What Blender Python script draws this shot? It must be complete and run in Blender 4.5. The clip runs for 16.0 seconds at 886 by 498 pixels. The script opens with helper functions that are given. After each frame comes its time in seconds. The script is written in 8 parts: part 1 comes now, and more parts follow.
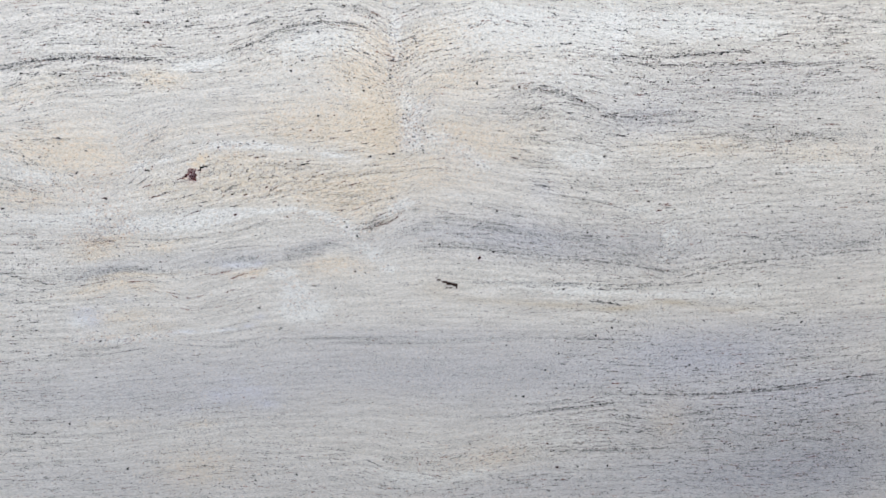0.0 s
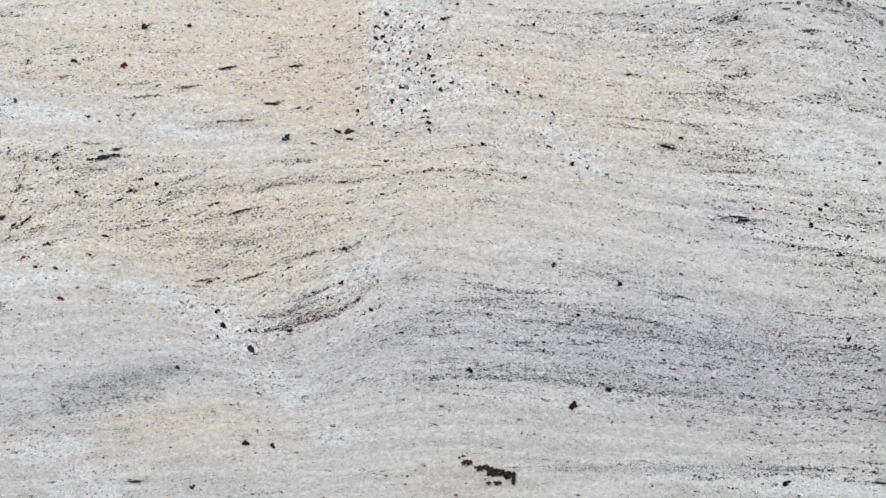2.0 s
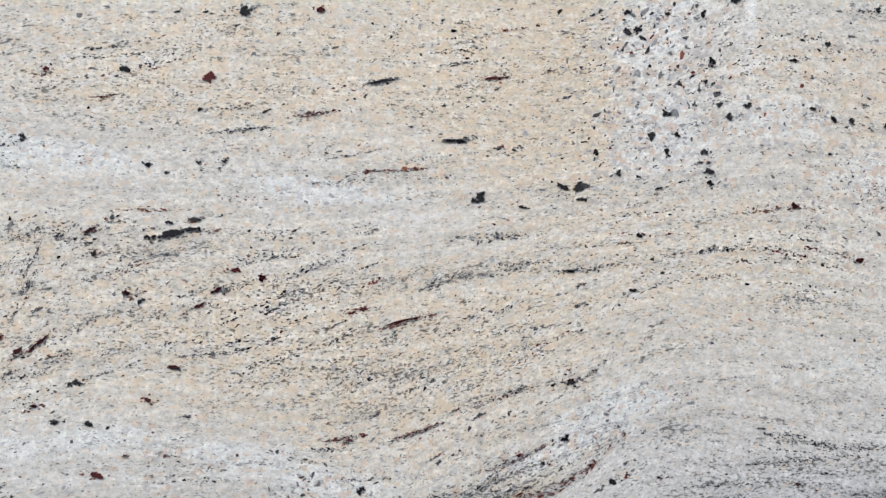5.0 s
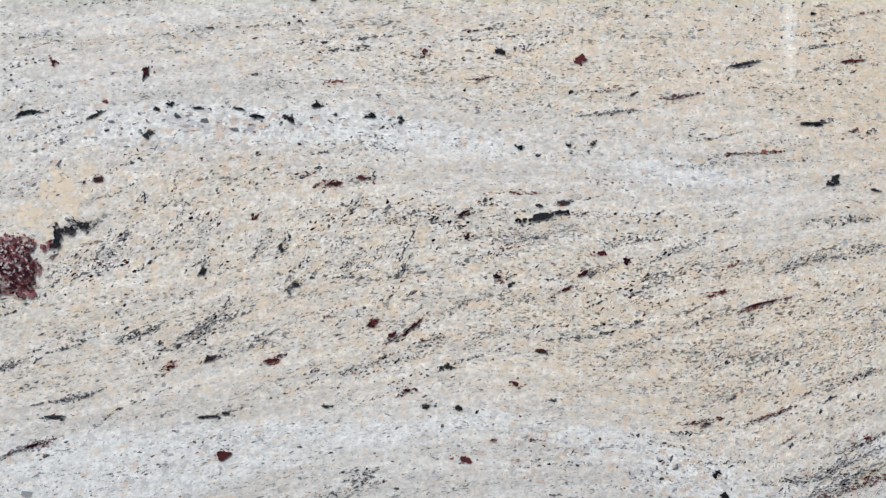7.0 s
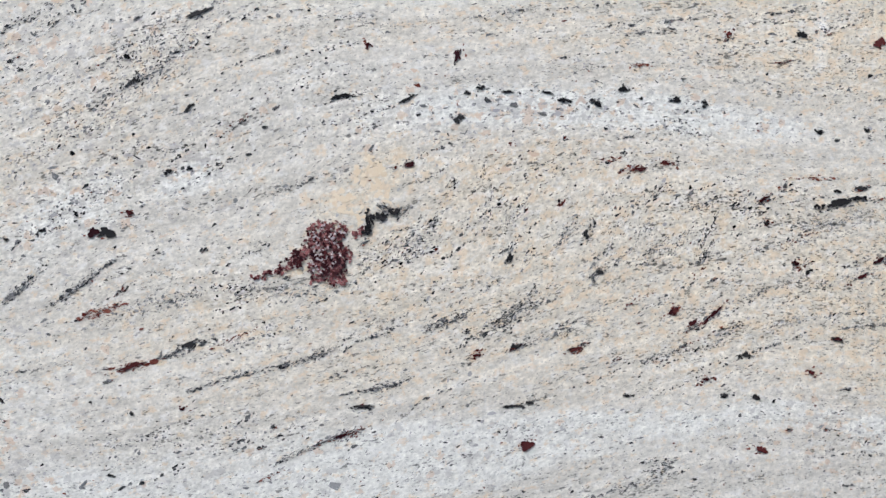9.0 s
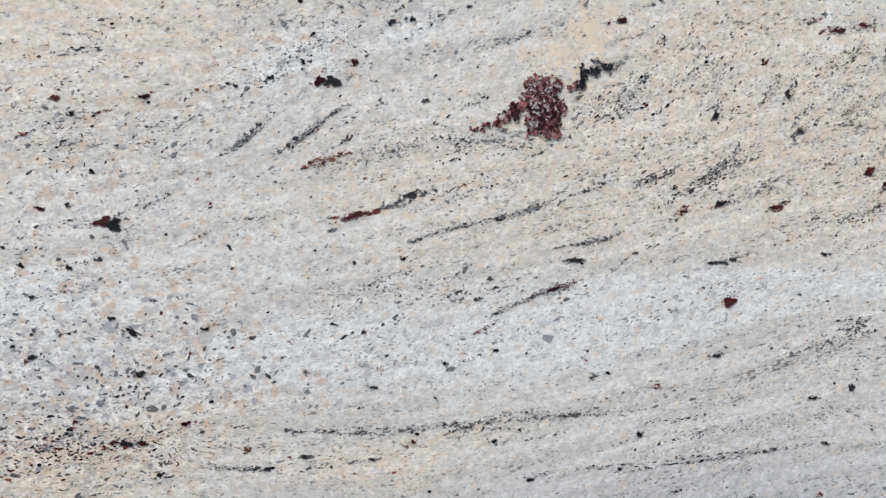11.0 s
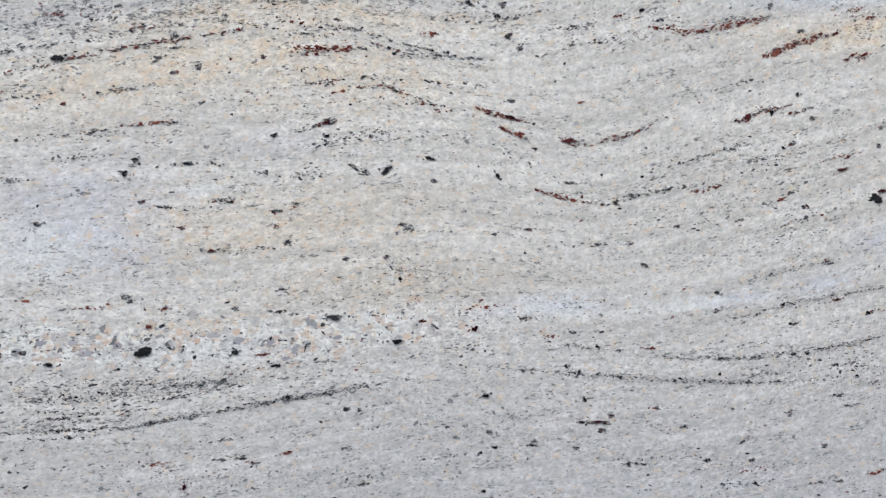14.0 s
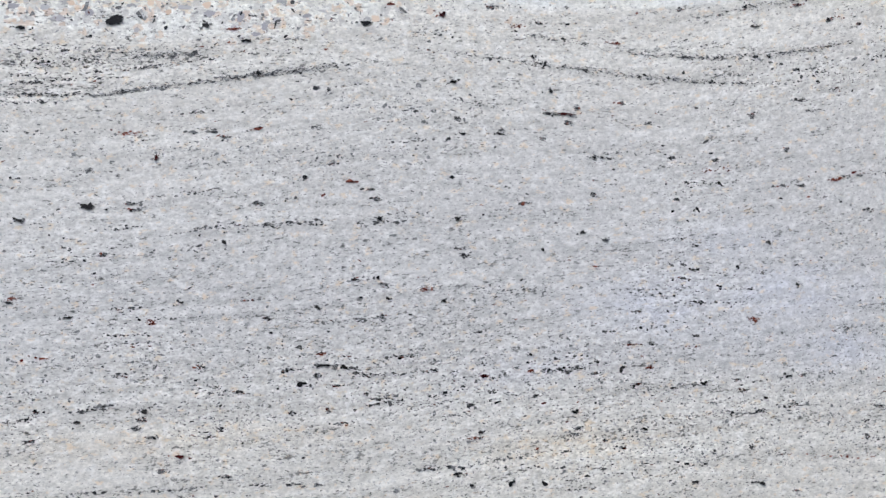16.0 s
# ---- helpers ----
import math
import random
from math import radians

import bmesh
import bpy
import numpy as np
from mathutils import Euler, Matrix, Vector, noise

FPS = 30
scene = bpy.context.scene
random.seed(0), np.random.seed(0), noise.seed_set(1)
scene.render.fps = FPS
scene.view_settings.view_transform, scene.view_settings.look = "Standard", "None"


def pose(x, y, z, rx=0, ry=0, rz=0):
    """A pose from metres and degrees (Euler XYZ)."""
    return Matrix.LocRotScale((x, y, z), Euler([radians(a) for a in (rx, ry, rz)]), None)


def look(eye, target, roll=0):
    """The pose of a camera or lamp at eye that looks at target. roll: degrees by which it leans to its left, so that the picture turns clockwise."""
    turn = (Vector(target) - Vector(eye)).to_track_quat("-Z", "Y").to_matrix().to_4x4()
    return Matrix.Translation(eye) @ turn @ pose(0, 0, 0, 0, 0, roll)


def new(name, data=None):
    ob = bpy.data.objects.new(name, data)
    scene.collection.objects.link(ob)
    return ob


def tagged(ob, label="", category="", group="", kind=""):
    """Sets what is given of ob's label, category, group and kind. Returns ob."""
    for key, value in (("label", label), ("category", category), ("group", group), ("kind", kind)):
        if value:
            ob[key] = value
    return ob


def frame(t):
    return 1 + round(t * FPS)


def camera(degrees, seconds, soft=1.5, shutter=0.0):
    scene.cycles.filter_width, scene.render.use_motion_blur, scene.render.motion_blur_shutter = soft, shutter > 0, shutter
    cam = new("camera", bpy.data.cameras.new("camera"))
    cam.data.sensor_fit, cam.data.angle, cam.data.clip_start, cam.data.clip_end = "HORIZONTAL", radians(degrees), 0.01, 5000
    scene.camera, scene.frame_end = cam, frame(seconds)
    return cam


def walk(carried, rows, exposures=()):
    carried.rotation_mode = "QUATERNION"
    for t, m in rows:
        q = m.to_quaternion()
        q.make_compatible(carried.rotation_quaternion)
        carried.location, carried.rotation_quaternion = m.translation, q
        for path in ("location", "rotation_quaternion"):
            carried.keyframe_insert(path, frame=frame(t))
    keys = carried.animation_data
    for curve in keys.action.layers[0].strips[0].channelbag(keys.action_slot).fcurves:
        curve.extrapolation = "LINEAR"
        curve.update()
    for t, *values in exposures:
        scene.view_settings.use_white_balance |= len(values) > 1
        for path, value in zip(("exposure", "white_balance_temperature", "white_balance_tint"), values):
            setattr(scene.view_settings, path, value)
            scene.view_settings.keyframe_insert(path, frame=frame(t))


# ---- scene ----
cam = camera(64.4, 16.0, soft=1.5)
PATH = [
    (0, (-0.251, -2.106, 1.299), (-0.018, -0.133, 1.066), 0.4),
    (0.5, (-0.156, -1.761, 1.277), (0.061, 0.214, 1.052), 0.9),
    (1, (-0.131, -1.382, 1.255), (0.082, 0.599, 1.074), 1.2),
    (1.5, (-0.132, -1.072, 1.241), (0.068, 0.912, 1.076), 1.0),
    (2, (-0.117, -0.796, 1.256), (0.061, 1.192, 1.128), 0.7),
    (2.5, (-0.133, -0.627, 1.302), (0.037, 1.361, 1.163), 0.9),
    (3, (-0.151, -0.525, 1.317), (0.03, 1.463, 1.193), 0.6),
    (3.2, (-0.151, -0.504, 1.322), (0.028, 1.484, 1.194), 0.5),
    (5.3, (-0.324, -0.457, 1.31), (-0.128, 1.531, 1.229), 0.6),
    (5.5, (-0.348, -0.455, 1.308), (-0.148, 1.533, 1.223), 0.6),
    (6, (-0.413, -0.446, 1.299), (-0.209, 1.542, 1.216), 0.6),
    (6.5, (-0.465, -0.443, 1.297), (-0.261, 1.545, 1.226), 0.4),
    (7, (-0.524, -0.435, 1.299), (-0.318, 1.553, 1.218), 0.4),
    (7.5, (-0.574, -0.426, 1.295), (-0.365, 1.562, 1.212), 0.3),
    (8, (-0.626, -0.414, 1.289), (-0.416, 1.573, 1.207), 0.3),
    (8.5, (-0.667, -0.41, 1.291), (-0.461, 1.577, 1.207), 0.3),
    (9, (-0.707, -0.409, 1.29), (-0.497, 1.578, 1.207), 0.3),
    (9.2, (-0.725, -0.408, 1.288), (-0.515, 1.579, 1.201), 0.4),
    (11.3, (-0.844, -0.403, 1.176), (-0.596, 1.58, 1.087), 0.2),
    (11.5, (-0.845, -0.406, 1.153), (-0.606, 1.578, 1.062), 0.1),
    (12, (-0.853, -0.406, 1.086), (-0.617, 1.579, 1.014), 0.1),
    (12.5, (-0.86, -0.403, 1.021), (-0.625, 1.581, 0.944), 0.1),
    (13, (-0.868, -0.407, 0.968), (-0.627, 1.576, 0.889), 0.1),
    (13.5, (-0.878, -0.414, 0.914), (-0.637, 1.57, 0.842), 0.3),
    (14, (-0.884, -0.417, 0.862), (-0.64, 1.566, 0.782), 0.3),
    (14.5, (-0.893, -0.421, 0.81), (-0.642, 1.562, 0.736), 0.3),
    (15, (-0.897, -0.428, 0.756), (-0.642, 1.554, 0.672), 0.2),
    (15.5, (-0.888, -0.431, 0.715), (-0.63, 1.551, 0.631), 0.2),
    (16, (-0.87, -0.435, 0.67), (-0.608, 1.546, 0.59), 0.1),
]
EXPOSURES = [(0, 2.4, 6210, 10), (3, 2.34, 6210, 10), (5.5, 2.29, 6210, 10), (9.2, 2.3, 6210, 10), (11.3, 2.25, 6210, 10), (12, 2.24, 6210, 10), (12.5, 2.2, 6210, 10), (13, 2.13, 6210, 10), (13.5, 2.35, 6210, 10), (14, 2.35, 6210, 10), (14.5, 2.35, 6210, 10), (15, 2.37, 6210, 10), (15.5, 2.49, 6210, 10), (16, 2.58, 6210, 10)]
walk(cam, [(t, look(*row)) for t, *row in PATH], exposures=EXPOSURES)

# ---- daylight ----
SUN_AZ, SUN_EL = radians(228), radians(58)
world = bpy.data.worlds.new("sky")
world.use_nodes = True
scene.world = world
wn = world.node_tree
sky = wn.nodes.new("ShaderNodeTexSky")
sky.sky_type, sky.sun_disc = "NISHITA", False
sky.sun_elevation, sky.sun_rotation = SUN_EL, SUN_AZ
sky.dust_density, sky.air_density = 1.5, 1.0
wn.links.new(sky.outputs[0], wn.nodes["Background"].inputs[0])
wn.nodes["Background"].inputs[1].default_value = 0.12
sun = new("sun", bpy.data.lights.new("sun", "SUN"))
sun.data.energy, sun.data.angle, sun.data.color = 1.5, radians(25), (1.0, 0.98, 0.95)
sun.matrix_world = look((4 * math.sin(SUN_AZ) * math.cos(SUN_EL), 4 * math.cos(SUN_AZ) * math.cos(SUN_EL), 4 * math.sin(SUN_EL)), (0, 0, 0))


# ---- materials ----
class Nodes:
    """Small helper round a material's node tree."""

    def __init__(self, name, roughness=0.5):
        self.mat = bpy.data.materials.new(name)
        self.mat.use_nodes = True
        self.tree = self.mat.node_tree
        self.bsdf = self.tree.nodes["Principled BSDF"]
        self.bsdf.inputs["Roughness"].default_value = roughness

    def put(self, socket, value):
        if isinstance(value, bpy.types.NodeSocket):
            self.tree.links.new(value, socket)
        elif value is not None:
            socket.default_value = value

    def node(self, kind, **inputs):
        n = self.tree.nodes.new(kind)
        for key, value in inputs.items():
            self.put(n.inputs[key.replace("_", " ")], value)
        return n

    def math(self, op, a, b=0.0, clamp=False):
        n = self.tree.nodes.new("ShaderNodeMath")
        n.operation, n.use_clamp = op, clamp
        self.put(n.inputs[0], a)
        self.put(n.inputs[1], b)
        return n.outputs[0]

    def mix(self, fac, a, b):
        n = self.tree.nodes.new("ShaderNodeMix")
        n.data_type = "RGBA"
        self.put(n.inputs[0], fac)
        self.put(n.inputs[6], a if isinstance(a, bpy.types.NodeSocket) else (*a, 1))
        self.put(n.inputs[7], b if isinstance(b, bpy.types.NodeSocket) else (*b, 1))
        return n.outputs[2]

    def step(self, value, low, high):
        """0 below low, 1 above high; low and high may be sockets."""
        n = self.tree.nodes.new("ShaderNodeMapRange")
        n.interpolation_type = "SMOOTHSTEP"
        self.put(n.inputs[0], value)
        self.put(n.inputs[1], low)
        self.put(n.inputs[2], high)
        return n.outputs[0]

    def attribute(self, name):
        n = self.tree.nodes.new("ShaderNodeAttribute")
        n.attribute_name = name
        return n.outputs["Vector"]

    def split(self, vector):
        n = self.tree.nodes.new("ShaderNodeSeparateXYZ")
        self.put(n.inputs[0], vector)
        return n.outputs

    def stretch(self, vector, sx, sy, offset=0.0):
        n = self.tree.nodes.new("ShaderNodeVectorMath")
        n.operation = "MULTIPLY_ADD"
        self.put(n.inputs[0], vector)
        n.inputs[1].default_value = (sx, sy, 1)
        n.inputs[2].default_value = (offset, offset * 0.7, 0)
        return n.outputs[0]

    def noise(self, vector, scale, detail=2.0, rough=0.5):
        n = self.tree.nodes.new("ShaderNodeTexNoise")
        n.noise_dimensions = "2D"
        self.put(n.inputs["Vector"], vector)
        n.inputs["Scale"].default_value = scale
        n.inputs["Detail"].default_value = detail
        n.inputs["Roughness"].default_value = rough
        return n.outputs["Fac"]

    def cells(self, vector, scale):
        n = self.tree.nodes.new("ShaderNodeTexVoronoi")
        n.voronoi_dimensions = "2D"
        self.put(n.inputs["Vector"], vector)
        n.inputs["Scale"].default_value = scale
        s = self.tree.nodes.new("ShaderNodeSeparateColor")
        self.put(s.inputs[0], n.outputs["Color"])
        return s.outputs


def granite():
    """Polished pale gneissic granite. The mesh carries the layering: grain runs along it."""
    n = Nodes("granite", 0.03)
    flow = n.attribute("flow")
    at_x, _, at_z = n.split(n.tree.nodes.new("ShaderNodeTexCoord").outputs["Object"])
    join = n.tree.nodes.new("ShaderNodeCombineXYZ")
    n.put(join.inputs[0], at_x)
    n.put(join.inputs[1], at_z)
    face = join.outputs[0]
    warm, white, cool = n.split(n.attribute("tone"))
    mica, coarse, ochre = n.split(n.attribute("make_up"))
    ragged = n.math("SUBTRACT", n.noise(n.stretch(flow, 1, 2.2, 3), 38, 4, 0.65), 0.5)
    warm = n.math("MULTIPLY", warm, n.math("ADD", n.math("MULTIPLY", ragged, 2.2), 1.0), True)
    white = n.step(n.math("ADD", white, n.math("MULTIPLY", ragged, 1.1)), 0.25, 0.8)
    blue = n.math("MULTIPLY", n.split(flow)[2], n.math("ADD", n.math("MULTIPLY", ragged, 2.4), 1.0), True)
    # ground mass: bands of ivory and grey
    band = n.noise(n.stretch(flow, 0.9, 14, 11), 6, 4, 0.6)
    fine_band = n.noise(n.stretch(flow, 12, 36, 5), 9, 3, 0.6)
    body = n.mix(n.step(band, 0.35, 0.68), (0.595, 0.57, 0.51), (0.705, 0.68, 0.615))
    body = n.mix(n.math("MULTIPLY", n.step(fine_band, 0.48, 0.70), 0.22), body, (0.50, 0.49, 0.46))
    body = n.mix(n.math("MULTIPLY", cool, 0.6), body, (0.395, 0.405, 0.445))
    body = n.mix(n.math("MULTIPLY", warm, 0.52), body, (0.74, 0.628, 0.448))
    body = n.mix(n.math("MULTIPLY", ochre, 0.7), body, (0.52, 0.43, 0.28))
    body = n.mix(n.math("MULTIPLY", white, 0.68), body, (0.765, 0.768, 0.72))
    body = n.mix(n.math("MULTIPLY", blue, 0.42), body, (0.575, 0.60, 0.695))
    # crystals, 1 to 3 mm across, with soft borders, drawn out along the grain
    fine = n.noise(n.stretch(flow, 0.8, 1.1), 600, 2, 0.6)
    middle = n.noise(n.stretch(flow, 0.75, 1.1, 5), 230, 3, 0.7)
    lift = n.math("ADD", n.math("MULTIPLY", n.math("SUBTRACT", fine, 0.5), 0.5), 1.0)
    lift2 = n.math("ADD", n.math("MULTIPLY", n.math("SUBTRACT", middle, 0.5), 0.75), 1.0)
    tone = n.node("ShaderNodeVectorMath")
    tone.operation = "SCALE"
    n.put(tone.inputs[0], body)
    lump = n.noise(n.stretch(flow, 1.0, 2.4, 19), 62, 4, 0.7)
    lift3 = n.math("ADD", n.math("MULTIPLY", n.math("SUBTRACT", lump, 0.5), 0.4), 1.0)
    n.put(tone.inputs["Scale"], n.math("MULTIPLY", n.math("MULTIPLY", lift, lift2), lift3))
    body = tone.outputs[0]
    # stained feldspar, more where the rock is warm
    stain = n.noise(n.stretch(flow, 0.75, 1.2, 13), 150, 5, 0.72)
    edge = n.math("SUBTRACT", 0.585, n.math("MULTIPLY", warm, 0.12))
    stained = n.step(stain, edge, n.math("ADD", edge, 0.10))
    body = n.mix(n.math("MULTIPLY", stained, 0.58), body, (0.733, 0.568, 0.382))
    # clear white feldspar
    pale = n.noise(n.stretch(flow, 0.75, 1.2, 23), 160, 5, 0.7)
    body = n.mix(n.math("MULTIPLY", n.step(pale, 0.52, 0.68), 0.45), body, (0.79, 0.785, 0.76))
    # smoky quartz
    quartz = n.noise(n.stretch(flow, 0.75, 1.2, 17), 400, 3, 0.65)
    edge = n.math("SUBTRACT", 0.585, n.math("ADD", n.math("MULTIPLY", cool, 0.03), n.math("MULTIPLY", coarse, 0.03)))
    body = n.mix(n.math("MULTIPLY", n.step(quartz, edge, n.math("ADD", edge, 0.14)), 0.5), body, (0.34, 0.34, 0.335))
    # single large crystals in the coarse veins
    shake = n.tree.nodes.new("ShaderNodeTexNoise")
    shake.noise_dimensions = "2D"
    shake.inputs["Scale"].default_value, shake.inputs["Detail"].default_value = 330, 3
    n.put(shake.inputs["Vector"], face)
    small = n.node("ShaderNodeVectorMath")
    small.operation = "SCALE"
    n.put(small.inputs[0], shake.outputs["Color"])
    small.inputs["Scale"].default_value = 0.006
    wobble = n.node("ShaderNodeVectorMath")
    wobble.operation = "ADD"
    n.put(wobble.inputs[0], face)
    n.put(wobble.inputs[1], small.outputs[0])
    big = n.cells(n.stretch(wobble.outputs[0], 0.9, 1.1, 7), 270)
    coarse = n.math("POWER", coarse, 1.6)
    grey = n.math("LESS_THAN", big[2], n.math("MULTIPLY", coarse, 0.26))
    body = n.mix(n.math("MULTIPLY", grey, 0.4), body, (0.40, 0.38, 0.375))
    pink = n.math("LESS_THAN", big[1], n.math("MULTIPLY", coarse, 0.15))
    body = n.mix(n.math("MULTIPLY", pink, 0.45), body, (0.62, 0.42, 0.28))
    # wisps of fine mica drawn out along the layers
    clump = n.noise(n.stretch(flow, 1, 3.2, 9), 42, 4, 0.65)
    loose = n.math("ADD", n.math("MULTIPLY", mica, 0.12), n.math("MULTIPLY", n.math("SUBTRACT", clump, 0.5), 0.48))
    loose = n.math("ADD", loose, n.math("MULTIPLY", n.math("SUBTRACT", band, 0.5), -0.16))
    for scale, start, shade in ((700, 0.665, 0.6), (400, 0.70, 0.65)):
        dust = n.noise(n.stretch(flow, 0.45, 1.15, scale / 100), scale, 2, 0.6)
        edge = n.math("SUBTRACT", start, loose)
        specks = n.step(dust, edge, n.math("ADD", edge, 0.075))
        body = n.mix(n.math("MULTIPLY", specks, shade), body, (0.05, 0.051, 0.053))
    n.put(n.bsdf.inputs["Base Color"], body)
    n.put(n.bsdf.inputs["Roughness"], n.math("ADD", n.math("MULTIPLY", fine, 0.05), 0.015))
    bump = n.node("ShaderNodeBump", Height=n.noise(flow, 900, 2), Strength=0.015, Distance=0.0002)
    n.put(n.bsdf.inputs["Normal"], bump.outputs[0])
    return n.mat


def mineral(name, dark, light, roughness, loose):
    """A dark mineral, each grain a little different. loose: one object a grain, else one island a grain."""
    n = Nodes(name, roughness)
    if loose:
        chance = n.tree.nodes.new("ShaderNodeObjectInfo").outputs["Random"]
    else:
        chance = n.tree.nodes.new("ShaderNodeNewGeometry").outputs["Random Per Island"]
    n.bsdf.inputs["Specular IOR Level"].default_value = 0.3
    place = n.tree.nodes.new("ShaderNodeTexCoord").outputs["Object"]
    spot = n.tree.nodes.new("ShaderNodeTexNoise")
    spot.inputs["Scale"].default_value, spot.inputs["Detail"].default_value = 650, 3
    n.put(spot.inputs["Vector"], place)
    f = n.math("ADD", n.math("MULTIPLY", n.math("POWER", chance, 1.6), 0.7), n.math("MULTIPLY", n.step(spot.outputs["Fac"], 0.5, 0.72), 0.45), True)
    n.put(n.bsdf.inputs["Base Color"], n.mix(f, dark, light))
    return n.mat


def plain(name, a, b, scale, roughness):
    """Two tones of one surface in patches, with grain and relief."""
    n = Nodes(name, roughness)
    place = n.tree.nodes.new("ShaderNodeTexCoord").outputs["Object"]
    big = n.tree.nodes.new("ShaderNodeTexNoise")
    big.inputs["Scale"].default_value, big.inputs["Detail"].default_value = scale, 8
    n.put(big.inputs["Vector"], place)
    fine = n.tree.nodes.new("ShaderNodeTexNoise")
    fine.inputs["Scale"].default_value = scale * 60
    n.put(fine.inputs["Vector"], place)
    f = n.math("ADD", n.math("MULTIPLY", n.step(big.outputs["Fac"], 0.35, 0.65), 0.7), n.math("MULTIPLY", fine.outputs["Fac"], 0.3))
    n.put(n.bsdf.inputs["Base Color"], n.mix(f, a, b))
    bump = n.node("ShaderNodeBump", Height=fine.outputs["Fac"], Strength=0.2, Distance=0.002)
    n.put(n.bsdf.inputs["Normal"], bump.outputs[0])
    return n.mat


GRANITE = granite()
MICA = mineral("black_mica", (0.006, 0.006, 0.007), (0.045, 0.043, 0.042), 0.3, True)
GARNET = mineral("garnet", (0.022, 0.006, 0.008), (0.12, 0.032, 0.03), 0.2, True)
MICA_SMALL = mineral("black_mica_small", (0.022, 0.023, 0.026), (0.27, 0.266, 0.262), 0.22, False)
MICA_GREY = mineral("grey_mica", (0.16, 0.165, 0.167), (0.50, 0.495, 0.485), 0.15, False)
SMOKY = mineral("smoky_quartz", (0.35, 0.345, 0.34), (0.60, 0.58, 0.565), 0.06, False)
GARNET_SMALL = mineral("garnet_small", (0.085, 0.018, 0.015), (0.34, 0.13, 0.09), 0.2, False)
GARNET_MASS = mineral("garnet_mass", (0.035, 0.006, 0.009), (0.46, 0.2, 0.19), 0.2, False)
BLACK = mineral("black_mica_mass", (0.008, 0.008, 0.009), (0.05, 0.046, 0.048), 0.25, False)
DARK_GARNET = mineral("dark_garnet", (0.016, 0.005, 0.007), (0.09, 0.022, 0.024), 0.2, False)
BROWN = mineral("brown_mica", (0.014, 0.009, 0.008), (0.10, 0.06, 0.05), 0.25, False)
QUARTZ = mineral("pale_quartz", (0.42, 0.36, 0.37), (0.66, 0.60, 0.58), 0.1, False)
FELDSPAR = mineral("cream_feldspar", (0.73, 0.60, 0.43), (0.79, 0.70, 0.55), 0.1, False)
QUARTZ_BLOCK = mineral("quartz_block", (0.34, 0.33, 0.345), (0.51, 0.50, 0.50), 0.06, True)
FELDSPAR_BLOCK = mineral("feldspar_block", (0.62, 0.475, 0.365), (0.72, 0.60, 0.475), 0.08, True)
CONCRETE = plain("concrete", (0.075, 0.075, 0.074), (0.12, 0.12, 0.117), 0.8, 0.85)
RENDERED = plain("rendered_wall", (0.40, 0.40, 0.395), (0.50, 0.498, 0.49), 0.6, 0.9)
# near-black so that the added east wall bounces little light
DARK_WALL = plain("dark_wall", (0.055, 0.055, 0.057), (0.08, 0.08, 0.08), 0.6, 0.9)
METAL = plain("painted_metal", (0.25, 0.25, 0.26), (0.32, 0.32, 0.33), 3.0, 0.45)
GLOW = bpy.data.materials.new("lamp_glow")
GLOW.use_nodes = True
GLOW.node_tree.nodes["Principled BSDF"].inputs["Emission Color"].default_value = (0.78, 0.87, 1.0, 1)
GLOW.node_tree.nodes["Principled BSDF"].inputs["Emission Strength"].default_value = 1.0


# ---- building helpers ----
def part(name, bm, material, parent=None, label=""):
    me = bpy.data.meshes.new(name)
    bm.to_mesh(me)
    bm.free()
    me.materials.append(material)
    ob = new(name, me)
    ob.parent = parent
    return tagged(ob, label)


def box(x0, x1, y0, y1, z0, z1, bevel=0.0):
    bm = bmesh.new()
    bmesh.ops.create_cube(bm, size=1, matrix=Matrix.Translation(((x0 + x1) / 2, (y0 + y1) / 2, (z0 + z1) / 2)) @ Matrix.Diagonal((x1 - x0, y1 - y0, z1 - z0, 1)))
    if bevel:
        bmesh.ops.bevel(bm, geom=bm.edges[:], offset=bevel, segments=2, affect="EDGES", profile=0.5)
    return bm


# ---- the yard ----
tagged(part("ground", box(-40, 40, -40, 40, -0.2, 0.0), CONCRETE), "bare grey concrete yard floor", "ground", kind="structure")
# added behind the camera: its height dims the slab's foot, its pale face reflects
tagged(part("shade_wall_south", box(-9, 9, -3.45, -3.2, 0, 7.0), RENDERED), "unseen pale rendered wall added to shade the slab's foot", "wall", kind="structure")
tagged(part("wall_north", box(-9, 9, 0.45, 0.7, 0, 4.9), RENDERED), "plain pale rendered wall behind the slab", "wall", kind="structure")

# added out of view: blocks sky so the slab dims towards the right
tagged(part("shade_wall_east", box(1.73, 1.98, -3.2, 0.45, 0, 6.8), DARK_WALL), "unseen dark grey wall added to shade the slab's right side", "wall", kind="structure")


def tube_lamp(x, y, z0, z1):
    lamp = tagged(new("tube_lamp"), "lit white upright tube lamp on the yard wall", "lamp")
    lamp.location = (x, y, z0)
    h = z1 - z0
    part("backplate", box(-0.035, 0.035, 0.0, 0.03, -0.04, h + 0.04, 0.004), METAL, lamp, "grey metal backplate")
    bm = bmesh.new()
    bmesh.ops.create_cone(bm, cap_ends=True, segments=20, radius1=0.016, radius2=0.016, depth=h, matrix=Matrix.Translation((0, 0.055, h / 2)))
    part("tube", bm, GLOW, lamp, "glowing white tube")
    for z in (-0.02, h - 0.02):
        part("end_cap", box(-0.03, 0.03, 0.03, 0.085, z, z + 0.04, 0.006), METAL, lamp, "grey end cap")


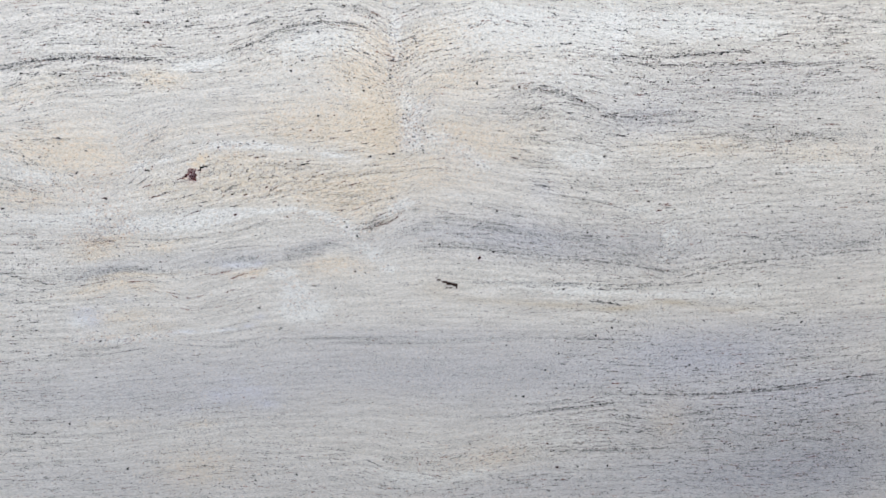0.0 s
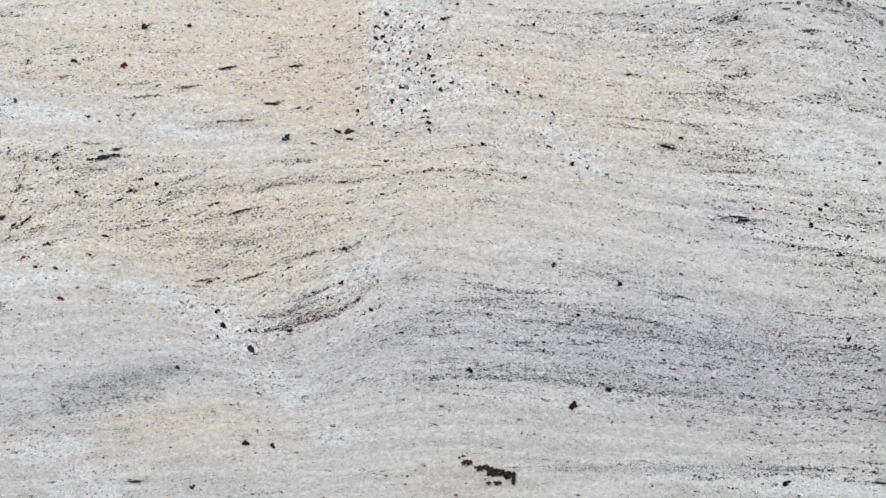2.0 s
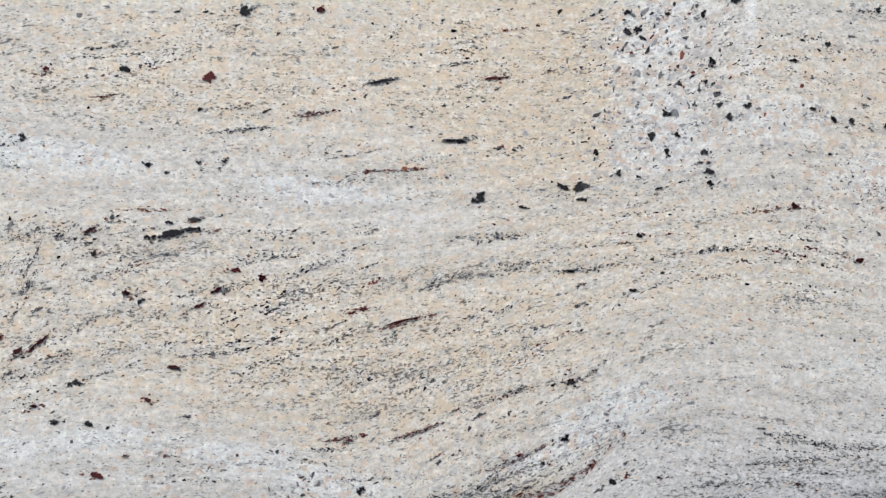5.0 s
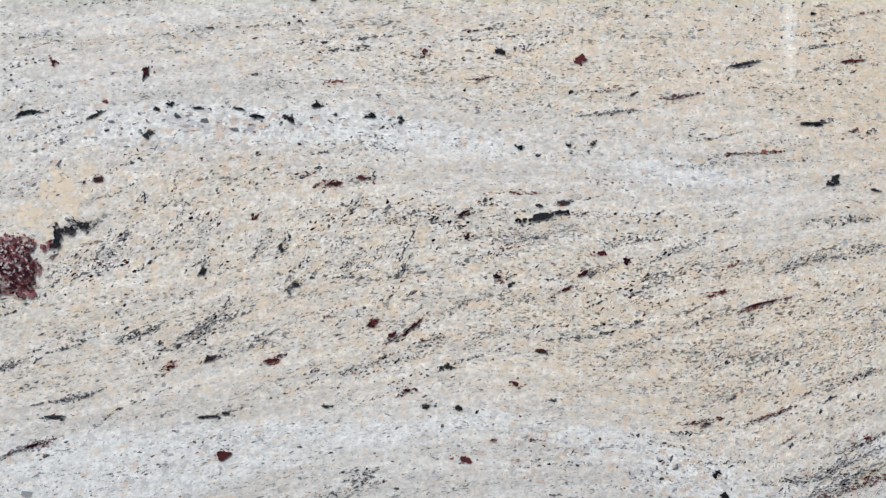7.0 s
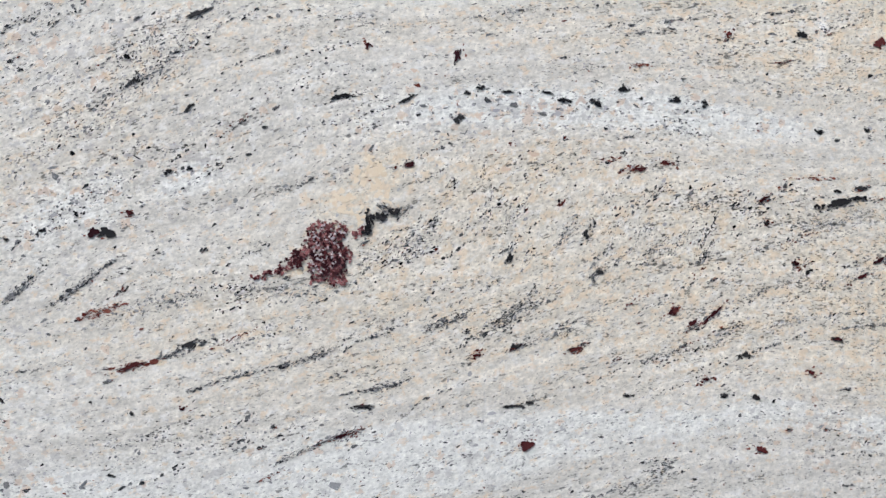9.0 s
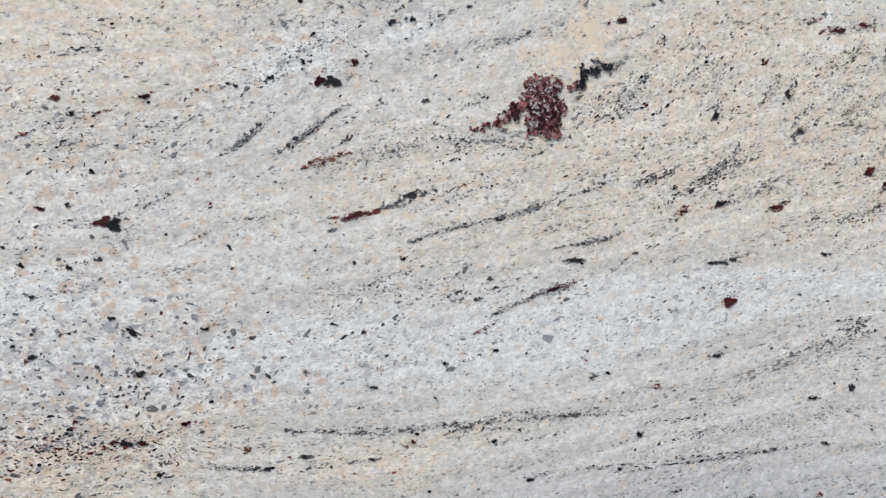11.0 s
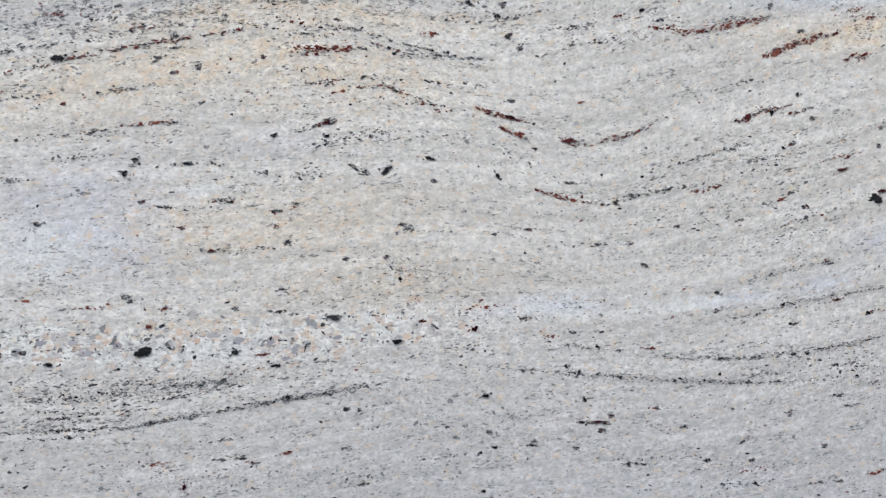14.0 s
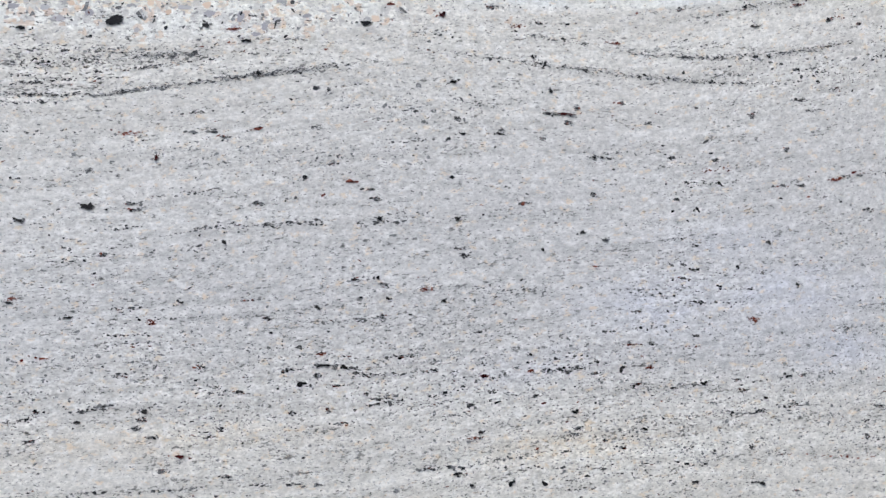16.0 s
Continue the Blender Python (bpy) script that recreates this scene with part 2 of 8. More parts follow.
tube_lamp(1.69, -3.2, 2.05, 3.35)

# ---- the slab: its layers ----
X0, X1, HEIGHT, THICK = -1.55, 1.65, 1.95, 0.03
STRATA = []


def stratum(*points):
    STRATA.append(sorted(points))


stratum((-1.329, 1.825), (-0.619, 1.875), (0.018, 1.893), (0.704, 1.907), (1.560, 1.937))
stratum((-1.349, 1.528), (-1.232, 1.553), (-1.083, 1.588), (-0.933, 1.592), (-0.782, 1.586), (-0.626, 1.613), (-0.499, 1.679), (-0.356, 1.710), (-0.243, 1.698), (-0.154, 1.641), (-0.047, 1.692), (0.120, 1.737), (0.222, 1.716), (0.447, 1.706), (0.714, 1.706), (0.988, 1.710), (1.578, 1.756))
stratum((-1.355, 1.436), (-1.238, 1.446), (-1.088, 1.502), (-0.937, 1.521), (-0.785, 1.508), (-0.550, 1.528), (-0.309, 1.549), (-0.154, 1.496), (-0.046, 1.571), (0.156, 1.633), (0.362, 1.633), (0.538, 1.621), (0.810, 1.610), (1.087, 1.634), (1.587, 1.663))
stratum((-1.358, 1.398), (-1.155, 1.365), (-1.079, 1.373), (-0.974, 1.367), (-0.907, 1.316), (-0.848, 1.357), (-0.786, 1.392), (-0.724, 1.407), (-0.626, 1.407), (-0.487, 1.400), (-0.440, 1.394), (-0.297, 1.391), (-0.185, 1.398), (-0.146, 1.430), (-0.046, 1.506), (0.123, 1.501), (0.295, 1.520), (0.437, 1.489), (0.545, 1.457), (0.817, 1.473), (1.099, 1.448), (1.607, 1.455))
stratum((-1.362, 1.344), (-1.245, 1.333), (-1.173, 1.296), (-1.099, 1.284), (-0.994, 1.281), (-0.908, 1.276), (-0.878, 1.290), (-0.809, 1.317), (-0.762, 1.344), (-0.724, 1.356), (-0.642, 1.362), (-0.557, 1.361), (-0.486, 1.352), (-0.433, 1.343), (-0.384, 1.342), (-0.333, 1.332), (-0.260, 1.324), (-0.164, 1.333), (-0.112, 1.332), (-0.011, 1.349), (0.195, 1.317), (0.371, 1.310), (0.551, 1.298), (0.826, 1.299), (1.109, 1.315), (1.620, 1.319))
stratum((-1.369, 1.235), (-1.252, 1.228), (-1.134, 1.204), (-1.028, 1.201), (-0.938, 1.224), (-0.909, 1.236), (-0.873, 1.264), (-0.834, 1.273), (-0.787, 1.264), (-0.750, 1.270), (-0.711, 1.288), (-0.678, 1.309), (-0.632, 1.320), (-0.564, 1.319), (-0.503, 1.306), (-0.449, 1.306), (-0.421, 1.302), (-0.296, 1.307), (-0.152, 1.311), (-0.011, 1.326), (0.124, 1.303), (0.373, 1.241), (0.554, 1.216), (0.830, 1.225), (1.115, 1.226), (1.629, 1.231))
stratum((-1.375, 1.149), (-1.256, 1.156), (-1.106, 1.159), (-0.953, 1.169), (-0.909, 1.211), (-0.850, 1.216), (-0.788, 1.226), (-0.711, 1.240), (-0.648, 1.237), (-0.614, 1.246), (-0.591, 1.262), (-0.563, 1.277), (-0.527, 1.273), (-0.466, 1.279), (-0.421, 1.286), (-0.384, 1.291), (-0.355, 1.267), (-0.296, 1.275), (-0.221, 1.283), (-0.123, 1.282), (-0.096, 1.272), (0.013, 1.259), (0.127, 1.250), (0.375, 1.186), (0.556, 1.163), (0.832, 1.181), (1.117, 1.190), (1.631, 1.209))
stratum((-1.377, 1.125), (-1.258, 1.125), (-1.108, 1.127), (-0.910, 1.185), (-0.850, 1.194), (-0.788, 1.197), (-0.711, 1.217), (-0.624, 1.218), (-0.537, 1.208), (-0.483, 1.223), (-0.440, 1.227), (-0.354, 1.231), (-0.258, 1.241), (-0.158, 1.244), (-0.083, 1.271), (-0.074, 1.250), (0.014, 1.233), (0.128, 1.214), (0.376, 1.146), (0.557, 1.128), (0.834, 1.145), (1.120, 1.154), (1.635, 1.172))
stratum((-1.378, 1.112), (-1.259, 1.112), (-1.109, 1.114), (-0.910, 1.168), (-0.819, 1.178), (-0.711, 1.191), (-0.624, 1.191), (-0.537, 1.187), (-0.475, 1.202), (-0.405, 1.187), (-0.325, 1.167), (-0.257, 1.175), (-0.200, 1.195), (-0.145, 1.213), (-0.114, 1.228), (-0.074, 1.233), (0.014, 1.220), (0.128, 1.206), (0.376, 1.134), (0.558, 1.116), (0.835, 1.129), (1.121, 1.136), (1.636, 1.153))
stratum((-1.379, 1.101), (-1.260, 1.101), (-1.109, 1.105), (-0.955, 1.111), (-0.911, 1.147), (-0.820, 1.157), (-0.711, 1.169), (-0.624, 1.172), (-0.482, 1.172), (-0.468, 1.180), (-0.365, 1.171), (-0.308, 1.133), (-0.250, 1.099), (-0.199, 1.127), (-0.148, 1.165), (-0.097, 1.182), (-0.010, 1.163), (0.168, 1.137), (0.307, 1.102), (0.497, 1.093), (0.707, 1.065), (0.932, 1.082), (1.223, 1.071), (1.642, 1.097))
stratum((-1.119, 1.080), (-1.050, 1.082), (-0.963, 1.085), (-0.871, 1.085), (-0.807, 1.079), (-0.741, 1.087), (-0.636, 1.104), (-0.537, 1.127), (-0.471, 1.115), (-0.349, 1.107), (-0.250, 1.073), (-0.165, 1.108), (-0.097, 1.126), (0.035, 1.127), (0.170, 1.101), (0.356, 1.061), (0.548, 1.047), (0.709, 1.020), (0.934, 1.046), (1.225, 1.044), (1.645, 1.069))
stratum((-1.136, 0.965), (-1.053, 0.973), (-0.974, 0.989), (-0.909, 0.996), (-0.814, 0.989), (-0.757, 1.004), (-0.695, 1.015), (-0.598, 1.026), (-0.534, 1.023), (-0.465, 1.030), (-0.350, 1.069), (-0.291, 1.069), (-0.207, 1.034), (-0.113, 1.058), (-0.008, 1.063), (0.126, 1.043), (0.264, 1.020), (0.454, 1.001), (0.618, 0.980), (0.750, 0.948), (0.938, 0.982), (1.228, 1.003), (1.647, 1.041))
stratum((-1.137, 0.944), (-1.053, 0.954), (-1.010, 0.960), (-0.965, 0.970), (-0.916, 0.974), (-0.865, 0.965), (-0.807, 0.958), (-0.753, 0.971), (-0.705, 0.980), (-0.634, 0.988), (-0.534, 0.993), (-0.578, 0.980), (-0.433, 1.005), (-0.308, 1.022), (-0.181, 0.995), (-0.007, 0.976), (0.174, 0.957), (0.362, 0.922), (0.556, 0.915), (0.714, 0.912), (0.942, 0.914), (1.234, 0.932), (1.654, 0.969))
stratum((-1.138, 0.902), (-1.054, 0.908), (-1.019, 0.916), (-0.971, 0.924), (-0.910, 0.938), (-0.866, 0.939), (-0.787, 0.923), (-0.753, 0.911), (-0.718, 0.916), (-0.640, 0.928), (-0.596, 0.938), (-0.532, 0.948), (-0.515, 0.937), (-0.316, 0.943), (-0.146, 0.950), (-0.009, 0.939), (0.382, 0.907), (0.566, 0.896), (0.753, 0.887), (0.944, 0.890), (1.235, 0.914), (1.657, 0.937))
stratum((-1.139, 0.887), (-1.014, 0.890), (-0.935, 0.887), (-0.885, 0.893), (-0.840, 0.899), (-0.800, 0.890), (-0.773, 0.880), (-0.739, 0.873), (-0.704, 0.878), (-0.661, 0.883), (-0.531, 0.902), (-0.516, 0.886), (-0.383, 0.892), (-0.232, 0.899), (-0.043, 0.905), (0.115, 0.890), (0.293, 0.878), (0.530, 0.860), (0.716, 0.873), (0.908, 0.844), (1.140, 0.855), (1.661, 0.899))
stratum((-1.162, 0.785), (-1.089, 0.787), (-0.998, 0.790), (-0.902, 0.800), (-0.834, 0.800), (-0.764, 0.805), (-0.691, 0.805), (-0.614, 0.811), (-0.548, 0.823), (-0.451, 0.825), (-0.232, 0.826), (0.115, 0.823), (0.477, 0.806), (0.853, 0.790), (1.244, 0.791), (1.669, 0.822))
stratum((-1.163, 0.734), (-1.090, 0.742), (-1.014, 0.746), (-0.967, 0.752), (-0.922, 0.758), (-0.868, 0.766), (-0.817, 0.769), (-0.745, 0.767), (-0.671, 0.758), (-0.546, 0.771), (-0.485, 0.782), (-0.317, 0.782), (-0.007, 0.763), (0.205, 0.767), (0.571, 0.755), (0.953, 0.737), (1.248, 0.740), (1.676, 0.750))
stratum((-1.158, 0.663), (-1.070, 0.658), (-0.960, 0.663), (-0.877, 0.671), (-0.734, 0.672), (-0.619, 0.678), (-0.509, 0.682), (-0.454, 0.677), (-0.007, 0.661), (0.390, 0.653), (0.958, 0.647), (1.682, 0.686))
stratum((-1.161, 0.548), (-1.072, 0.555), (-1.010, 0.561), (-0.945, 0.561), (-0.842, 0.559), (-0.785, 0.570), (-0.711, 0.579), (-0.617, 0.573), (-0.506, 0.574), (-0.405, 0.566), (-0.234, 0.572), (0.030, 0.527), (0.301, 0.530), (0.541, 0.550), (0.733, 0.506), (0.868, 0.516), (1.164, 0.512), (1.696, 0.547))
stratum((-1.423, 0.460), (-1.300, 0.463), (-0.985, 0.459), (-0.823, 0.470), (-0.625, 0.474), (-0.407, 0.444), (-0.252, 0.415), (-0.147, 0.363), (-0.005, 0.349), (0.176, 0.386), (0.322, 0.403), (0.739, 0.387), (0.974, 0.368), (1.275, 0.375), (1.709, 0.407))
stratum((-1.441, 0.192), (-0.497, 0.146), (0.405, 0.104), (1.747, 0.016))

PATCHES = []


def patches(kind, spots):
    """Soft patches in the stone: place, reach along and across the layers, amount."""
    PATCHES.append((kind, spots))


patches('warm', [
    (-0.244, 1.567, 0.121, 0.0864, 0.70), (-0.204, 1.413, 0.069, 0.1036, 1.00), (-0.195, 1.648, 0.086, 0.0518, 0.70),
    (-0.030, 1.669, 0.104, 0.0518, 0.70), (0.021, 1.556, 0.155, 0.0518, 0.60), (-0.376, 1.403, 0.190, 0.0777, 0.75),
    (-0.313, 1.239, 0.207, 0.0691, 0.70), (-0.556, 1.287, 0.242, 0.0777, 0.55), (-0.079, 1.290, 0.155, 0.0777, 0.60),
    (0.108, 1.375, 0.138, 0.0777, 0.45), (-1.052, 1.323, 0.155, 0.0518, 0.70), (-0.814, 1.539, 0.060, 0.0242, 0.90)])
patches('warm', [
    (-1.194, 1.204, 0.104, 0.0242, 0.70), (-1.147, 1.501, 0.104, 0.0345, 0.40), (0.804, 1.366, 0.190, 0.0276, 0.55),
    (1.222, 1.352, 0.138, 0.0311, 0.40), (-0.332, 1.012, 0.086, 0.0276, 0.70), (-0.501, 1.609, 0.155, 0.0691, 0.30),
    (-0.157, 1.361, 0.033, 0.0406, 0.90), (-0.978, 1.080, 0.085, 0.0197, 0.40), (-1.008, 1.049, 0.072, 0.0164, 0.45),
    (-0.840, 1.057, 0.066, 0.0066, 0.40), (-0.950, 0.956, 0.098, 0.0131, 0.50), (-0.559, 0.988, 0.039, 0.0066, 0.80)])
patches('warm', [
    (-0.960, 0.857, 0.055, 0.0138, 0.50), (-0.868, 0.828, 0.069, 0.0172, 0.40), (-1.029, 0.794, 0.069, 0.0048, 0.50),
    (-0.991, 1.078, 0.066, 0.0197, 0.50), (-0.698, 1.316, 0.017, 0.0133, 1.00), (-0.724, 1.301, 0.020, 0.0083, 0.80),
    (-0.605, 1.330, 0.020, 0.0116, 0.60), (-0.819, 1.222, 0.100, 0.0199, 0.40), (-0.744, 0.386, 0.104, 0.0518, 0.55),
    (0.158, 0.374, 0.104, 0.0345, 0.50), (0.734, 0.483, 0.052, 0.0518, 0.40), (-0.733, 0.525, 0.043, 0.0089, 0.60)])
patches('warm', [
    (-0.978, 0.538, 0.089, 0.0089, 0.30), (-0.817, 1.371, 0.100, 0.0232, 0.35), (-0.609, 1.399, 0.116, 0.0116, 0.45),
    (-0.819, 1.235, 0.083, 0.0166, 0.30), (-0.642, 1.320, 0.053, 0.0133, 0.50), (-0.908, 0.793, 0.024, 0.0055, 0.80),
    (-0.967, 0.799, 0.021, 0.0041, 0.80), (-0.221, 1.242, 0.076, 0.0305, 0.60), (-0.147, 1.313, 0.061, 0.0254, 0.50),
    (-0.191, 1.177, 0.061, 0.0203, 0.50), (-0.830, 1.061, 0.039, 0.0115, 0.70), (-0.954, 1.090, 0.039, 0.0131, 0.50)])
patches('warm', [
    (-0.909, 0.985, 0.085, 0.0052, 0.80), (-0.578, 0.977, 0.052, 0.0082, 0.60), (-1.010, 0.938, 0.082, 0.0098, 0.40),
    (-0.577, 1.319, 0.071, 0.0106, 0.50), (-0.604, 1.240, 0.071, 0.0141, 0.40), (-0.437, 1.253, 0.088, 0.0176, 0.35),
    (-0.346, 1.304, 0.088, 0.0106, 0.50)])
patches('vein', [
    (-0.324, 1.137, 0.031, 0.0175, 0.75), (-0.283, 1.108, 0.031, 0.0192, 0.75), (-0.241, 1.060, 0.024, 0.0175, 0.75),
    (-0.203, 1.021, 0.024, 0.0157, 0.75), (-0.164, 0.990, 0.031, 0.0140, 0.75), (-0.113, 1.480, 0.035, 0.0393, 0.75),
    (-0.108, 1.431, 0.031, 0.0393, 0.75), (-0.099, 1.377, 0.037, 0.0314, 0.75), (-0.014, 1.384, 0.048, 0.0192, 0.75),
    (0.056, 1.348, 0.039, 0.0192, 0.75), (0.110, 1.311, 0.028, 0.0157, 0.75), (-0.490, 0.988, 0.031, 0.0157, 0.75)])
patches('vein', [
    (-0.458, 0.936, 0.026, 0.0279, 0.75), (-0.434, 0.883, 0.039, 0.0262, 0.75), (-0.140, 1.176, 0.035, 0.0105, 0.75),
    (-0.182, 1.151, 0.026, 0.0087, 0.75), (-0.146, 1.681, 0.021, 0.0864, 0.70), (0.707, 1.074, 0.021, 0.0587, 0.70),
    (0.691, 1.020, 0.021, 0.0276, 0.70), (-1.069, 0.788, 0.031, 0.0069, 0.90), (-1.035, 0.790, 0.024, 0.0069, 0.90),
    (-0.989, 0.791, 0.031, 0.0069, 0.90), (-0.941, 0.790, 0.028, 0.0076, 0.90), (-0.902, 0.796, 0.024, 0.0062, 0.90)])
patches('vein', [
    (-1.054, 0.785, 0.021, 0.0062, 0.90), (-0.138, 1.177, 0.017, 0.0068, 1.00), (-0.164, 1.156, 0.015, 0.0051, 1.00),
    (-0.119, 1.188, 0.013, 0.0060, 1.00), (-0.333, 1.332, 0.026, 0.0052, 0.75), (-0.297, 1.327, 0.018, 0.0033, 0.75),
    (-0.467, 1.351, 0.018, 0.0048, 0.75), (-0.518, 1.357, 0.030, 0.0059, 0.75), (-0.554, 1.356, 0.022, 0.0059, 0.75),
    (-0.610, 1.357, 0.039, 0.0071, 0.75), (-0.659, 1.356, 0.032, 0.0071, 0.75), (-0.557, 1.359, 0.028, 0.0056, 0.75)])
patches('vein', [
    (-0.509, 1.355, 0.021, 0.0049, 0.75), (-0.368, 1.156, 0.013, 0.0042, 0.75), (-0.331, 1.138, 0.018, 0.0056, 0.75),
    (-0.944, 0.790, 0.028, 0.0069, 1.00)])
# first two: extra mica at lower right, partly painted fall-off of light
patches('mica', [
    (1.074, 0.363, 0.518, 0.1382, 0.35), (1.153, 0.670, 0.432, 0.1036, 0.30), (-0.480, 1.390, 0.066, 0.0199, 0.45),
    (-0.457, 1.404, 0.129, 0.0258, 0.35), (-0.083, 1.298, 0.055, 0.0221, 0.30), (-0.862, 1.373, 0.083, 0.0332, 0.30),
    (-0.632, 0.905, 0.082, 0.0131, 0.30), (-0.807, 0.631, 0.285, 0.0356, 0.25), (-0.806, 0.524, 0.285, 0.0214, 0.30),
    (-0.009, 1.127, 0.131, 0.0349, 0.40), (0.263, 1.065, 0.175, 0.0306, 0.45), (0.549, 1.028, 0.175, 0.0262, 0.60)])
patches('mica', [
    (-0.052, 1.061, 0.131, 0.0140, 0.80), (0.264, 1.020, 0.175, 0.0105, 0.80), (-0.432, 1.035, 0.105, 0.0140, 0.70),
    (0.385, 1.431, 0.175, 0.0437, 0.30), (0.448, 1.085, 0.129, 0.0258, 0.50), (-0.979, 0.989, 0.098, 0.0079, 0.45),
    (-0.872, 0.993, 0.066, 0.0079, 0.45), (-0.757, 1.006, 0.049, 0.0066, 0.40), (-0.688, 1.020, 0.049, 0.0066, 0.30),
    (-0.579, 1.026, 0.049, 0.0033, 1.00), (-0.743, 1.252, 0.030, 0.0066, 0.60), (-0.607, 1.240, 0.020, 0.0066, 0.60)])
patches('mica', [
    (-0.508, 1.302, 0.037, 0.0055, 0.90), (-0.422, 1.288, 0.041, 0.0059, 0.90), (-0.326, 1.265, 0.033, 0.0074, 0.90),
    (-0.236, 1.280, 0.041, 0.0037, 0.80), (-0.351, 1.223, 0.074, 0.0148, 0.40), (-0.277, 1.211, 0.037, 0.0111, 0.50),
    (-0.199, 1.137, 0.037, 0.0074, 0.90), (-0.140, 1.159, 0.026, 0.0066, 0.80), (-0.093, 1.228, 0.022, 0.0111, 0.50),
    (0.026, 1.259, 0.034, 0.0043, 0.80), (-0.073, 1.166, 0.043, 0.0060, 0.70), (-0.006, 1.131, 0.085, 0.0128, 0.60)])
patches('mica', [
    (0.132, 1.115, 0.085, 0.0170, 0.60), (-0.201, 1.122, 0.034, 0.0060, 0.80), (-1.083, 1.588, 0.207, 0.0104, 0.90),
    (-0.782, 1.586, 0.104, 0.0086, 0.50), (-0.436, 1.689, 0.104, 0.0121, 0.90), (-0.563, 1.641, 0.086, 0.0104, 0.80),
    (-0.324, 1.708, 0.086, 0.0086, 0.80), (0.278, 1.537, 0.104, 0.0173, 0.60), (0.545, 1.457, 0.138, 0.0138, 0.70),
    (0.365, 1.513, 0.104, 0.0138, 0.50), (0.628, 1.619, 0.121, 0.0086, 0.80), (0.789, 1.649, 0.155, 0.0104, 0.70)])
patches('mica', [
    (0.914, 1.402, 0.138, 0.0242, 0.60), (1.141, 1.405, 0.104, 0.0173, 0.60), (0.281, 1.377, 0.104, 0.0138, 0.70),
    (0.422, 1.387, 0.052, 0.0086, 0.60), (0.377, 1.120, 0.259, 0.0207, 0.70), (0.164, 1.112, 0.155, 0.0173, 0.80),
    (0.464, 1.190, 0.155, 0.0207, 0.50), (0.618, 0.994, 0.121, 0.0138, 0.80), (0.843, 0.992, 0.173, 0.0138, 0.60),
    (1.225, 1.044, 0.207, 0.0242, 0.50), (-1.008, 0.977, 0.155, 0.0138, 0.60), (-0.448, 1.021, 0.104, 0.0138, 0.70)])
patches('mica', [
    (-0.381, 1.054, 0.069, 0.0104, 0.70), (0.116, 0.769, 0.432, 0.0086, 0.50), (0.392, 0.551, 0.207, 0.0086, 0.50),
    (1.060, 0.577, 0.207, 0.0086, 0.50), (-0.996, 1.535, 0.121, 0.0173, 0.50), (-0.787, 1.445, 0.138, 0.0207, 0.30),
    (-1.063, 1.678, 0.173, 0.0173, 0.40), (1.267, 1.756, 0.138, 0.0311, 0.50), (0.735, 1.260, 0.345, 0.0242, 0.40),
    (-0.999, 0.757, 0.103, 0.0076, 0.60), (-0.671, 0.780, 0.069, 0.0048, 0.50), (-1.059, 0.823, 0.045, 0.0069, 0.50)])
patches('mica', [
    (-0.581, 1.112, 0.049, 0.0098, 0.50), (-0.546, 1.126, 0.039, 0.0082, 0.60), (-0.871, 1.076, 0.082, 0.0033, 0.50)])
patches('ochre', [
    (0.347, 0.872, 0.121, 0.0086, 0.70), (0.567, 0.858, 0.086, 0.0086, 0.90), (0.735, 0.875, 0.060, 0.0069, 1.00),
    (0.150, 0.888, 0.104, 0.0086, 0.40), (0.927, 0.846, 0.086, 0.0069, 0.50), (-0.015, 0.927, 0.052, 0.0262, 0.35),
    (-0.180, 1.133, 0.021, 0.0085, 0.60)])
patches('white', [
    (-0.610, 1.357, 0.088, 0.0106, 1.00), (-0.534, 1.357, 0.055, 0.0111, 0.90), (-0.464, 1.349, 0.033, 0.0081, 0.80),
    (-0.333, 1.331, 0.037, 0.0074, 0.90), (-0.260, 1.324, 0.026, 0.0044, 0.60), (-0.878, 1.292, 0.040, 0.0199, 0.70),
    (-0.809, 1.313, 0.020, 0.0100, 0.80), (-0.661, 1.158, 0.106, 0.0212, 0.80), (-0.455, 1.173, 0.053, 0.0088, 0.70),
    (-0.368, 1.156, 0.014, 0.0056, 1.00), (-0.324, 1.138, 0.021, 0.0088, 0.80), (-0.138, 1.177, 0.023, 0.0085, 1.00)])
patches('white', [
    (-0.164, 1.156, 0.017, 0.0060, 1.00), (-0.108, 1.188, 0.021, 0.0085, 0.70), (-0.384, 1.162, 0.026, 0.0068, 0.90),
    (-0.333, 1.138, 0.026, 0.0077, 0.80), (-0.256, 1.119, 0.030, 0.0077, 0.70), (0.120, 1.303, 0.021, 0.0106, 0.80),
    (0.078, 1.329, 0.026, 0.0106, 0.50), (-0.090, 1.460, 0.038, 0.0213, 0.80), (-0.106, 1.356, 0.047, 0.0213, 0.50),
    (-0.325, 1.330, 0.038, 0.0060, 0.90), (0.059, 1.215, 0.128, 0.0256, 0.50), (-0.291, 1.120, 0.052, 0.0157, 0.70)])
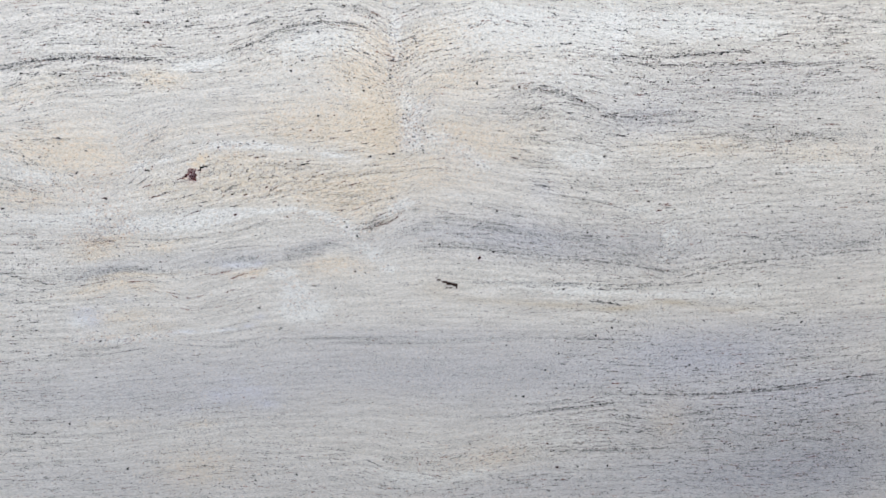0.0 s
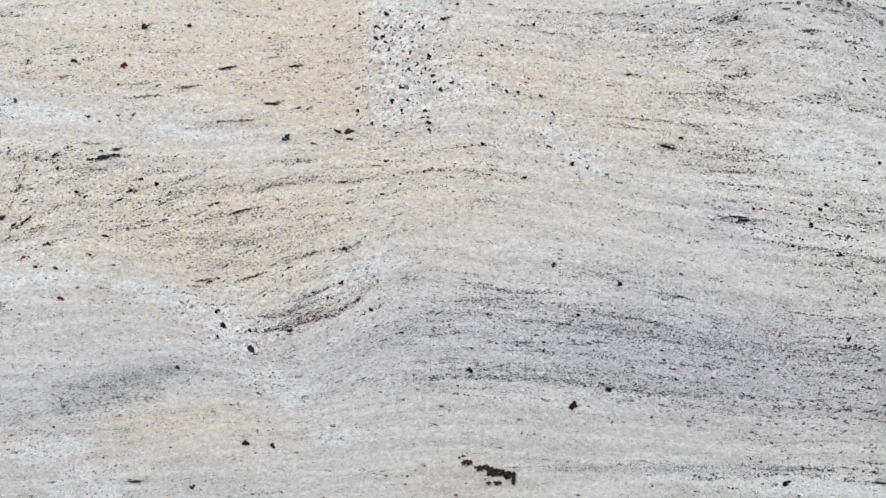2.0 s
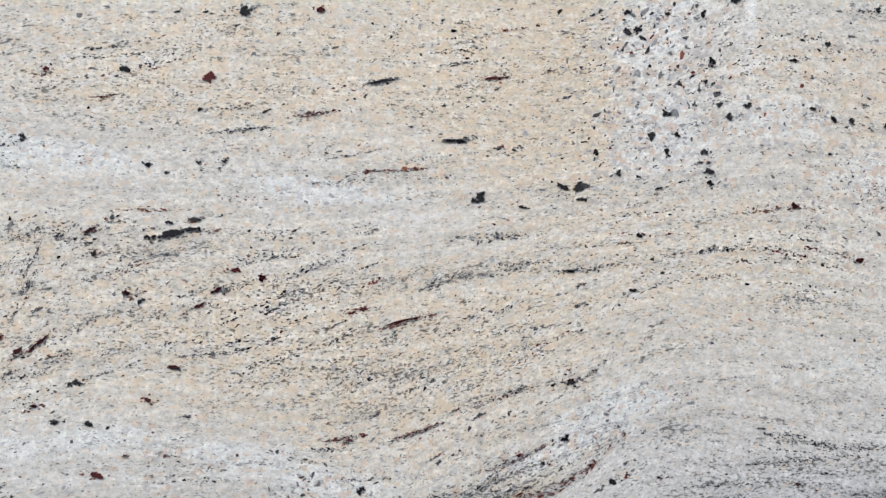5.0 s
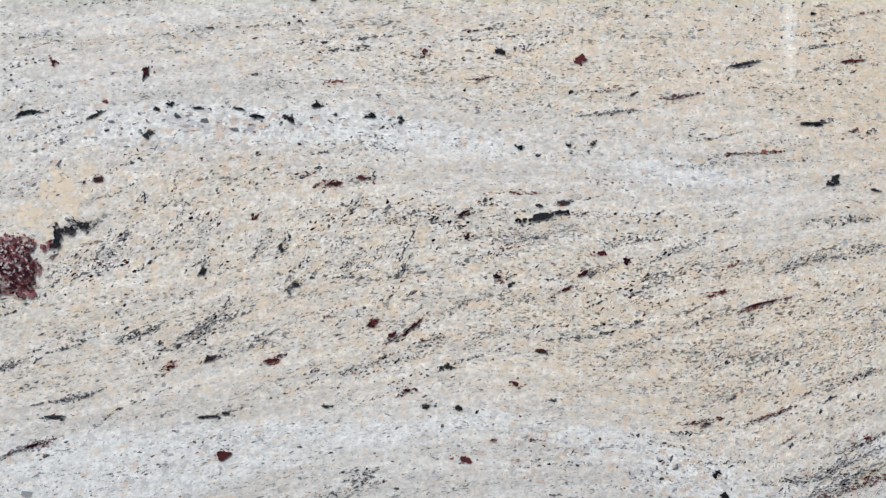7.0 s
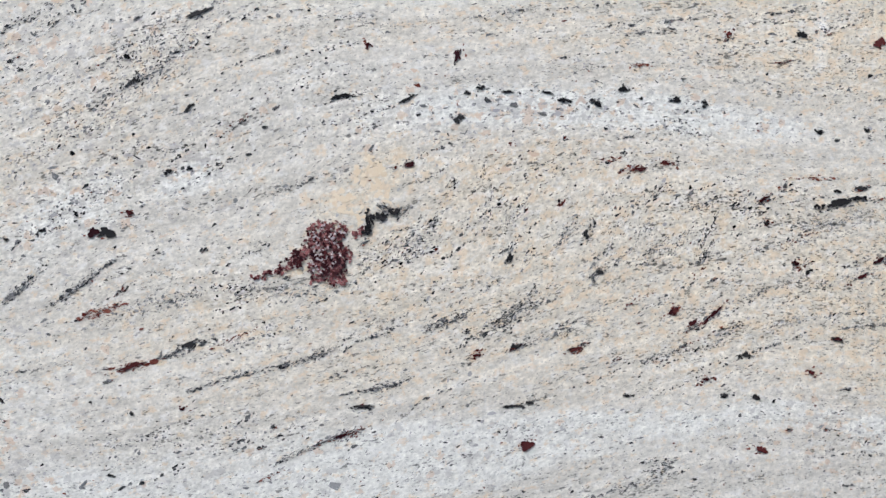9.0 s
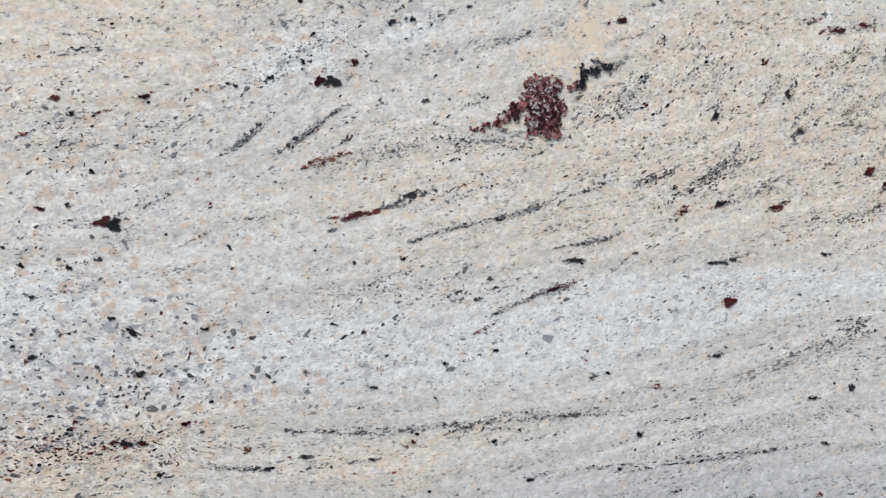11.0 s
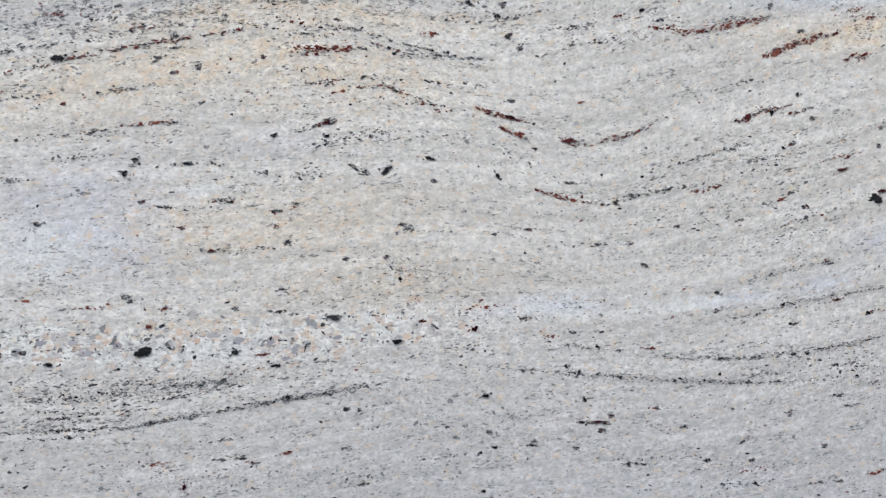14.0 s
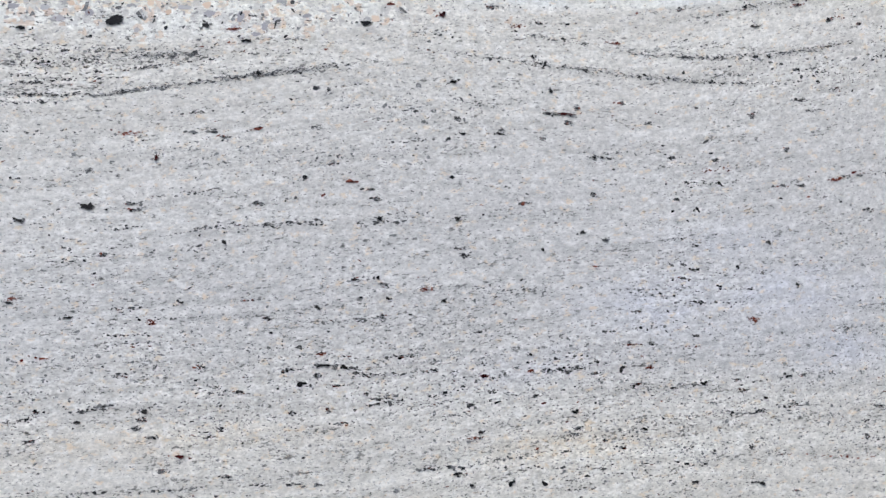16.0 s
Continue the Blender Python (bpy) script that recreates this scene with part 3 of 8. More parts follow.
patches('white', [
    (-0.216, 1.039, 0.035, 0.0175, 0.80), (-0.164, 0.990, 0.035, 0.0131, 0.60), (-0.482, 0.979, 0.044, 0.0122, 1.00),
    (-0.442, 0.927, 0.035, 0.0218, 0.90), (-0.443, 0.875, 0.052, 0.0262, 0.70), (-0.566, 1.168, 0.113, 0.0122, 0.70),
    (0.418, 1.318, 0.105, 0.0393, 0.60), (-1.016, 1.162, 0.030, 0.0132, 0.80), (-0.999, 1.131, 0.049, 0.0132, 0.50),
    (-0.869, 1.139, 0.082, 0.0197, 0.50), (-0.721, 1.131, 0.099, 0.0197, 0.50), (-0.597, 1.007, 0.052, 0.0059, 1.00)])
patches('white', [
    (-0.902, 1.125, 0.115, 0.0230, 0.50), (-0.707, 1.125, 0.115, 0.0197, 0.40), (-0.969, 0.878, 0.020, 0.0046, 0.80),
    (-1.062, 0.845, 0.038, 0.0138, 0.90), (-0.951, 0.788, 0.038, 0.0062, 1.00), (-0.888, 0.795, 0.028, 0.0048, 0.80),
    (-1.069, 0.786, 0.031, 0.0055, 0.80), (-0.672, 0.811, 0.048, 0.0062, 0.80), (-0.764, 0.814, 0.031, 0.0062, 0.60),
    (0.767, 1.732, 0.173, 0.0484, 0.80), (-0.764, 0.809, 0.038, 0.0062, 0.80), (0.222, 1.716, 0.190, 0.0691, 0.70)])
patches('white', [
    (0.464, 1.732, 0.155, 0.0604, 0.60), (0.020, 1.718, 0.104, 0.0518, 0.40), (0.277, 1.578, 0.225, 0.0604, 0.35),
    (-0.276, 1.725, 0.138, 0.0345, 0.40), (0.968, 1.730, 0.104, 0.0484, 0.60), (-1.160, 1.267, 0.121, 0.0345, 0.70),
    (-1.077, 1.140, 0.225, 0.0242, 0.60), (-0.417, 0.867, 0.086, 0.0432, 0.80), (0.382, 0.916, 0.259, 0.0173, 0.70),
    (0.847, 0.901, 0.259, 0.0207, 0.70), (1.206, 1.298, 0.207, 0.0242, 0.60), (-0.373, 1.659, 0.104, 0.0259, 0.80)])
patches('white', [
    (-0.705, 1.580, 0.104, 0.0207, 0.80), (-0.094, 0.329, 0.138, 0.0242, 0.70), (0.104, 0.333, 0.104, 0.0242, 0.70),
    (0.396, 0.430, 0.311, 0.0242, 0.40), (-1.080, 1.640, 0.207, 0.0345, 0.40), (-0.740, 0.519, 0.242, 0.0173, 0.40),
    (0.610, 1.172, 0.043, 0.0104, 0.80), (0.726, 1.074, 0.035, 0.0518, 0.60)])
patches('coarse', [
    (-0.902, 0.791, 0.048, 0.0086, 0.80), (-0.960, 0.791, 0.048, 0.0096, 1.00), (-1.027, 1.115, 0.052, 0.0197, 0.80),
    (-0.954, 1.115, 0.046, 0.0197, 0.80), (-0.896, 1.107, 0.033, 0.0197, 0.70), (-0.993, 1.077, 0.072, 0.0197, 0.50),
    (-1.029, 0.791, 0.076, 0.0089, 1.00), (-0.928, 0.791, 0.045, 0.0089, 1.00), (-0.855, 0.798, 0.038, 0.0076, 0.80),
    (-0.098, 1.456, 0.051, 0.0256, 1.00), (-0.106, 1.385, 0.060, 0.0469, 0.90), (0.056, 1.329, 0.060, 0.0298, 0.70)])
patches('coarse', [
    (-0.990, 1.140, 0.066, 0.0362, 0.70), (-1.007, 1.104, 0.082, 0.0295, 0.70), (-0.626, 1.357, 0.088, 0.0141, 0.70),
    (-0.848, 1.308, 0.083, 0.0232, 0.50), (-0.105, 1.344, 0.074, 0.0553, 0.60), (-0.146, 1.585, 0.052, 0.1382, 0.80),
    (-0.442, 0.927, 0.052, 0.0524, 0.50), (0.726, 1.074, 0.035, 0.0691, 0.70), (-1.102, 1.236, 0.155, 0.0518, 0.50),
    (0.085, 0.377, 0.173, 0.0432, 0.60), (-0.266, 1.091, 0.079, 0.0349, 0.60)])
# bluish grey stone; at lower right deepened to paint in weaker light
patches('cool', [
    (0.080, 1.101, 0.218, 0.0437, 0.40), (0.453, 1.029, 0.218, 0.0349, 0.35), (-0.593, 1.022, 0.131, 0.0175, 0.60),
    (0.523, 1.453, 0.175, 0.0524, 0.30), (1.279, 0.315, 0.432, 0.1382, 1.00), (0.980, 0.269, 0.518, 0.1036, 0.90),
    (1.364, 0.548, 0.259, 0.1036, 0.80), (0.392, 0.579, 0.432, 0.0691, 0.50), (0.118, 0.661, 0.864, 0.1036, 0.80),
    (0.858, 0.697, 0.345, 0.0777, 1.00), (0.200, 1.068, 0.345, 0.0380, 0.60), (0.998, 1.560, 0.432, 0.0691, 0.45)])
patches('cool', [
    (0.817, 1.470, 0.432, 0.0518, 0.25), (-0.817, 0.635, 0.691, 0.1036, 0.60), (-0.990, 0.345, 0.518, 0.1036, 0.50),
    (1.066, 0.481, 0.518, 0.1554, 0.90), (0.686, 0.264, 0.864, 0.0864, 0.70), (0.559, 1.066, 0.345, 0.0518, 0.60),
    (1.224, 1.062, 0.345, 0.0691, 0.50), (-0.060, 0.773, 0.518, 0.0345, 0.60), (1.147, 0.765, 0.432, 0.0518, 0.70),
    (0.203, 1.108, 0.085, 0.0383, 0.50), (0.187, 1.457, 0.064, 0.0511, 0.20), (-0.617, 0.592, 0.107, 0.0320, 0.75)])
patches('cool', [
    (-0.977, 0.613, 0.178, 0.0285, 0.40), (-0.689, 0.701, 0.172, 0.0344, 0.40), (-0.579, 1.008, 0.052, 0.0082, 0.80),
    (-0.598, 1.043, 0.098, 0.0131, 0.40)])
patches('warm', [
    (-0.937, 0.980, 0.068, 0.0068, 0.70), (-0.983, 0.950, 0.068, 0.0136, 0.60), (-0.889, 0.948, 0.051, 0.0170, 0.60), (-1.029, 0.931, 0.051, 0.0170, 0.40),
    (-0.921, 0.860, 0.085, 0.0170, 0.45), (-0.601, 0.979, 0.041, 0.0048, 0.60)])
patches('warm', [
    (-0.192, 1.395, 0.056, 0.0459, 0.90), (-0.192, 1.444, 0.046, 0.0255, 0.70), (0.028, 1.412, 0.082, 0.0306, 0.60), (0.108, 1.363, 0.077, 0.0255, 0.50),
    (-0.339, 1.396, 0.128, 0.0357, 0.50), (-0.366, 1.167, 0.077, 0.0153, 0.30), (-0.294, 1.237, 0.153, 0.0408, 0.45)])
patches('warm', [
    (-0.995, 1.070, 0.053, 0.0200, 0.80), (-1.005, 1.035, 0.050, 0.0100, 0.70), (-0.724, 1.204, 0.100, 0.0200, 0.50), (-0.655, 1.256, 0.083, 0.0200, 0.50),
    (-0.964, 1.166, 0.067, 0.0200, 0.40), (-0.774, 1.078, 0.050, 0.0067, 0.50)])
patches('warm', [
    (-1.097, 1.331, 0.174, 0.0694, 0.70), (-0.228, 1.502, 0.087, 0.1215, 0.60), (0.003, 1.686, 0.104, 0.0521, 0.50), (0.190, 1.642, 0.174, 0.0694, 0.35),
    (0.160, 1.376, 0.139, 0.0694, 0.50)])
patches('coarse', [
    (-0.992, 1.234, 0.067, 0.0399, 0.50), (-0.979, 1.170, 0.083, 0.0399, 0.50), (-0.980, 1.110, 0.083, 0.0300, 0.50), (-0.856, 1.122, 0.083, 0.0233, 0.39),
    (-0.757, 1.138, 0.100, 0.0266, 0.28), (-0.995, 1.073, 0.067, 0.0200, 0.55)])
patches('coarse', [
    (-0.643, 1.358, 0.106, 0.0106, 0.39), (-0.677, 1.162, 0.089, 0.0213, 0.33), (-0.436, 1.167, 0.071, 0.0213, 0.39), (-0.343, 1.142, 0.053, 0.0177, 0.44),
    (-0.309, 1.326, 0.043, 0.0089, 0.28)])
patches('coarse', [
    (-0.877, 1.378, 0.067, 0.0500, 0.44), (-0.878, 1.301, 0.050, 0.0334, 0.44)])
patches('vein', [
    (-1.058, 0.795, 0.027, 0.0109, 0.90), (-1.022, 0.790, 0.027, 0.0122, 1.00), (-0.985, 0.788, 0.027, 0.0122, 1.00), (-0.941, 0.791, 0.031, 0.0136, 1.00),
    (-0.902, 0.795, 0.027, 0.0122, 0.90), (-0.866, 0.799, 0.024, 0.0122, 0.80)])
patches('white', [
    (-0.373, 1.659, 0.208, 0.0694, 0.60), (0.274, 1.693, 0.347, 0.0694, 0.70), (0.803, 1.742, 0.260, 0.0521, 0.60), (-0.471, 1.530, 0.260, 0.0694, 0.40),
    (0.364, 1.580, 0.260, 0.0694, 0.50), (0.513, 1.346, 0.347, 0.0347, 0.40), (0.833, 1.172, 0.434, 0.0521, 0.40)])
# lower right again: grey stone, with dimmer light put into its colour
patches('cool', [
    (1.276, 0.355, 0.260, 0.1389, 0.30), (0.875, 0.372, 0.347, 0.1042, 0.20)])
patches('cool', [
    (-0.407, 1.057, 0.102, 0.0204, 0.50)])
patches('cool', [
    (-0.951, 1.011, 0.100, 0.0133, 0.40), (-0.757, 1.027, 0.133, 0.0166, 0.35)])
patches('mica', [
    (-0.508, 1.246, 0.177, 0.0426, 0.40), (-0.287, 1.223, 0.089, 0.0532, 0.50), (-0.403, 1.402, 0.177, 0.0355, 0.30)])
patches('mica', [
    (0.210, 1.458, 0.102, 0.0306, 0.50), (-0.172, 1.212, 0.128, 0.0408, 0.30), (0.273, 1.310, 0.077, 0.0612, 0.40)])
# more mica at lower right, standing in partly for shade
patches('mica', [
    (1.274, 0.395, 0.347, 0.1562, 0.50)])
patches('cool', [
    (-1.049, 0.972, 0.041, 0.0095, 0.40), (-0.983, 0.991, 0.051, 0.0095, 0.50), (-0.921, 0.998, 0.051, 0.0088, 0.50), (-0.863, 0.995, 0.041, 0.0088, 0.45),
    (-0.754, 1.008, 0.051, 0.0068, 0.35), (-0.683, 1.015, 0.051, 0.0061, 0.35)])
patches('white', [
    (-0.949, 1.170, 0.117, 0.0399, 0.45), (-0.824, 1.125, 0.117, 0.0266, 0.50), (-0.688, 1.121, 0.100, 0.0200, 0.40)])
patches('ochre', [
    (-0.173, 1.396, 0.031, 0.0459, 0.35), (-0.163, 1.445, 0.020, 0.0255, 0.25), (-0.172, 1.313, 0.020, 0.0204, 0.20)])
patches('coarse', [
    (-0.856, 0.797, 0.031, 0.0102, 0.70), (-0.882, 0.816, 0.041, 0.0102, 0.40)])
patches('vein', [
    (-0.121, 1.190, 0.026, 0.0102, 1.00), (-0.149, 1.171, 0.017, 0.0122, 1.00), (-0.098, 1.194, 0.017, 0.0071, 0.90), (-0.367, 1.155, 0.041, 0.0122, 0.85),
    (-0.309, 1.132, 0.031, 0.0153, 0.90), (-0.273, 1.098, 0.023, 0.0173, 0.90), (-0.251, 1.054, 0.023, 0.0173, 0.80)])
patches('white', [
    (-0.126, 1.188, 0.031, 0.0102, 1.00), (-0.151, 1.169, 0.020, 0.0112, 1.00)])
patches('blue', [
    (-0.676, 0.615, 0.039, 0.0179, 0.80), (-0.577, 0.622, 0.057, 0.0179, 0.80), (-0.535, 0.583, 0.029, 0.0143, 0.90), (-0.752, 0.577, 0.047, 0.0108, 0.50), (-0.618, 0.656, 0.043, 0.0143, 0.50)])
patches('blue', [
    (0.840, 0.678, 0.260, 0.0868, 0.55), (1.160, 0.574, 0.226, 0.0694, 0.50), (0.634, 1.467, 0.104, 0.0521, 0.40), (0.200, 1.086, 0.208, 0.0417, 0.30), (1.349, 0.212, 0.174, 0.0694, 0.20)])
patches('blue', [
    (-0.620, 1.007, 0.037, 0.0075, 1.00), (-0.553, 1.011, 0.014, 0.0075, 0.90), (-1.039, 0.868, 0.037, 0.0238, 0.80), (-1.027, 0.845, 0.027, 0.0136, 0.70), (-0.766, 0.810, 0.031, 0.0048, 0.80),
    (-0.646, 0.814, 0.017, 0.0048, 0.80), (-0.585, 0.824, 0.020, 0.0061, 0.90), (-0.549, 0.852, 0.014, 0.0075, 0.90), (-0.931, 0.906, 0.020, 0.0068, 0.50)])
patches('blue', [
    (0.285, 1.089, 0.077, 0.0306, 0.60), (0.091, 1.080, 0.102, 0.0204, 0.20), (0.305, 1.230, 0.041, 0.0306, 0.40)])

STEP = 0.005
GX = np.arange(X0, X1 + STEP / 2, STEP)
GZ = np.arange(0, HEIGHT + STEP / 2, STEP)


def smooth_line(points):
    """A smooth height for every column through a layer's points."""
    px, pz = (np.array(c) for c in zip(*points))
    z = np.interp(GX, px, pz)
    w = np.hanning(11)
    return np.convolve(np.pad(z, 5, mode="edge"), w / w.sum(), mode="valid")


LINES = np.array(sorted([smooth_line(p) for p in STRATA] + [np.full(len(GX), -0.05), np.full(len(GX), 2.05)], key=lambda a: a.mean()))
for k in range(1, len(LINES)):
    LINES[k] = np.maximum(LINES[k], LINES[k - 1] + 0.006)
LEVELS = LINES.mean(axis=1)
LAYER = np.array([np.interp(GZ, LINES[:, i], LEVELS) for i in range(len(GX))]).T
for axis in (0, 1):
    for _ in range(3):
        LAYER[1:-1] = (LAYER[:-2] + 2 * LAYER[1:-1] + LAYER[2:]) / 4
        LAYER[:, 1:-1] = (LAYER[:, :-2] + 2 * LAYER[:, 1:-1] + LAYER[:, 2:]) / 4
DZ, DX = np.gradient(LAYER, STEP)
TILT = np.clip(np.arctan2(-DX, np.maximum(DZ, 0.15)), -1.0, 1.0)
XX, ZZ = np.meshgrid(GX, GZ)
TURNS = []


def swirl(spots):
    """Places where the grain runs askew to the layers: place, reach along x and z, degrees."""
    TURNS.extend(spots)


swirl([
    (-0.690, 1.400, 0.071, 0.032, 8), (-0.593, 1.403, 0.071, 0.032, 8), (-0.403, 1.409, 0.089, 0.039, 10), (-0.272, 1.406, 0.089, 0.039, 12), (-0.438, 1.366, 0.071, 0.021, 8),
    (-0.604, 1.285, 0.057, 0.032, 52), (-0.660, 1.268, 0.053, 0.032, 36), (-0.536, 1.288, 0.050, 0.025, 36), (-0.508, 1.246, 0.060, 0.032, 34)])
swirl([
    (-0.611, 1.226, 0.064, 0.028, 30), (-0.693, 1.221, 0.057, 0.025, 26), (-0.401, 1.253, 0.060, 0.028, 27), (-0.287, 1.245, 0.071, 0.035, 30), (-0.227, 1.207, 0.064, 0.043, 31),
    (-0.325, 1.205, 0.053, 0.028, 26), (-0.508, 1.204, 0.053, 0.018, 22), (-0.225, 1.139, 0.043, 0.021, 34)])
swirl([
    (0.264, 1.460, 0.077, 0.041, 18), (0.270, 1.362, 0.061, 0.026, -16), (0.273, 1.299, 0.061, 0.041, -8), (0.198, 1.149, 0.082, 0.031, -13), (-0.172, 1.212, 0.077, 0.041, 27),
    (-0.161, 1.125, 0.051, 0.031, 28)])
swirl([
    (-0.948, 1.241, 0.083, 0.040, 30), (-0.758, 1.230, 0.100, 0.040, 28), (-0.618, 1.216, 0.083, 0.050, 25), (-0.791, 1.148, 0.100, 0.033, 21), (-0.616, 1.131, 0.083, 0.027, 20),
    (-0.949, 1.132, 0.067, 0.033, 10)])
swirl([
    (-0.627, 0.956, 0.068, 0.041, 18), (-0.607, 0.907, 0.068, 0.041, 18), (-0.624, 0.835, 0.068, 0.031, 14)])
swirl([
    (-0.832, 1.376, 0.073, 0.047, 38), (-0.884, 1.317, 0.050, 0.050, 30), (-0.891, 1.248, 0.050, 0.027, 38), (-0.771, 1.394, 0.050, 0.027, 18)])

# the way the grain runs: along the layers, but for the swirls
turned, weight = TILT * 0.16, np.full_like(TILT, 0.16)
for x, z, rx, rz, degrees in TURNS:
    near = np.exp(-((XX - x) / rx) ** 2 - ((ZZ - z) / rz) ** 2)
    turned, weight = turned + near * radians(degrees), weight + near
GRAIN = turned / weight


def level_field(angle):
    """A smooth height whose level lines run along the angle, by Fourier's way with mirrored borders."""
    ux, uz = -np.sin(angle), np.cos(angle) - 1
    ux = np.block([[ux, -ux[:, ::-1]], [ux[::-1], -ux[::-1, ::-1]]])
    uz = np.block([[uz, uz[:, ::-1]], [-uz[::-1], -uz[::-1, ::-1]]])
    kz = 2 * np.pi * np.fft.fftfreq(ux.shape[0], STEP)[:, None]
    kx = 2 * np.pi * np.fft.fftfreq(ux.shape[1], STEP)[None, :]
    k2 = kx ** 2 + kz ** 2
    k2[0, 0] = 1
    rise = np.fft.ifft2(-1j * (kx * np.fft.fft2(ux) + kz * np.fft.fft2(uz)) / k2).real
    return ZZ + rise[:len(GZ), :len(GX)]


FLOW = level_field(GRAIN)


def at(field, x, z):
    """The field's value at places on the slab's face."""
    i = np.clip((np.asarray(x) - X0) / STEP, 0, len(GX) - 1.001)
    j = np.clip(np.asarray(z) / STEP, 0, len(GZ) - 1.001)
    i0, j0 = i.astype(int), j.astype(int)
    a, b = i - i0, j - j0
    return (field[j0, i0] * (1 - a) + field[j0, i0 + 1] * a) * (1 - b) + (field[j0 + 1, i0] * (1 - a) + field[j0 + 1, i0 + 1] * a) * b


FIELDS = {k: np.zeros_like(LAYER) for k in ("warm", "white", "cool", "mica", "coarse", "ochre", "blue")}
for kind, spots in PATCHES:
    for x, z, rx, rz, amount in spots:
        if kind == "vein":
            # a pale coarse vein that cuts through the layers
            blob = amount * np.exp(-0.8 * (((XX - x) / rx) ** 2 + ((ZZ - z) / rz) ** 2))
            FIELDS["white"] = np.maximum(FIELDS["white"], blob)
            FIELDS["coarse"] = np.maximum(FIELDS["coarse"], 0.9 * blob)
            continue
        s, squeeze = at(LAYER, x, z), at(DZ, x, z)
        away = ((XX - x) / rx) ** 2 + ((LAYER - s) / (rz * max(squeeze, 0.3))) ** 2
        # keep a patch near its own place where layers spread
        away += np.maximum(0, np.abs(ZZ - z) / (3 * rz + 0.6 * rx) - 1) ** 2
        FIELDS[kind] = np.maximum(FIELDS[kind], amount * np.exp(-0.7 * away)) + 0.25 * np.minimum(FIELDS[kind], amount * np.exp(-0.7 * away))
FIELDS["coarse"] = np.minimum(FIELDS["coarse"], 1)


def face_mesh():
    """The slab: a fine polished face that carries the layering, and a plain back and edges."""
    nx, nz = len(GX), len(GZ)
    front = np.stack([XX.ravel(), np.zeros(nx * nz), ZZ.ravel()], axis=1)
    back = [(x, y, z) for y in (0.0, THICK) for z in (0.0, HEIGHT) for x in (X0, X1)]
    base = nx * nz
    j, i = np.meshgrid(np.arange(nz - 1), np.arange(nx - 1), indexing="ij")
    a = (j * nx + i).ravel()
    quads = np.stack([a, a + 1, a + nx + 1, a + nx], axis=1)
    rest = np.array([(4, 6, 7, 5), (0, 4, 5, 1), (2, 3, 7, 6), (0, 2, 6, 4), (1, 5, 7, 3)]) + base
    faces = np.concatenate([quads, rest])
    me = bpy.data.meshes.new("stone")
    me.vertices.add(base + 8)
    me.vertices.foreach_set("co", np.concatenate([front, np.array(back)]).astype(np.float32).ravel())
    me.loops.add(faces.size)
    me.loops.foreach_set("vertex_index", faces.astype(np.int32).ravel())
    me.polygons.add(len(faces))
    me.polygons.foreach_set("loop_start", np.arange(0, faces.size, 4, dtype=np.int32))
    me.update(calc_edges=True)

    def write(name, *columns):
        data = np.stack([np.concatenate([c.ravel(), np.full(8, c.mean())]) for c in columns], axis=1)
        me.attributes.new(name, "FLOAT_VECTOR", "POINT").data.foreach_set("vector", data.astype(np.float32).ravel())

    write("flow", XX, FLOW, FIELDS["blue"])
    write("tone", FIELDS["warm"], FIELDS["white"], FIELDS["cool"])
    write("make_up", FIELDS["mica"], FIELDS["coarse"], FIELDS["ochre"])
    me.materials.append(GRANITE)
    return me


slab = tagged(new("granite_slab"), "polished ivory and grey granite slab with wavy layers, dark mica specks and garnets, standing on the concrete", "stone slab")
stone = new("stone", face_mesh())
stone.parent = slab

# ---- small grains, too many to count ----
rng = np.random.default_rng(4)
GRAINS = {"mica": [], "garnet": [], "grey": [], "quartz": [], "black": []}


def add_grains(kind, x, z, length, height, angle):
    keep = (x > X0 + 0.01) & (x < X1 - 0.01) & (z > 0.01) & (z < HEIGHT - 0.01)
    GRAINS[kind].append(np.stack([x, z, length, height, angle], axis=1)[keep])


def wavy(a, b, seed):
    """Smooth noise between about 0 and 1 over two coordinates."""
    r = np.random.default_rng(seed)
    v = sum(np.sin(a * r.normal(0, 1) + b * r.normal(0, 1) + r.uniform(0, 6.3)) for _ in range(9))
    return 0.5 + v / 8


def fineness(layer):
    """The lower layers are finer grained."""
    return 1 / (1 + np.exp((layer - 1.10) / 0.03))


def bold(x, z):
    """The outer parts of the slab carry larger flakes."""
    out = 1 / (1 + np.exp(-(x - 0.36) / 0.06)) + 1 / (1 + np.exp(-(z - 1.5) / 0.03)) + 1 / (1 + np.exp((z - 0.45) / 0.03)) + 1 / (1 + np.exp((x + 1.12) / 0.03))
    return np.clip(out, 0, 1)


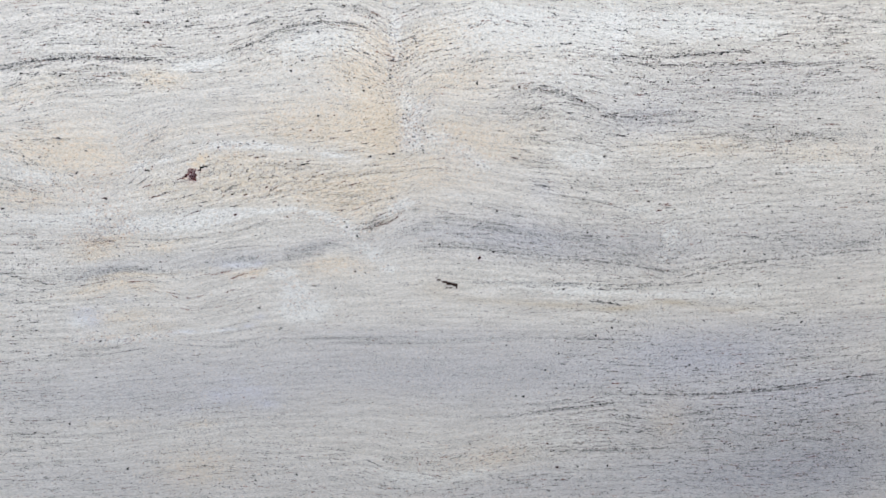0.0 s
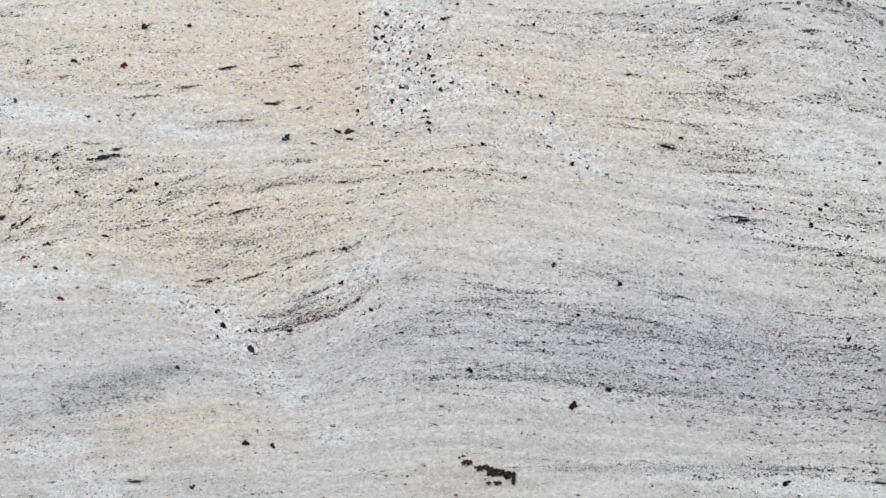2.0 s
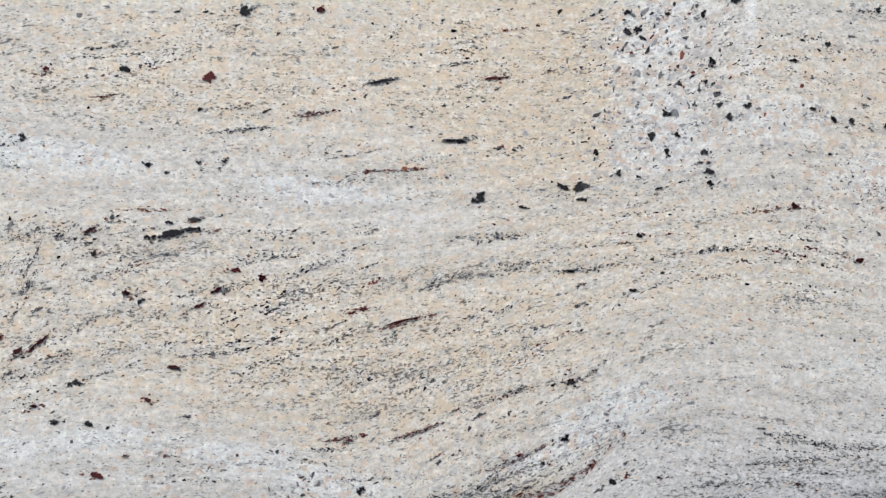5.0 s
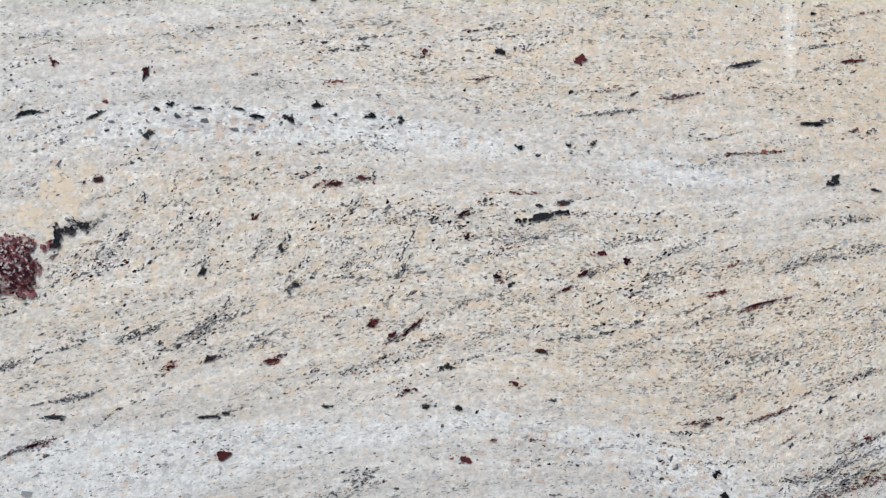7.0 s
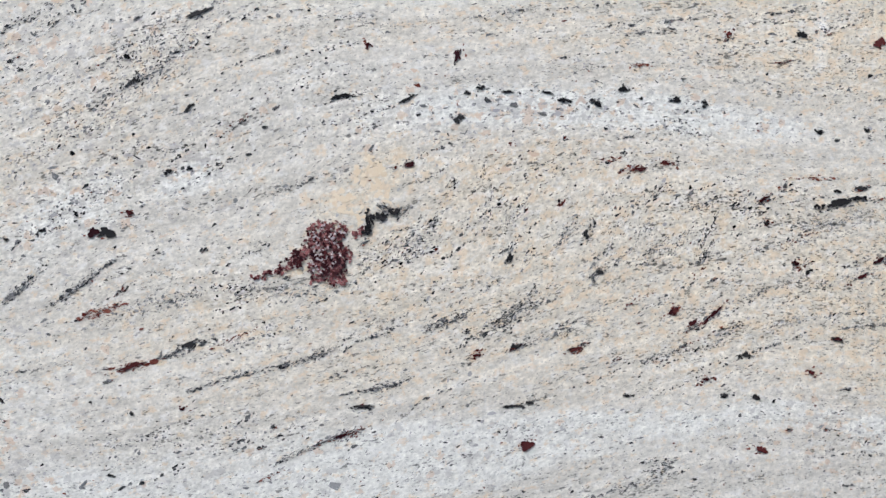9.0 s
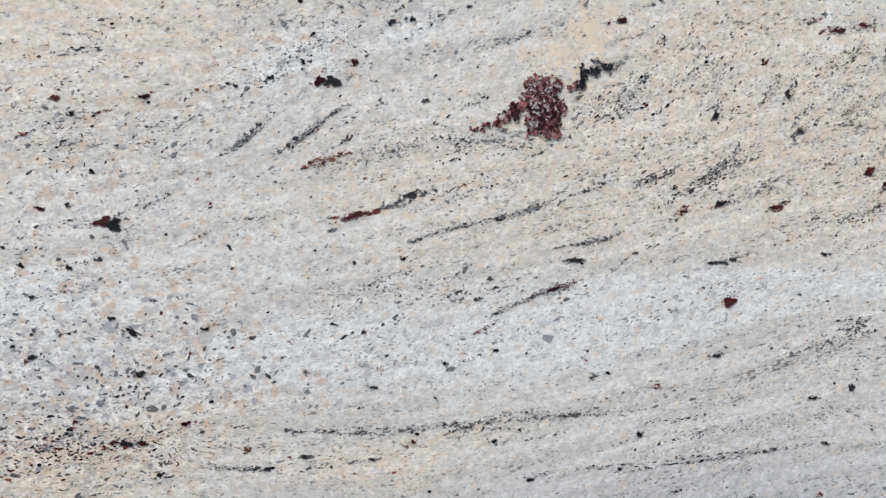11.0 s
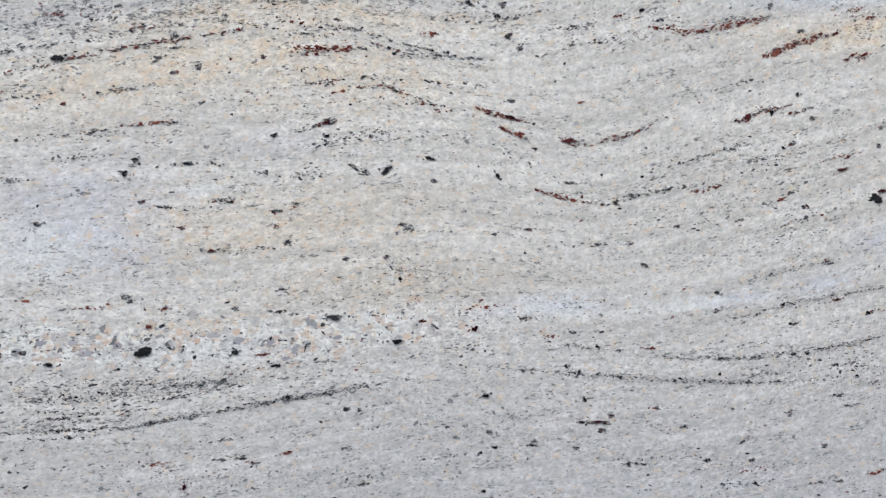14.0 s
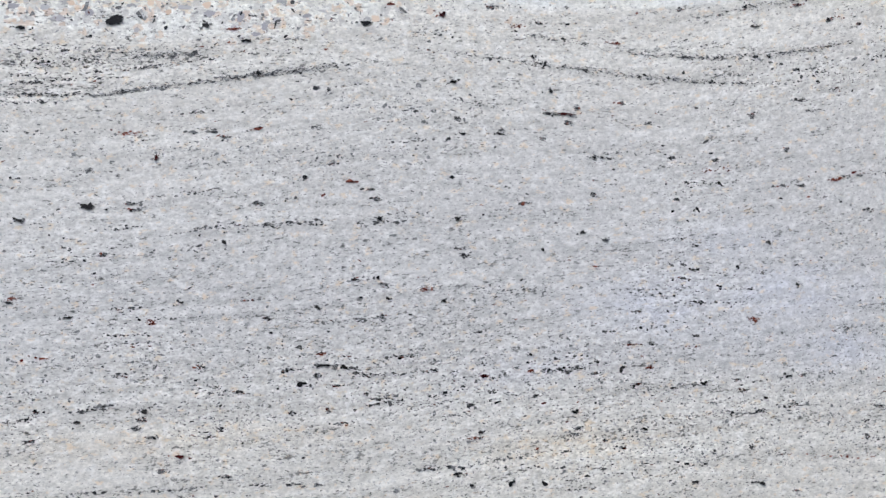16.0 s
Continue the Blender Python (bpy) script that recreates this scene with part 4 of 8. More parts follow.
def scatter(count, seed):
    """Fine mica all over, drawn out in wisps along the grain."""
    r = np.random.default_rng(seed)
    x, z = r.uniform(X0, X1, count), r.uniform(0, HEIGHT, count)
    s = at(FLOW, x, z)
    mica, coarse = (at(FIELDS[k], x, z) for k in ("mica", "coarse"))
    wisp = np.clip((wavy(x * 48, s * 300, 21) - 0.5) * 3.0, 0, 1) * np.clip(wavy(x * 14, s * 90, 23) + 0.25, 0, 1.2)
    layer = np.clip((wavy(x * 4, s * 260, 22) - 0.35) * 2, 0, 1)
    chance = 0.09 + 0.17 * layer + 0.50 * wisp + 0.3 * mica + 0.27 * coarse
    fine = fineness(at(LAYER, x, z))
    keep = r.uniform(0, 1, count) < chance * (1 + 0.75 * fine)
    x, z, coarse, fine = x[keep], z[keep], coarse[keep], fine[keep]
    m = len(x)
    big = (1 + 0.6 * coarse) * (1 - 0.1 * fine) * (1 + 0.5 * bold(x, z))
    length = np.clip(r.lognormal(0.18, 0.5, m), 0.5, 5.0) * 0.001 * big
    height = length / np.clip(r.lognormal(1.25 - 0.6 * coarse, 0.35, m), 1.0, 6.0)
    angle = at(GRAIN, x, z) + r.normal(0, 0.28 + 0.5 * coarse, m)
    kind = r.uniform(0, 1, m)
    red = kind < 0.06
    grey = kind > 0.62
    dark = ~red & ~grey
    add_grains("mica", x[dark], z[dark], length[dark], height[dark], angle[dark])
    add_grains("grey", x[grey], z[grey], 1.2 * length[grey], 1.2 * height[grey], angle[grey])
    add_grains("garnet", x[red], z[red], length[red], height[red] * 1.15, angle[red])


def flakes(count, seed):
    """Single black flakes, larger in the outer parts of the slab."""
    r = np.random.default_rng(seed)
    x, z = r.uniform(X0, X1, count), r.uniform(0, HEIGHT, count)
    keep = r.uniform(0, 1, count) < 0.62 + 0.3 * bold(x, z) + 0.3 * at(FIELDS["coarse"], x, z)
    x, z = x[keep], z[keep]
    m = len(x)
    length = np.clip(r.lognormal(0.5, 0.45, m), 0.9, 6.0) * 0.001 * (1 + 1.3 * bold(x, z)) * (1 - 0.2 * fineness(at(LAYER, x, z)))
    height = length / np.clip(r.lognormal(0.75 + 0.5 * bold(x, z), 0.4, m), 1.0, 6.0)
    add_grains("black", x, z, length, height, at(GRAIN, x, z) + r.normal(0, 0.3, m))


def dashes(count, seed):
    """Short dense dashes of mica that lie along the grain, most of them in the outer parts."""
    r = np.random.default_rng(seed)
    x, z = r.uniform(X0, X1, count), r.uniform(0, HEIGHT, count)
    wish = 0.12 + 0.5 * bold(x, z) + 0.3 * fineness(at(LAYER, x, z)) + 0.3 * at(FIELDS["mica"], x, z) - 0.2 * at(FIELDS["white"], x, z)
    keep = r.uniform(0, 1, count) < wish * np.clip(wavy(x * 5, at(FLOW, x, z) * 70, 33) + 0.3, 0.1, 1.2)
    x, z = x[keep, None], z[keep, None]
    m, each = len(x), 26
    span = np.clip(r.lognormal(-4.45, 0.45, (m, 1)), 0.005, 0.035) * (0.7 + 0.4 * bold(x, z) - 0.25 * fineness(at(LAYER, x, z)))
    thick = r.uniform(0.0003, 0.0009, (m, 1)) * (1 + 0.6 * bold(x, z))
    d, off, angle = r.normal(0, 0.3, (m, each)) * span, r.normal(0, 1, (m, each)) * thick, at(GRAIN, x, z)
    px, pz = x + d * np.cos(angle) - off * np.sin(angle), z + d * np.sin(angle) + off * np.cos(angle)
    length = np.clip(r.lognormal(0.3, 0.4, (m, each)), 0.6, 4) * 0.001
    height, lean = length / np.clip(r.lognormal(0.8, 0.3, (m, each)), 1, 4), angle + r.normal(0, 0.2, (m, each))
    chance = r.uniform(0, 1, (m, each)) * np.where(r.uniform(0, 1, (m, 1)) < 0.12, 0.09, 1.0)
    for kind, low, high in (("garnet", 0, 0.08), ("black", 0.08, 0.2), ("mica", 0.2, 0.85), ("grey", 0.85, 1)):
        chosen = (chance >= low) & (chance < high)
        add_grains(kind, px[chosen], pz[chosen], length[chosen], height[chosen], lean[chosen])


def spread(points, width, count):
    """Places in clumps along a line in the stone, and the line's angle there."""
    p = np.array(points)
    seg = np.hypot(*np.diff(p, axis=0).T)
    along = np.concatenate([[0], np.cumsum(seg)])
    d, off = along[-1] * rng.uniform(-0.04, 1.04, count), rng.normal(0, 1, count)
    seed = int(rng.integers(1000))
    clump = wavy(d * 240, off * 1.6, seed) + 0.4 * wavy(d * 800, off * 4, seed + 1)
    ends = np.sin(np.pi * np.clip(d / along[-1], 0.03, 0.97)) ** 0.55
    keep = clump * ends > rng.uniform(0.1, 0.95, count)
    d, off, ends = d[keep], off[keep], ends[keep]
    k = np.clip(np.searchsorted(along, d) - 1, 0, len(seg) - 1)
    angle = np.arctan2(p[k + 1, 1] - p[k, 1], p[k + 1, 0] - p[k, 0])
    shift = off * (width * (0.35 + 0.65 * ends)) + rng.normal(0, 0.0004, len(d))
    x = np.interp(d, along, p[:, 0]) - shift * np.sin(angle)
    z = np.interp(d, along, p[:, 1]) + shift * np.cos(angle)
    return x, z, angle


def line_length(points):
    return sum(math.dist(a, b) for a, b in zip(points, points[1:]))


# for each kind of train, the share of each mineral
SHARES = {"mica": (("mica", 0.62), ("black", 0.10), ("grey", 0.28)), "garnet": (("garnet", 0.72), ("mica", 0.16), ("grey", 0.12)), "brown": (("mica", 0.45), ("garnet", 0.32), ("black", 0.06), ("grey", 0.17))}


def sow(shares, x, z, angle, size, loose):
    """Grains of several minerals at these places."""
    m = len(x)
    length = np.clip(rng.lognormal(0.2, 0.42, m), 0.6, 4.0) * 0.00115 * size * (1 + 0.35 * bold(x, z))
    height = length / np.clip(rng.lognormal(1.05, 0.3, m), 1.0, 5.0)
    angle = angle + rng.normal(0, loose, m)
    chance, low = rng.uniform(0, 1, m), 0.0
    for kind, share in shares:
        chosen = (chance >= low) & (chance < low + share)
        low += share
        fat = 1.35 if kind == "garnet" else 1.0
        add_grains(kind, x[chosen], z[chosen], fat * length[chosen], fat * height[chosen], angle[chosen])


def train(kind, width, density, *points):
    """A dark train of grains along a line in the stone."""
    count = int(density * line_length(points) * (1300 + 2.5e6 * width))
    x, z, angle = spread(points, width, count)
    sow(SHARES[kind], x, z, angle, 1.0, 0.25)


def smear(width, density, *points):
    """A soft grey smear of fine mica along a line in the stone."""
    count = int(density * line_length(points) * (500 + 2.6e6 * width))
    x, z, angle = spread(points, width, count)
    sow((("grey", 0.72), ("mica", 0.28)), x, z, at(GRAIN, x, z) * 0.7 + angle * 0.3, 0.85, 0.35)


def streak(kind, width, density, *points):
    """A train of small grains along a line in the stone."""
    p = np.array(points)
    seg = np.hypot(*np.diff(p, axis=0).T)
    along = np.concatenate([[0], np.cumsum(seg)])
    count = int(along[-1] * (230 + 42000 * width) * density * (1.9 if width < 0.0018 else 2.5) * (1.5 if kind == "garnet" else 1))
    d = along[-1] * rng.uniform(0, 1, count)
    gap = np.sin(d * 190 + rng.uniform(0, 6)) + np.sin(d * 83 + rng.uniform(0, 6)) > -0.55
    d = d[gap]
    m = len(d)
    fade = np.sin(np.pi * np.clip(d / along[-1], 0.06, 0.94)) ** 0.4
    x = np.interp(d, along, p[:, 0]) + rng.normal(0, 0.0006, m)
    z = np.interp(d, along, p[:, 1]) + rng.normal(0, 1, m) * width * 0.55 * fade
    k = np.clip(np.searchsorted(along, d) - 1, 0, len(seg) - 1)
    angle = np.arctan2(p[k + 1, 1] - p[k, 1], p[k + 1, 0] - p[k, 0]) + rng.normal(0, 0.28, m)
    length = np.clip(rng.lognormal(0.45 if width < 0.0018 else 0.12, 0.45, m), 0.6, 7.0) * 0.001 * (1 + 1.0 * bold(x, z))
    height = length / np.clip(rng.lognormal(0.72, 0.3, m), 1.0, 4.5)
    if kind == "garnet":
        dark = rng.uniform(0, 1, m) < 0.22
        add_grains("mica", x[dark], z[dark], length[dark], height[dark], angle[dark])
        x, z, length, height, angle = (v[~dark] for v in (x, z, length, height * 1.2, angle))
    add_grains(kind, x, z, length, height, angle)


def wisp(width, density, *points):
    """A soft grey smear of fine mica along a line in the stone."""
    p = np.array(points)
    seg = np.hypot(*np.diff(p, axis=0).T)
    along = np.concatenate([[0], np.cumsum(seg)])
    count = int(along[-1] * (width + 0.0035) * density * 900000)
    d = along[-1] * rng.uniform(0, 1, count)
    off = rng.normal(0, 1, count)
    clump = wavy(d * 260, off * 3.5, int(rng.integers(1000))) + 0.35 * wavy(d * 900, off * 9, int(rng.integers(1000)))
    ends = np.sin(np.pi * np.clip(d / along[-1], 0, 1)) ** 0.7
    keep = clump * ends > rng.uniform(0.15, 1.1, count)
    d, off, ends = d[keep], off[keep], ends[keep]
    m = len(d)
    k = np.clip(np.searchsorted(along, d) - 1, 0, len(seg) - 1)
    angle = np.arctan2(p[k + 1, 1] - p[k, 1], p[k + 1, 0] - p[k, 0])
    shift = off * (width * 0.62 * ends + 0.0004)
    x = np.interp(d, along, p[:, 0]) - shift * np.sin(angle) + rng.normal(0, 0.0025, m) * np.cos(angle)
    z = np.interp(d, along, p[:, 1]) + shift * np.cos(angle)
    length = np.clip(rng.lognormal(0.20, 0.4, m), 0.6, 3.5) * 0.001
    height = length / np.clip(rng.lognormal(0.55, 0.3, m), 1.0, 4.0)
    angle = angle + rng.normal(0, 0.45, m)
    dark = rng.uniform(0, 1, m) < 0.24
    add_grains("grey", x[~dark], z[~dark], length[~dark], height[~dark], angle[~dark])
    add_grains("mica", x[dark], z[dark], 0.7 * length[dark], 0.6 * height[dark], angle[dark])


def smoky(count, seed):
    """Grey quartz grains, mostly in the coarse and white parts."""
    r = np.random.default_rng(seed)
    x, z = r.uniform(X0, X1, count), r.uniform(0, HEIGHT, count)
    keep = r.uniform(0, 1, count) < 0.05 + 0.4 * at(FIELDS["coarse"], x, z) + 0.25 * at(FIELDS["white"], x, z)
    x, z = x[keep], z[keep]
    m = len(x)
    size = np.clip(r.lognormal(0.5, 0.38, m), 0.8, 4.5) * 0.001 * (1 + 0.5 * at(FIELDS["coarse"], x, z)) * (1 - 0.3 * fineness(at(LAYER, x, z)) * (1 - at(FIELDS["coarse"], x, z)))
    add_grains("quartz", x, z, size, size * r.uniform(0.4, 0.85, m), at(GRAIN, x, z) + r.normal(0, 0.6, m))


def trains(count, seed, outer=False):
    """Short trains of mica that lie along the layers; outer: only in the slab's outer parts."""
    r = np.random.default_rng(seed)
    x, z = r.uniform(X0, X1, count), r.uniform(0, HEIGHT, count)
    wish = 0.22 + 0.5 * np.clip(wavy(x * 6, at(LAYER, x, z) * 90, 31), 0, 1) + 0.35 * at(FIELDS["mica"], x, z) - 0.25 * at(FIELDS["white"], x, z)
    wish *= 1.3 * bold(x, z) * np.where((x > 0) & (np.abs(z - 1.1) < 0.4), 0.2, 1.0) if outer else 1 - 0.65 * fineness(at(LAYER, x, z))
    keep = r.uniform(0, 1, count) < wish
    x, z = x[keep], z[keep]
    span, width = np.clip(r.lognormal(-3.4, 0.5, len(x)), 0.012, 0.10), r.uniform(0.0004, 0.0013, len(x))
    red = r.uniform(0, 1, len(x)) < 0.1
    for k in range(9):
        angle = at(GRAIN, x, z)
        for _ in range(3):
            part_way = r.uniform(0, 1, len(x)) * span / 9
            here = r.uniform(0, 1, len(x)) < np.minimum(1, span / 0.035) * (0.95 - 0.085 * abs(k - 4))
            px = x + part_way * np.cos(angle)
            pz = z + part_way * np.sin(angle) + r.normal(0, 1, len(x)) * width
            length = np.clip(r.lognormal(0.34, 0.42, len(x)), 0.6, 5) * 0.001 * (1 + 0.75 * bold(px, pz))
            height = length / np.clip(r.lognormal(0.75, 0.3, len(x)), 1.0, 4.5)
            lean = angle + r.normal(0, 0.22, len(x))
            for kind, chosen in (("mica", here & ~red), ("garnet", here & red)):
                add_grains(kind, px[chosen], pz[chosen], length[chosen], height[chosen], lean[chosen])
        x, z = x + np.cos(angle) * span / 9, z + np.sin(angle) * span / 9


scatter(380000, 3)
flakes(17000, 10)
dashes(11000, 14)
trains(11000, 5)
trains(8500, 6, True)
smoky(120000, 9)
streak('mica', 0.0027, 1.2, (-0.819, 1.246), (-0.788, 1.251), (-0.750, 1.257))
streak('mica', 0.0046, 1.2, (-0.781, 1.251), (-0.743, 1.247), (-0.711, 1.252))
streak('mica', 0.0027, 1.5, (-0.909, 1.240), (-0.897, 1.251), (-0.876, 1.270))
streak('mica', 0.0017, 1.2, (-0.879, 1.243), (-0.864, 1.254), (-0.852, 1.265))
streak('mica', 0.0017, 2.5, (-0.822, 1.212), (-0.810, 1.217), (-0.792, 1.222))
streak('mica', 0.0017, 1.5, (-0.810, 1.191), (-0.788, 1.198), (-0.766, 1.203), (-0.737, 1.211), (-0.724, 1.214))
streak('garnet', 0.0013, 1.0, (-0.788, 1.131), (-0.776, 1.136), (-0.756, 1.145))
streak('mica', 0.0035, 1.4, (0.231, 0.928), (0.391, 0.934), (0.502, 0.919), (0.635, 0.922))
streak('mica', 0.0035, 1.8, (0.441, 0.885), (0.500, 0.878), (0.559, 0.870))
streak('mica', 0.0035, 1.4, (0.430, 1.089), (0.488, 1.084))
streak('mica', 0.0026, 1.0, (-0.163, 0.843), (-0.004, 0.838), (0.132, 0.837))
streak('mica', 0.0026, 0.8, (-0.147, 0.999), (-0.007, 1.001), (0.128, 0.975))
streak('garnet', 0.0112, 0.2, (-1.050, 1.079), (-0.993, 1.075), (-0.927, 1.087))
streak('garnet', 0.0046, 0.3, (-0.865, 1.055), (-0.810, 1.058))
streak('mica', 0.0131, 0.1, (-1.050, 1.103), (-0.993, 1.089), (-0.927, 1.100))
streak('mica', 0.0013, 1.3, (-0.909, 1.088), (-0.890, 1.085), (-0.840, 1.081), (-0.784, 1.082), (-0.741, 1.087), (-0.689, 1.088))
streak('mica', 0.0016, 1.1, (-0.918, 1.064), (-0.871, 1.062), (-0.827, 1.065))
streak('mica', 0.0010, 1.2, (-0.685, 1.052), (-0.639, 1.057), (-0.569, 1.063))
streak('mica', 0.0016, 1.0, (-0.787, 1.079), (-0.754, 1.091), (-0.706, 1.089))
streak('mica', 0.0014, 1.2, (-0.974, 0.663), (-0.948, 0.667), (-0.902, 0.667), (-0.834, 0.670))
streak('mica', 0.0010, 0.8, (-0.841, 0.718), (-0.799, 0.722))
streak('mica', 0.0014, 1.0, (-0.918, 0.668), (-0.888, 0.668))
streak('mica', 0.0011, 1.0, (-0.973, 0.662), (-0.947, 0.666), (-0.890, 0.670), (-0.863, 0.672))
streak('mica', 0.0014, 1.6, (-1.072, 0.552), (-1.035, 0.556), (-1.010, 0.561))
streak('mica', 0.0018, 1.2, (-1.016, 0.558), (-0.990, 0.558), (-0.964, 0.561))
streak('mica', 0.0014, 1.2, (-0.860, 0.555), (-0.807, 0.563), (-0.785, 0.571), (-0.733, 0.575), (-0.711, 0.579))
streak('mica', 0.0021, 1.0, (-0.856, 0.557), (-0.796, 0.554), (-0.733, 0.561))
streak('mica', 0.0014, 1.2, (-0.994, 0.507), (-0.939, 0.509), (-0.891, 0.507), (-0.842, 0.500))
streak('mica', 0.0018, 1.2, (-0.656, 0.542), (-0.604, 0.541))
streak('mica', 0.0014, 1.2, (-0.718, 0.598), (-0.668, 0.601))
streak('mica', 0.0018, 0.9, (-0.911, 0.597), (-0.870, 0.597))
streak('mica', 0.0014, 1.0, (-0.828, 0.514), (-0.770, 0.513), (-0.694, 0.508))
streak('mica', 0.0018, 0.8, (-0.710, 0.540), (-0.664, 0.539), (-0.636, 0.541))
streak('mica', 0.0052, 2.2, (-1.232, 1.553), (-1.142, 1.581), (-1.023, 1.593), (-0.903, 1.593), (-0.782, 1.589))
streak('mica', 0.0052, 1.8, (-0.642, 1.610), (-0.531, 1.649), (-0.468, 1.688), (-0.372, 1.708), (-0.292, 1.709), (-0.227, 1.695))
streak('mica', 0.0035, 1.2, (-0.146, 1.601), (-0.046, 1.633), (0.071, 1.650))
streak('mica', 0.0035, 2.0, (0.520, 1.639), (0.645, 1.630), (0.771, 1.643), (0.954, 1.663))
streak('mica', 0.0035, 1.6, (0.556, 1.621), (0.628, 1.608), (0.901, 1.619), (1.087, 1.634))
streak('mica', 0.0052, 1.2, (1.064, 1.695), (1.159, 1.680), (1.272, 1.694))
streak('mica', 0.0035, 1.2, (1.134, 1.765), (1.266, 1.773), (1.398, 1.759))
streak('mica', 0.0021, 2.0, (-1.162, 1.365), (-1.080, 1.370))
streak('mica', 0.0035, 1.6, (-0.009, 1.073), (0.200, 1.049), (0.379, 1.021), (0.562, 0.998), (0.655, 0.983))
streak('mica', 0.0035, 1.6, (0.382, 0.941), (0.491, 0.931), (0.620, 0.929), (0.845, 0.937))
streak('mica', 0.0052, 1.4, (0.750, 0.949), (0.899, 0.992), (1.129, 1.015), (1.460, 1.042))
streak('mica', 0.0028, 2.2, (-0.249, 0.777), (-0.164, 0.764), (0.002, 0.761))
streak('mica', 0.0035, 1.4, (-0.518, 0.783), (-0.385, 0.783), (-0.249, 0.780))
streak('mica', 0.0035, 1.2, (-0.634, 0.765), (-0.402, 0.777))
streak('mica', 0.0035, 2.0, (0.578, 0.575), (0.923, 0.568), (1.159, 0.588), (1.359, 0.611), (1.497, 0.620))
streak('mica', 0.0035, 1.8, (0.155, 0.523), (0.210, 0.524), (0.338, 0.533), (0.467, 0.543), (0.560, 0.549))
streak('mica', 0.0035, 1.4, (0.762, 0.495), (0.887, 0.514), (1.004, 0.521))
streak('mica', 0.0035, 1.3, (0.322, 0.401), (0.585, 0.392), (0.758, 0.390))
streak('mica', 0.0052, 1.2, (-0.006, 0.523), (0.138, 0.514), (0.319, 0.520))
streak('mica', 0.0035, 1.0, (-0.423, 0.484), (-0.320, 0.502), (-0.251, 0.513))
streak('mica', 0.0035, 1.2, (-1.283, 0.725), (-1.128, 0.750), (-0.971, 0.769))
streak('mica', 0.0035, 1.2, (0.387, 0.763), (0.609, 0.754))
streak('mica', 0.0043, 1.6, (0.544, 1.466), (0.473, 1.454), (0.581, 1.453))
streak('mica', 0.0052, 1.2, (0.261, 1.520), (0.192, 1.502))
streak('mica', 0.0052, 1.3, (0.295, 1.529), (0.383, 1.514), (0.473, 1.473))
streak('mica', 0.0035, 1.3, (0.369, 1.387), (0.422, 1.386))
streak('mica', 0.0035, 1.3, (0.511, 1.401), (0.565, 1.394))
streak('mica', 0.0035, 1.0, (0.697, 1.299), (0.845, 1.300))
streak('mica', 0.0043, 1.4, (0.441, 1.088), (0.522, 1.084))
streak('mica', 0.0035, 1.0, (0.837, 1.091), (0.990, 1.082), (1.124, 1.099))
streak('mica', 0.0035, 1.6, (0.474, 0.888), (0.567, 0.867))
streak('mica', 0.0052, 1.4, (0.914, 1.398), (0.989, 1.394))
streak('mica', 0.0052, 1.4, (1.103, 1.404), (1.198, 1.412))
streak('mica', 0.0035, 1.2, (-0.861, 1.514), (-0.892, 1.506), (-0.829, 1.546))
streak('mica', 0.0052, 0.8, (-1.088, 1.494), (-0.966, 1.536))
streak('mica', 0.0035, 1.2, (-0.823, 0.461), (-0.658, 0.472), (-0.390, 0.443), (-0.252, 0.414))
streak('mica', 0.0035, 1.0, (-1.300, 0.463), (-1.206, 0.476))
streak('mica', 0.0035, 1.2, (0.104, 0.343), (0.177, 0.317), (0.326, 0.270))
wisp(0.0073, 0.50, (-0.913, 1.307), (-0.872, 1.338), (-0.829, 1.373), (-0.786, 1.400))
wisp(0.0040, 0.80, (-0.850, 1.370), (-0.832, 1.386), (-0.817, 1.402))
wisp(0.0060, 0.50, (-0.899, 1.273), (-0.866, 1.298), (-0.830, 1.320))
wisp(0.0046, 0.60, (-0.874, 1.226), (-0.831, 1.241), (-0.788, 1.254))
wisp(0.0046, 0.60, (-0.819, 1.209), (-0.775, 1.221), (-0.737, 1.231))
wisp(0.0066, 0.40, (-0.881, 1.159), (-0.820, 1.164), (-0.756, 1.169))
wisp(0.0076, 0.40, (-0.902, 0.741), (-0.834, 0.740), (-0.763, 0.742))
wisp(0.0103, 0.30, (-1.061, 0.711), (-0.935, 0.711), (-0.799, 0.711))
wisp(0.0098, 0.35, (-1.022, 1.100), (-0.963, 1.077), (-0.918, 1.069))
wisp(0.0138, 1.10, (0.465, 1.439), (0.599, 1.450), (0.725, 1.469), (0.836, 1.453), (0.988, 1.424))
wisp(0.0069, 1.30, (0.175, 1.502), (0.278, 1.528), (0.383, 1.510), (0.509, 1.465))
wisp(0.0069, 1.20, (0.411, 1.172), (0.520, 1.140), (0.629, 1.154))
wisp(0.0155, 0.60, (0.355, 1.262), (0.553, 1.242), (0.737, 1.234), (0.925, 1.217))
wisp(0.0207, 0.90, (0.007, 1.124), (0.199, 1.112), (0.378, 1.076), (0.578, 1.062))
wisp(0.0104, 1.00, (1.205, 1.048), (1.323, 1.058), (1.457, 1.079))
wisp(0.0052, 1.00, (0.010, 0.771), (0.386, 0.767), (0.722, 0.750))
wisp(0.0035, 1.80, (0.066, 0.520), (0.210, 0.515), (0.319, 0.530), (0.430, 0.541), (0.560, 0.548))
wisp(0.0035, 1.60, (0.391, 0.594), (0.769, 0.567), (1.002, 0.566), (1.199, 0.582), (1.498, 0.609))
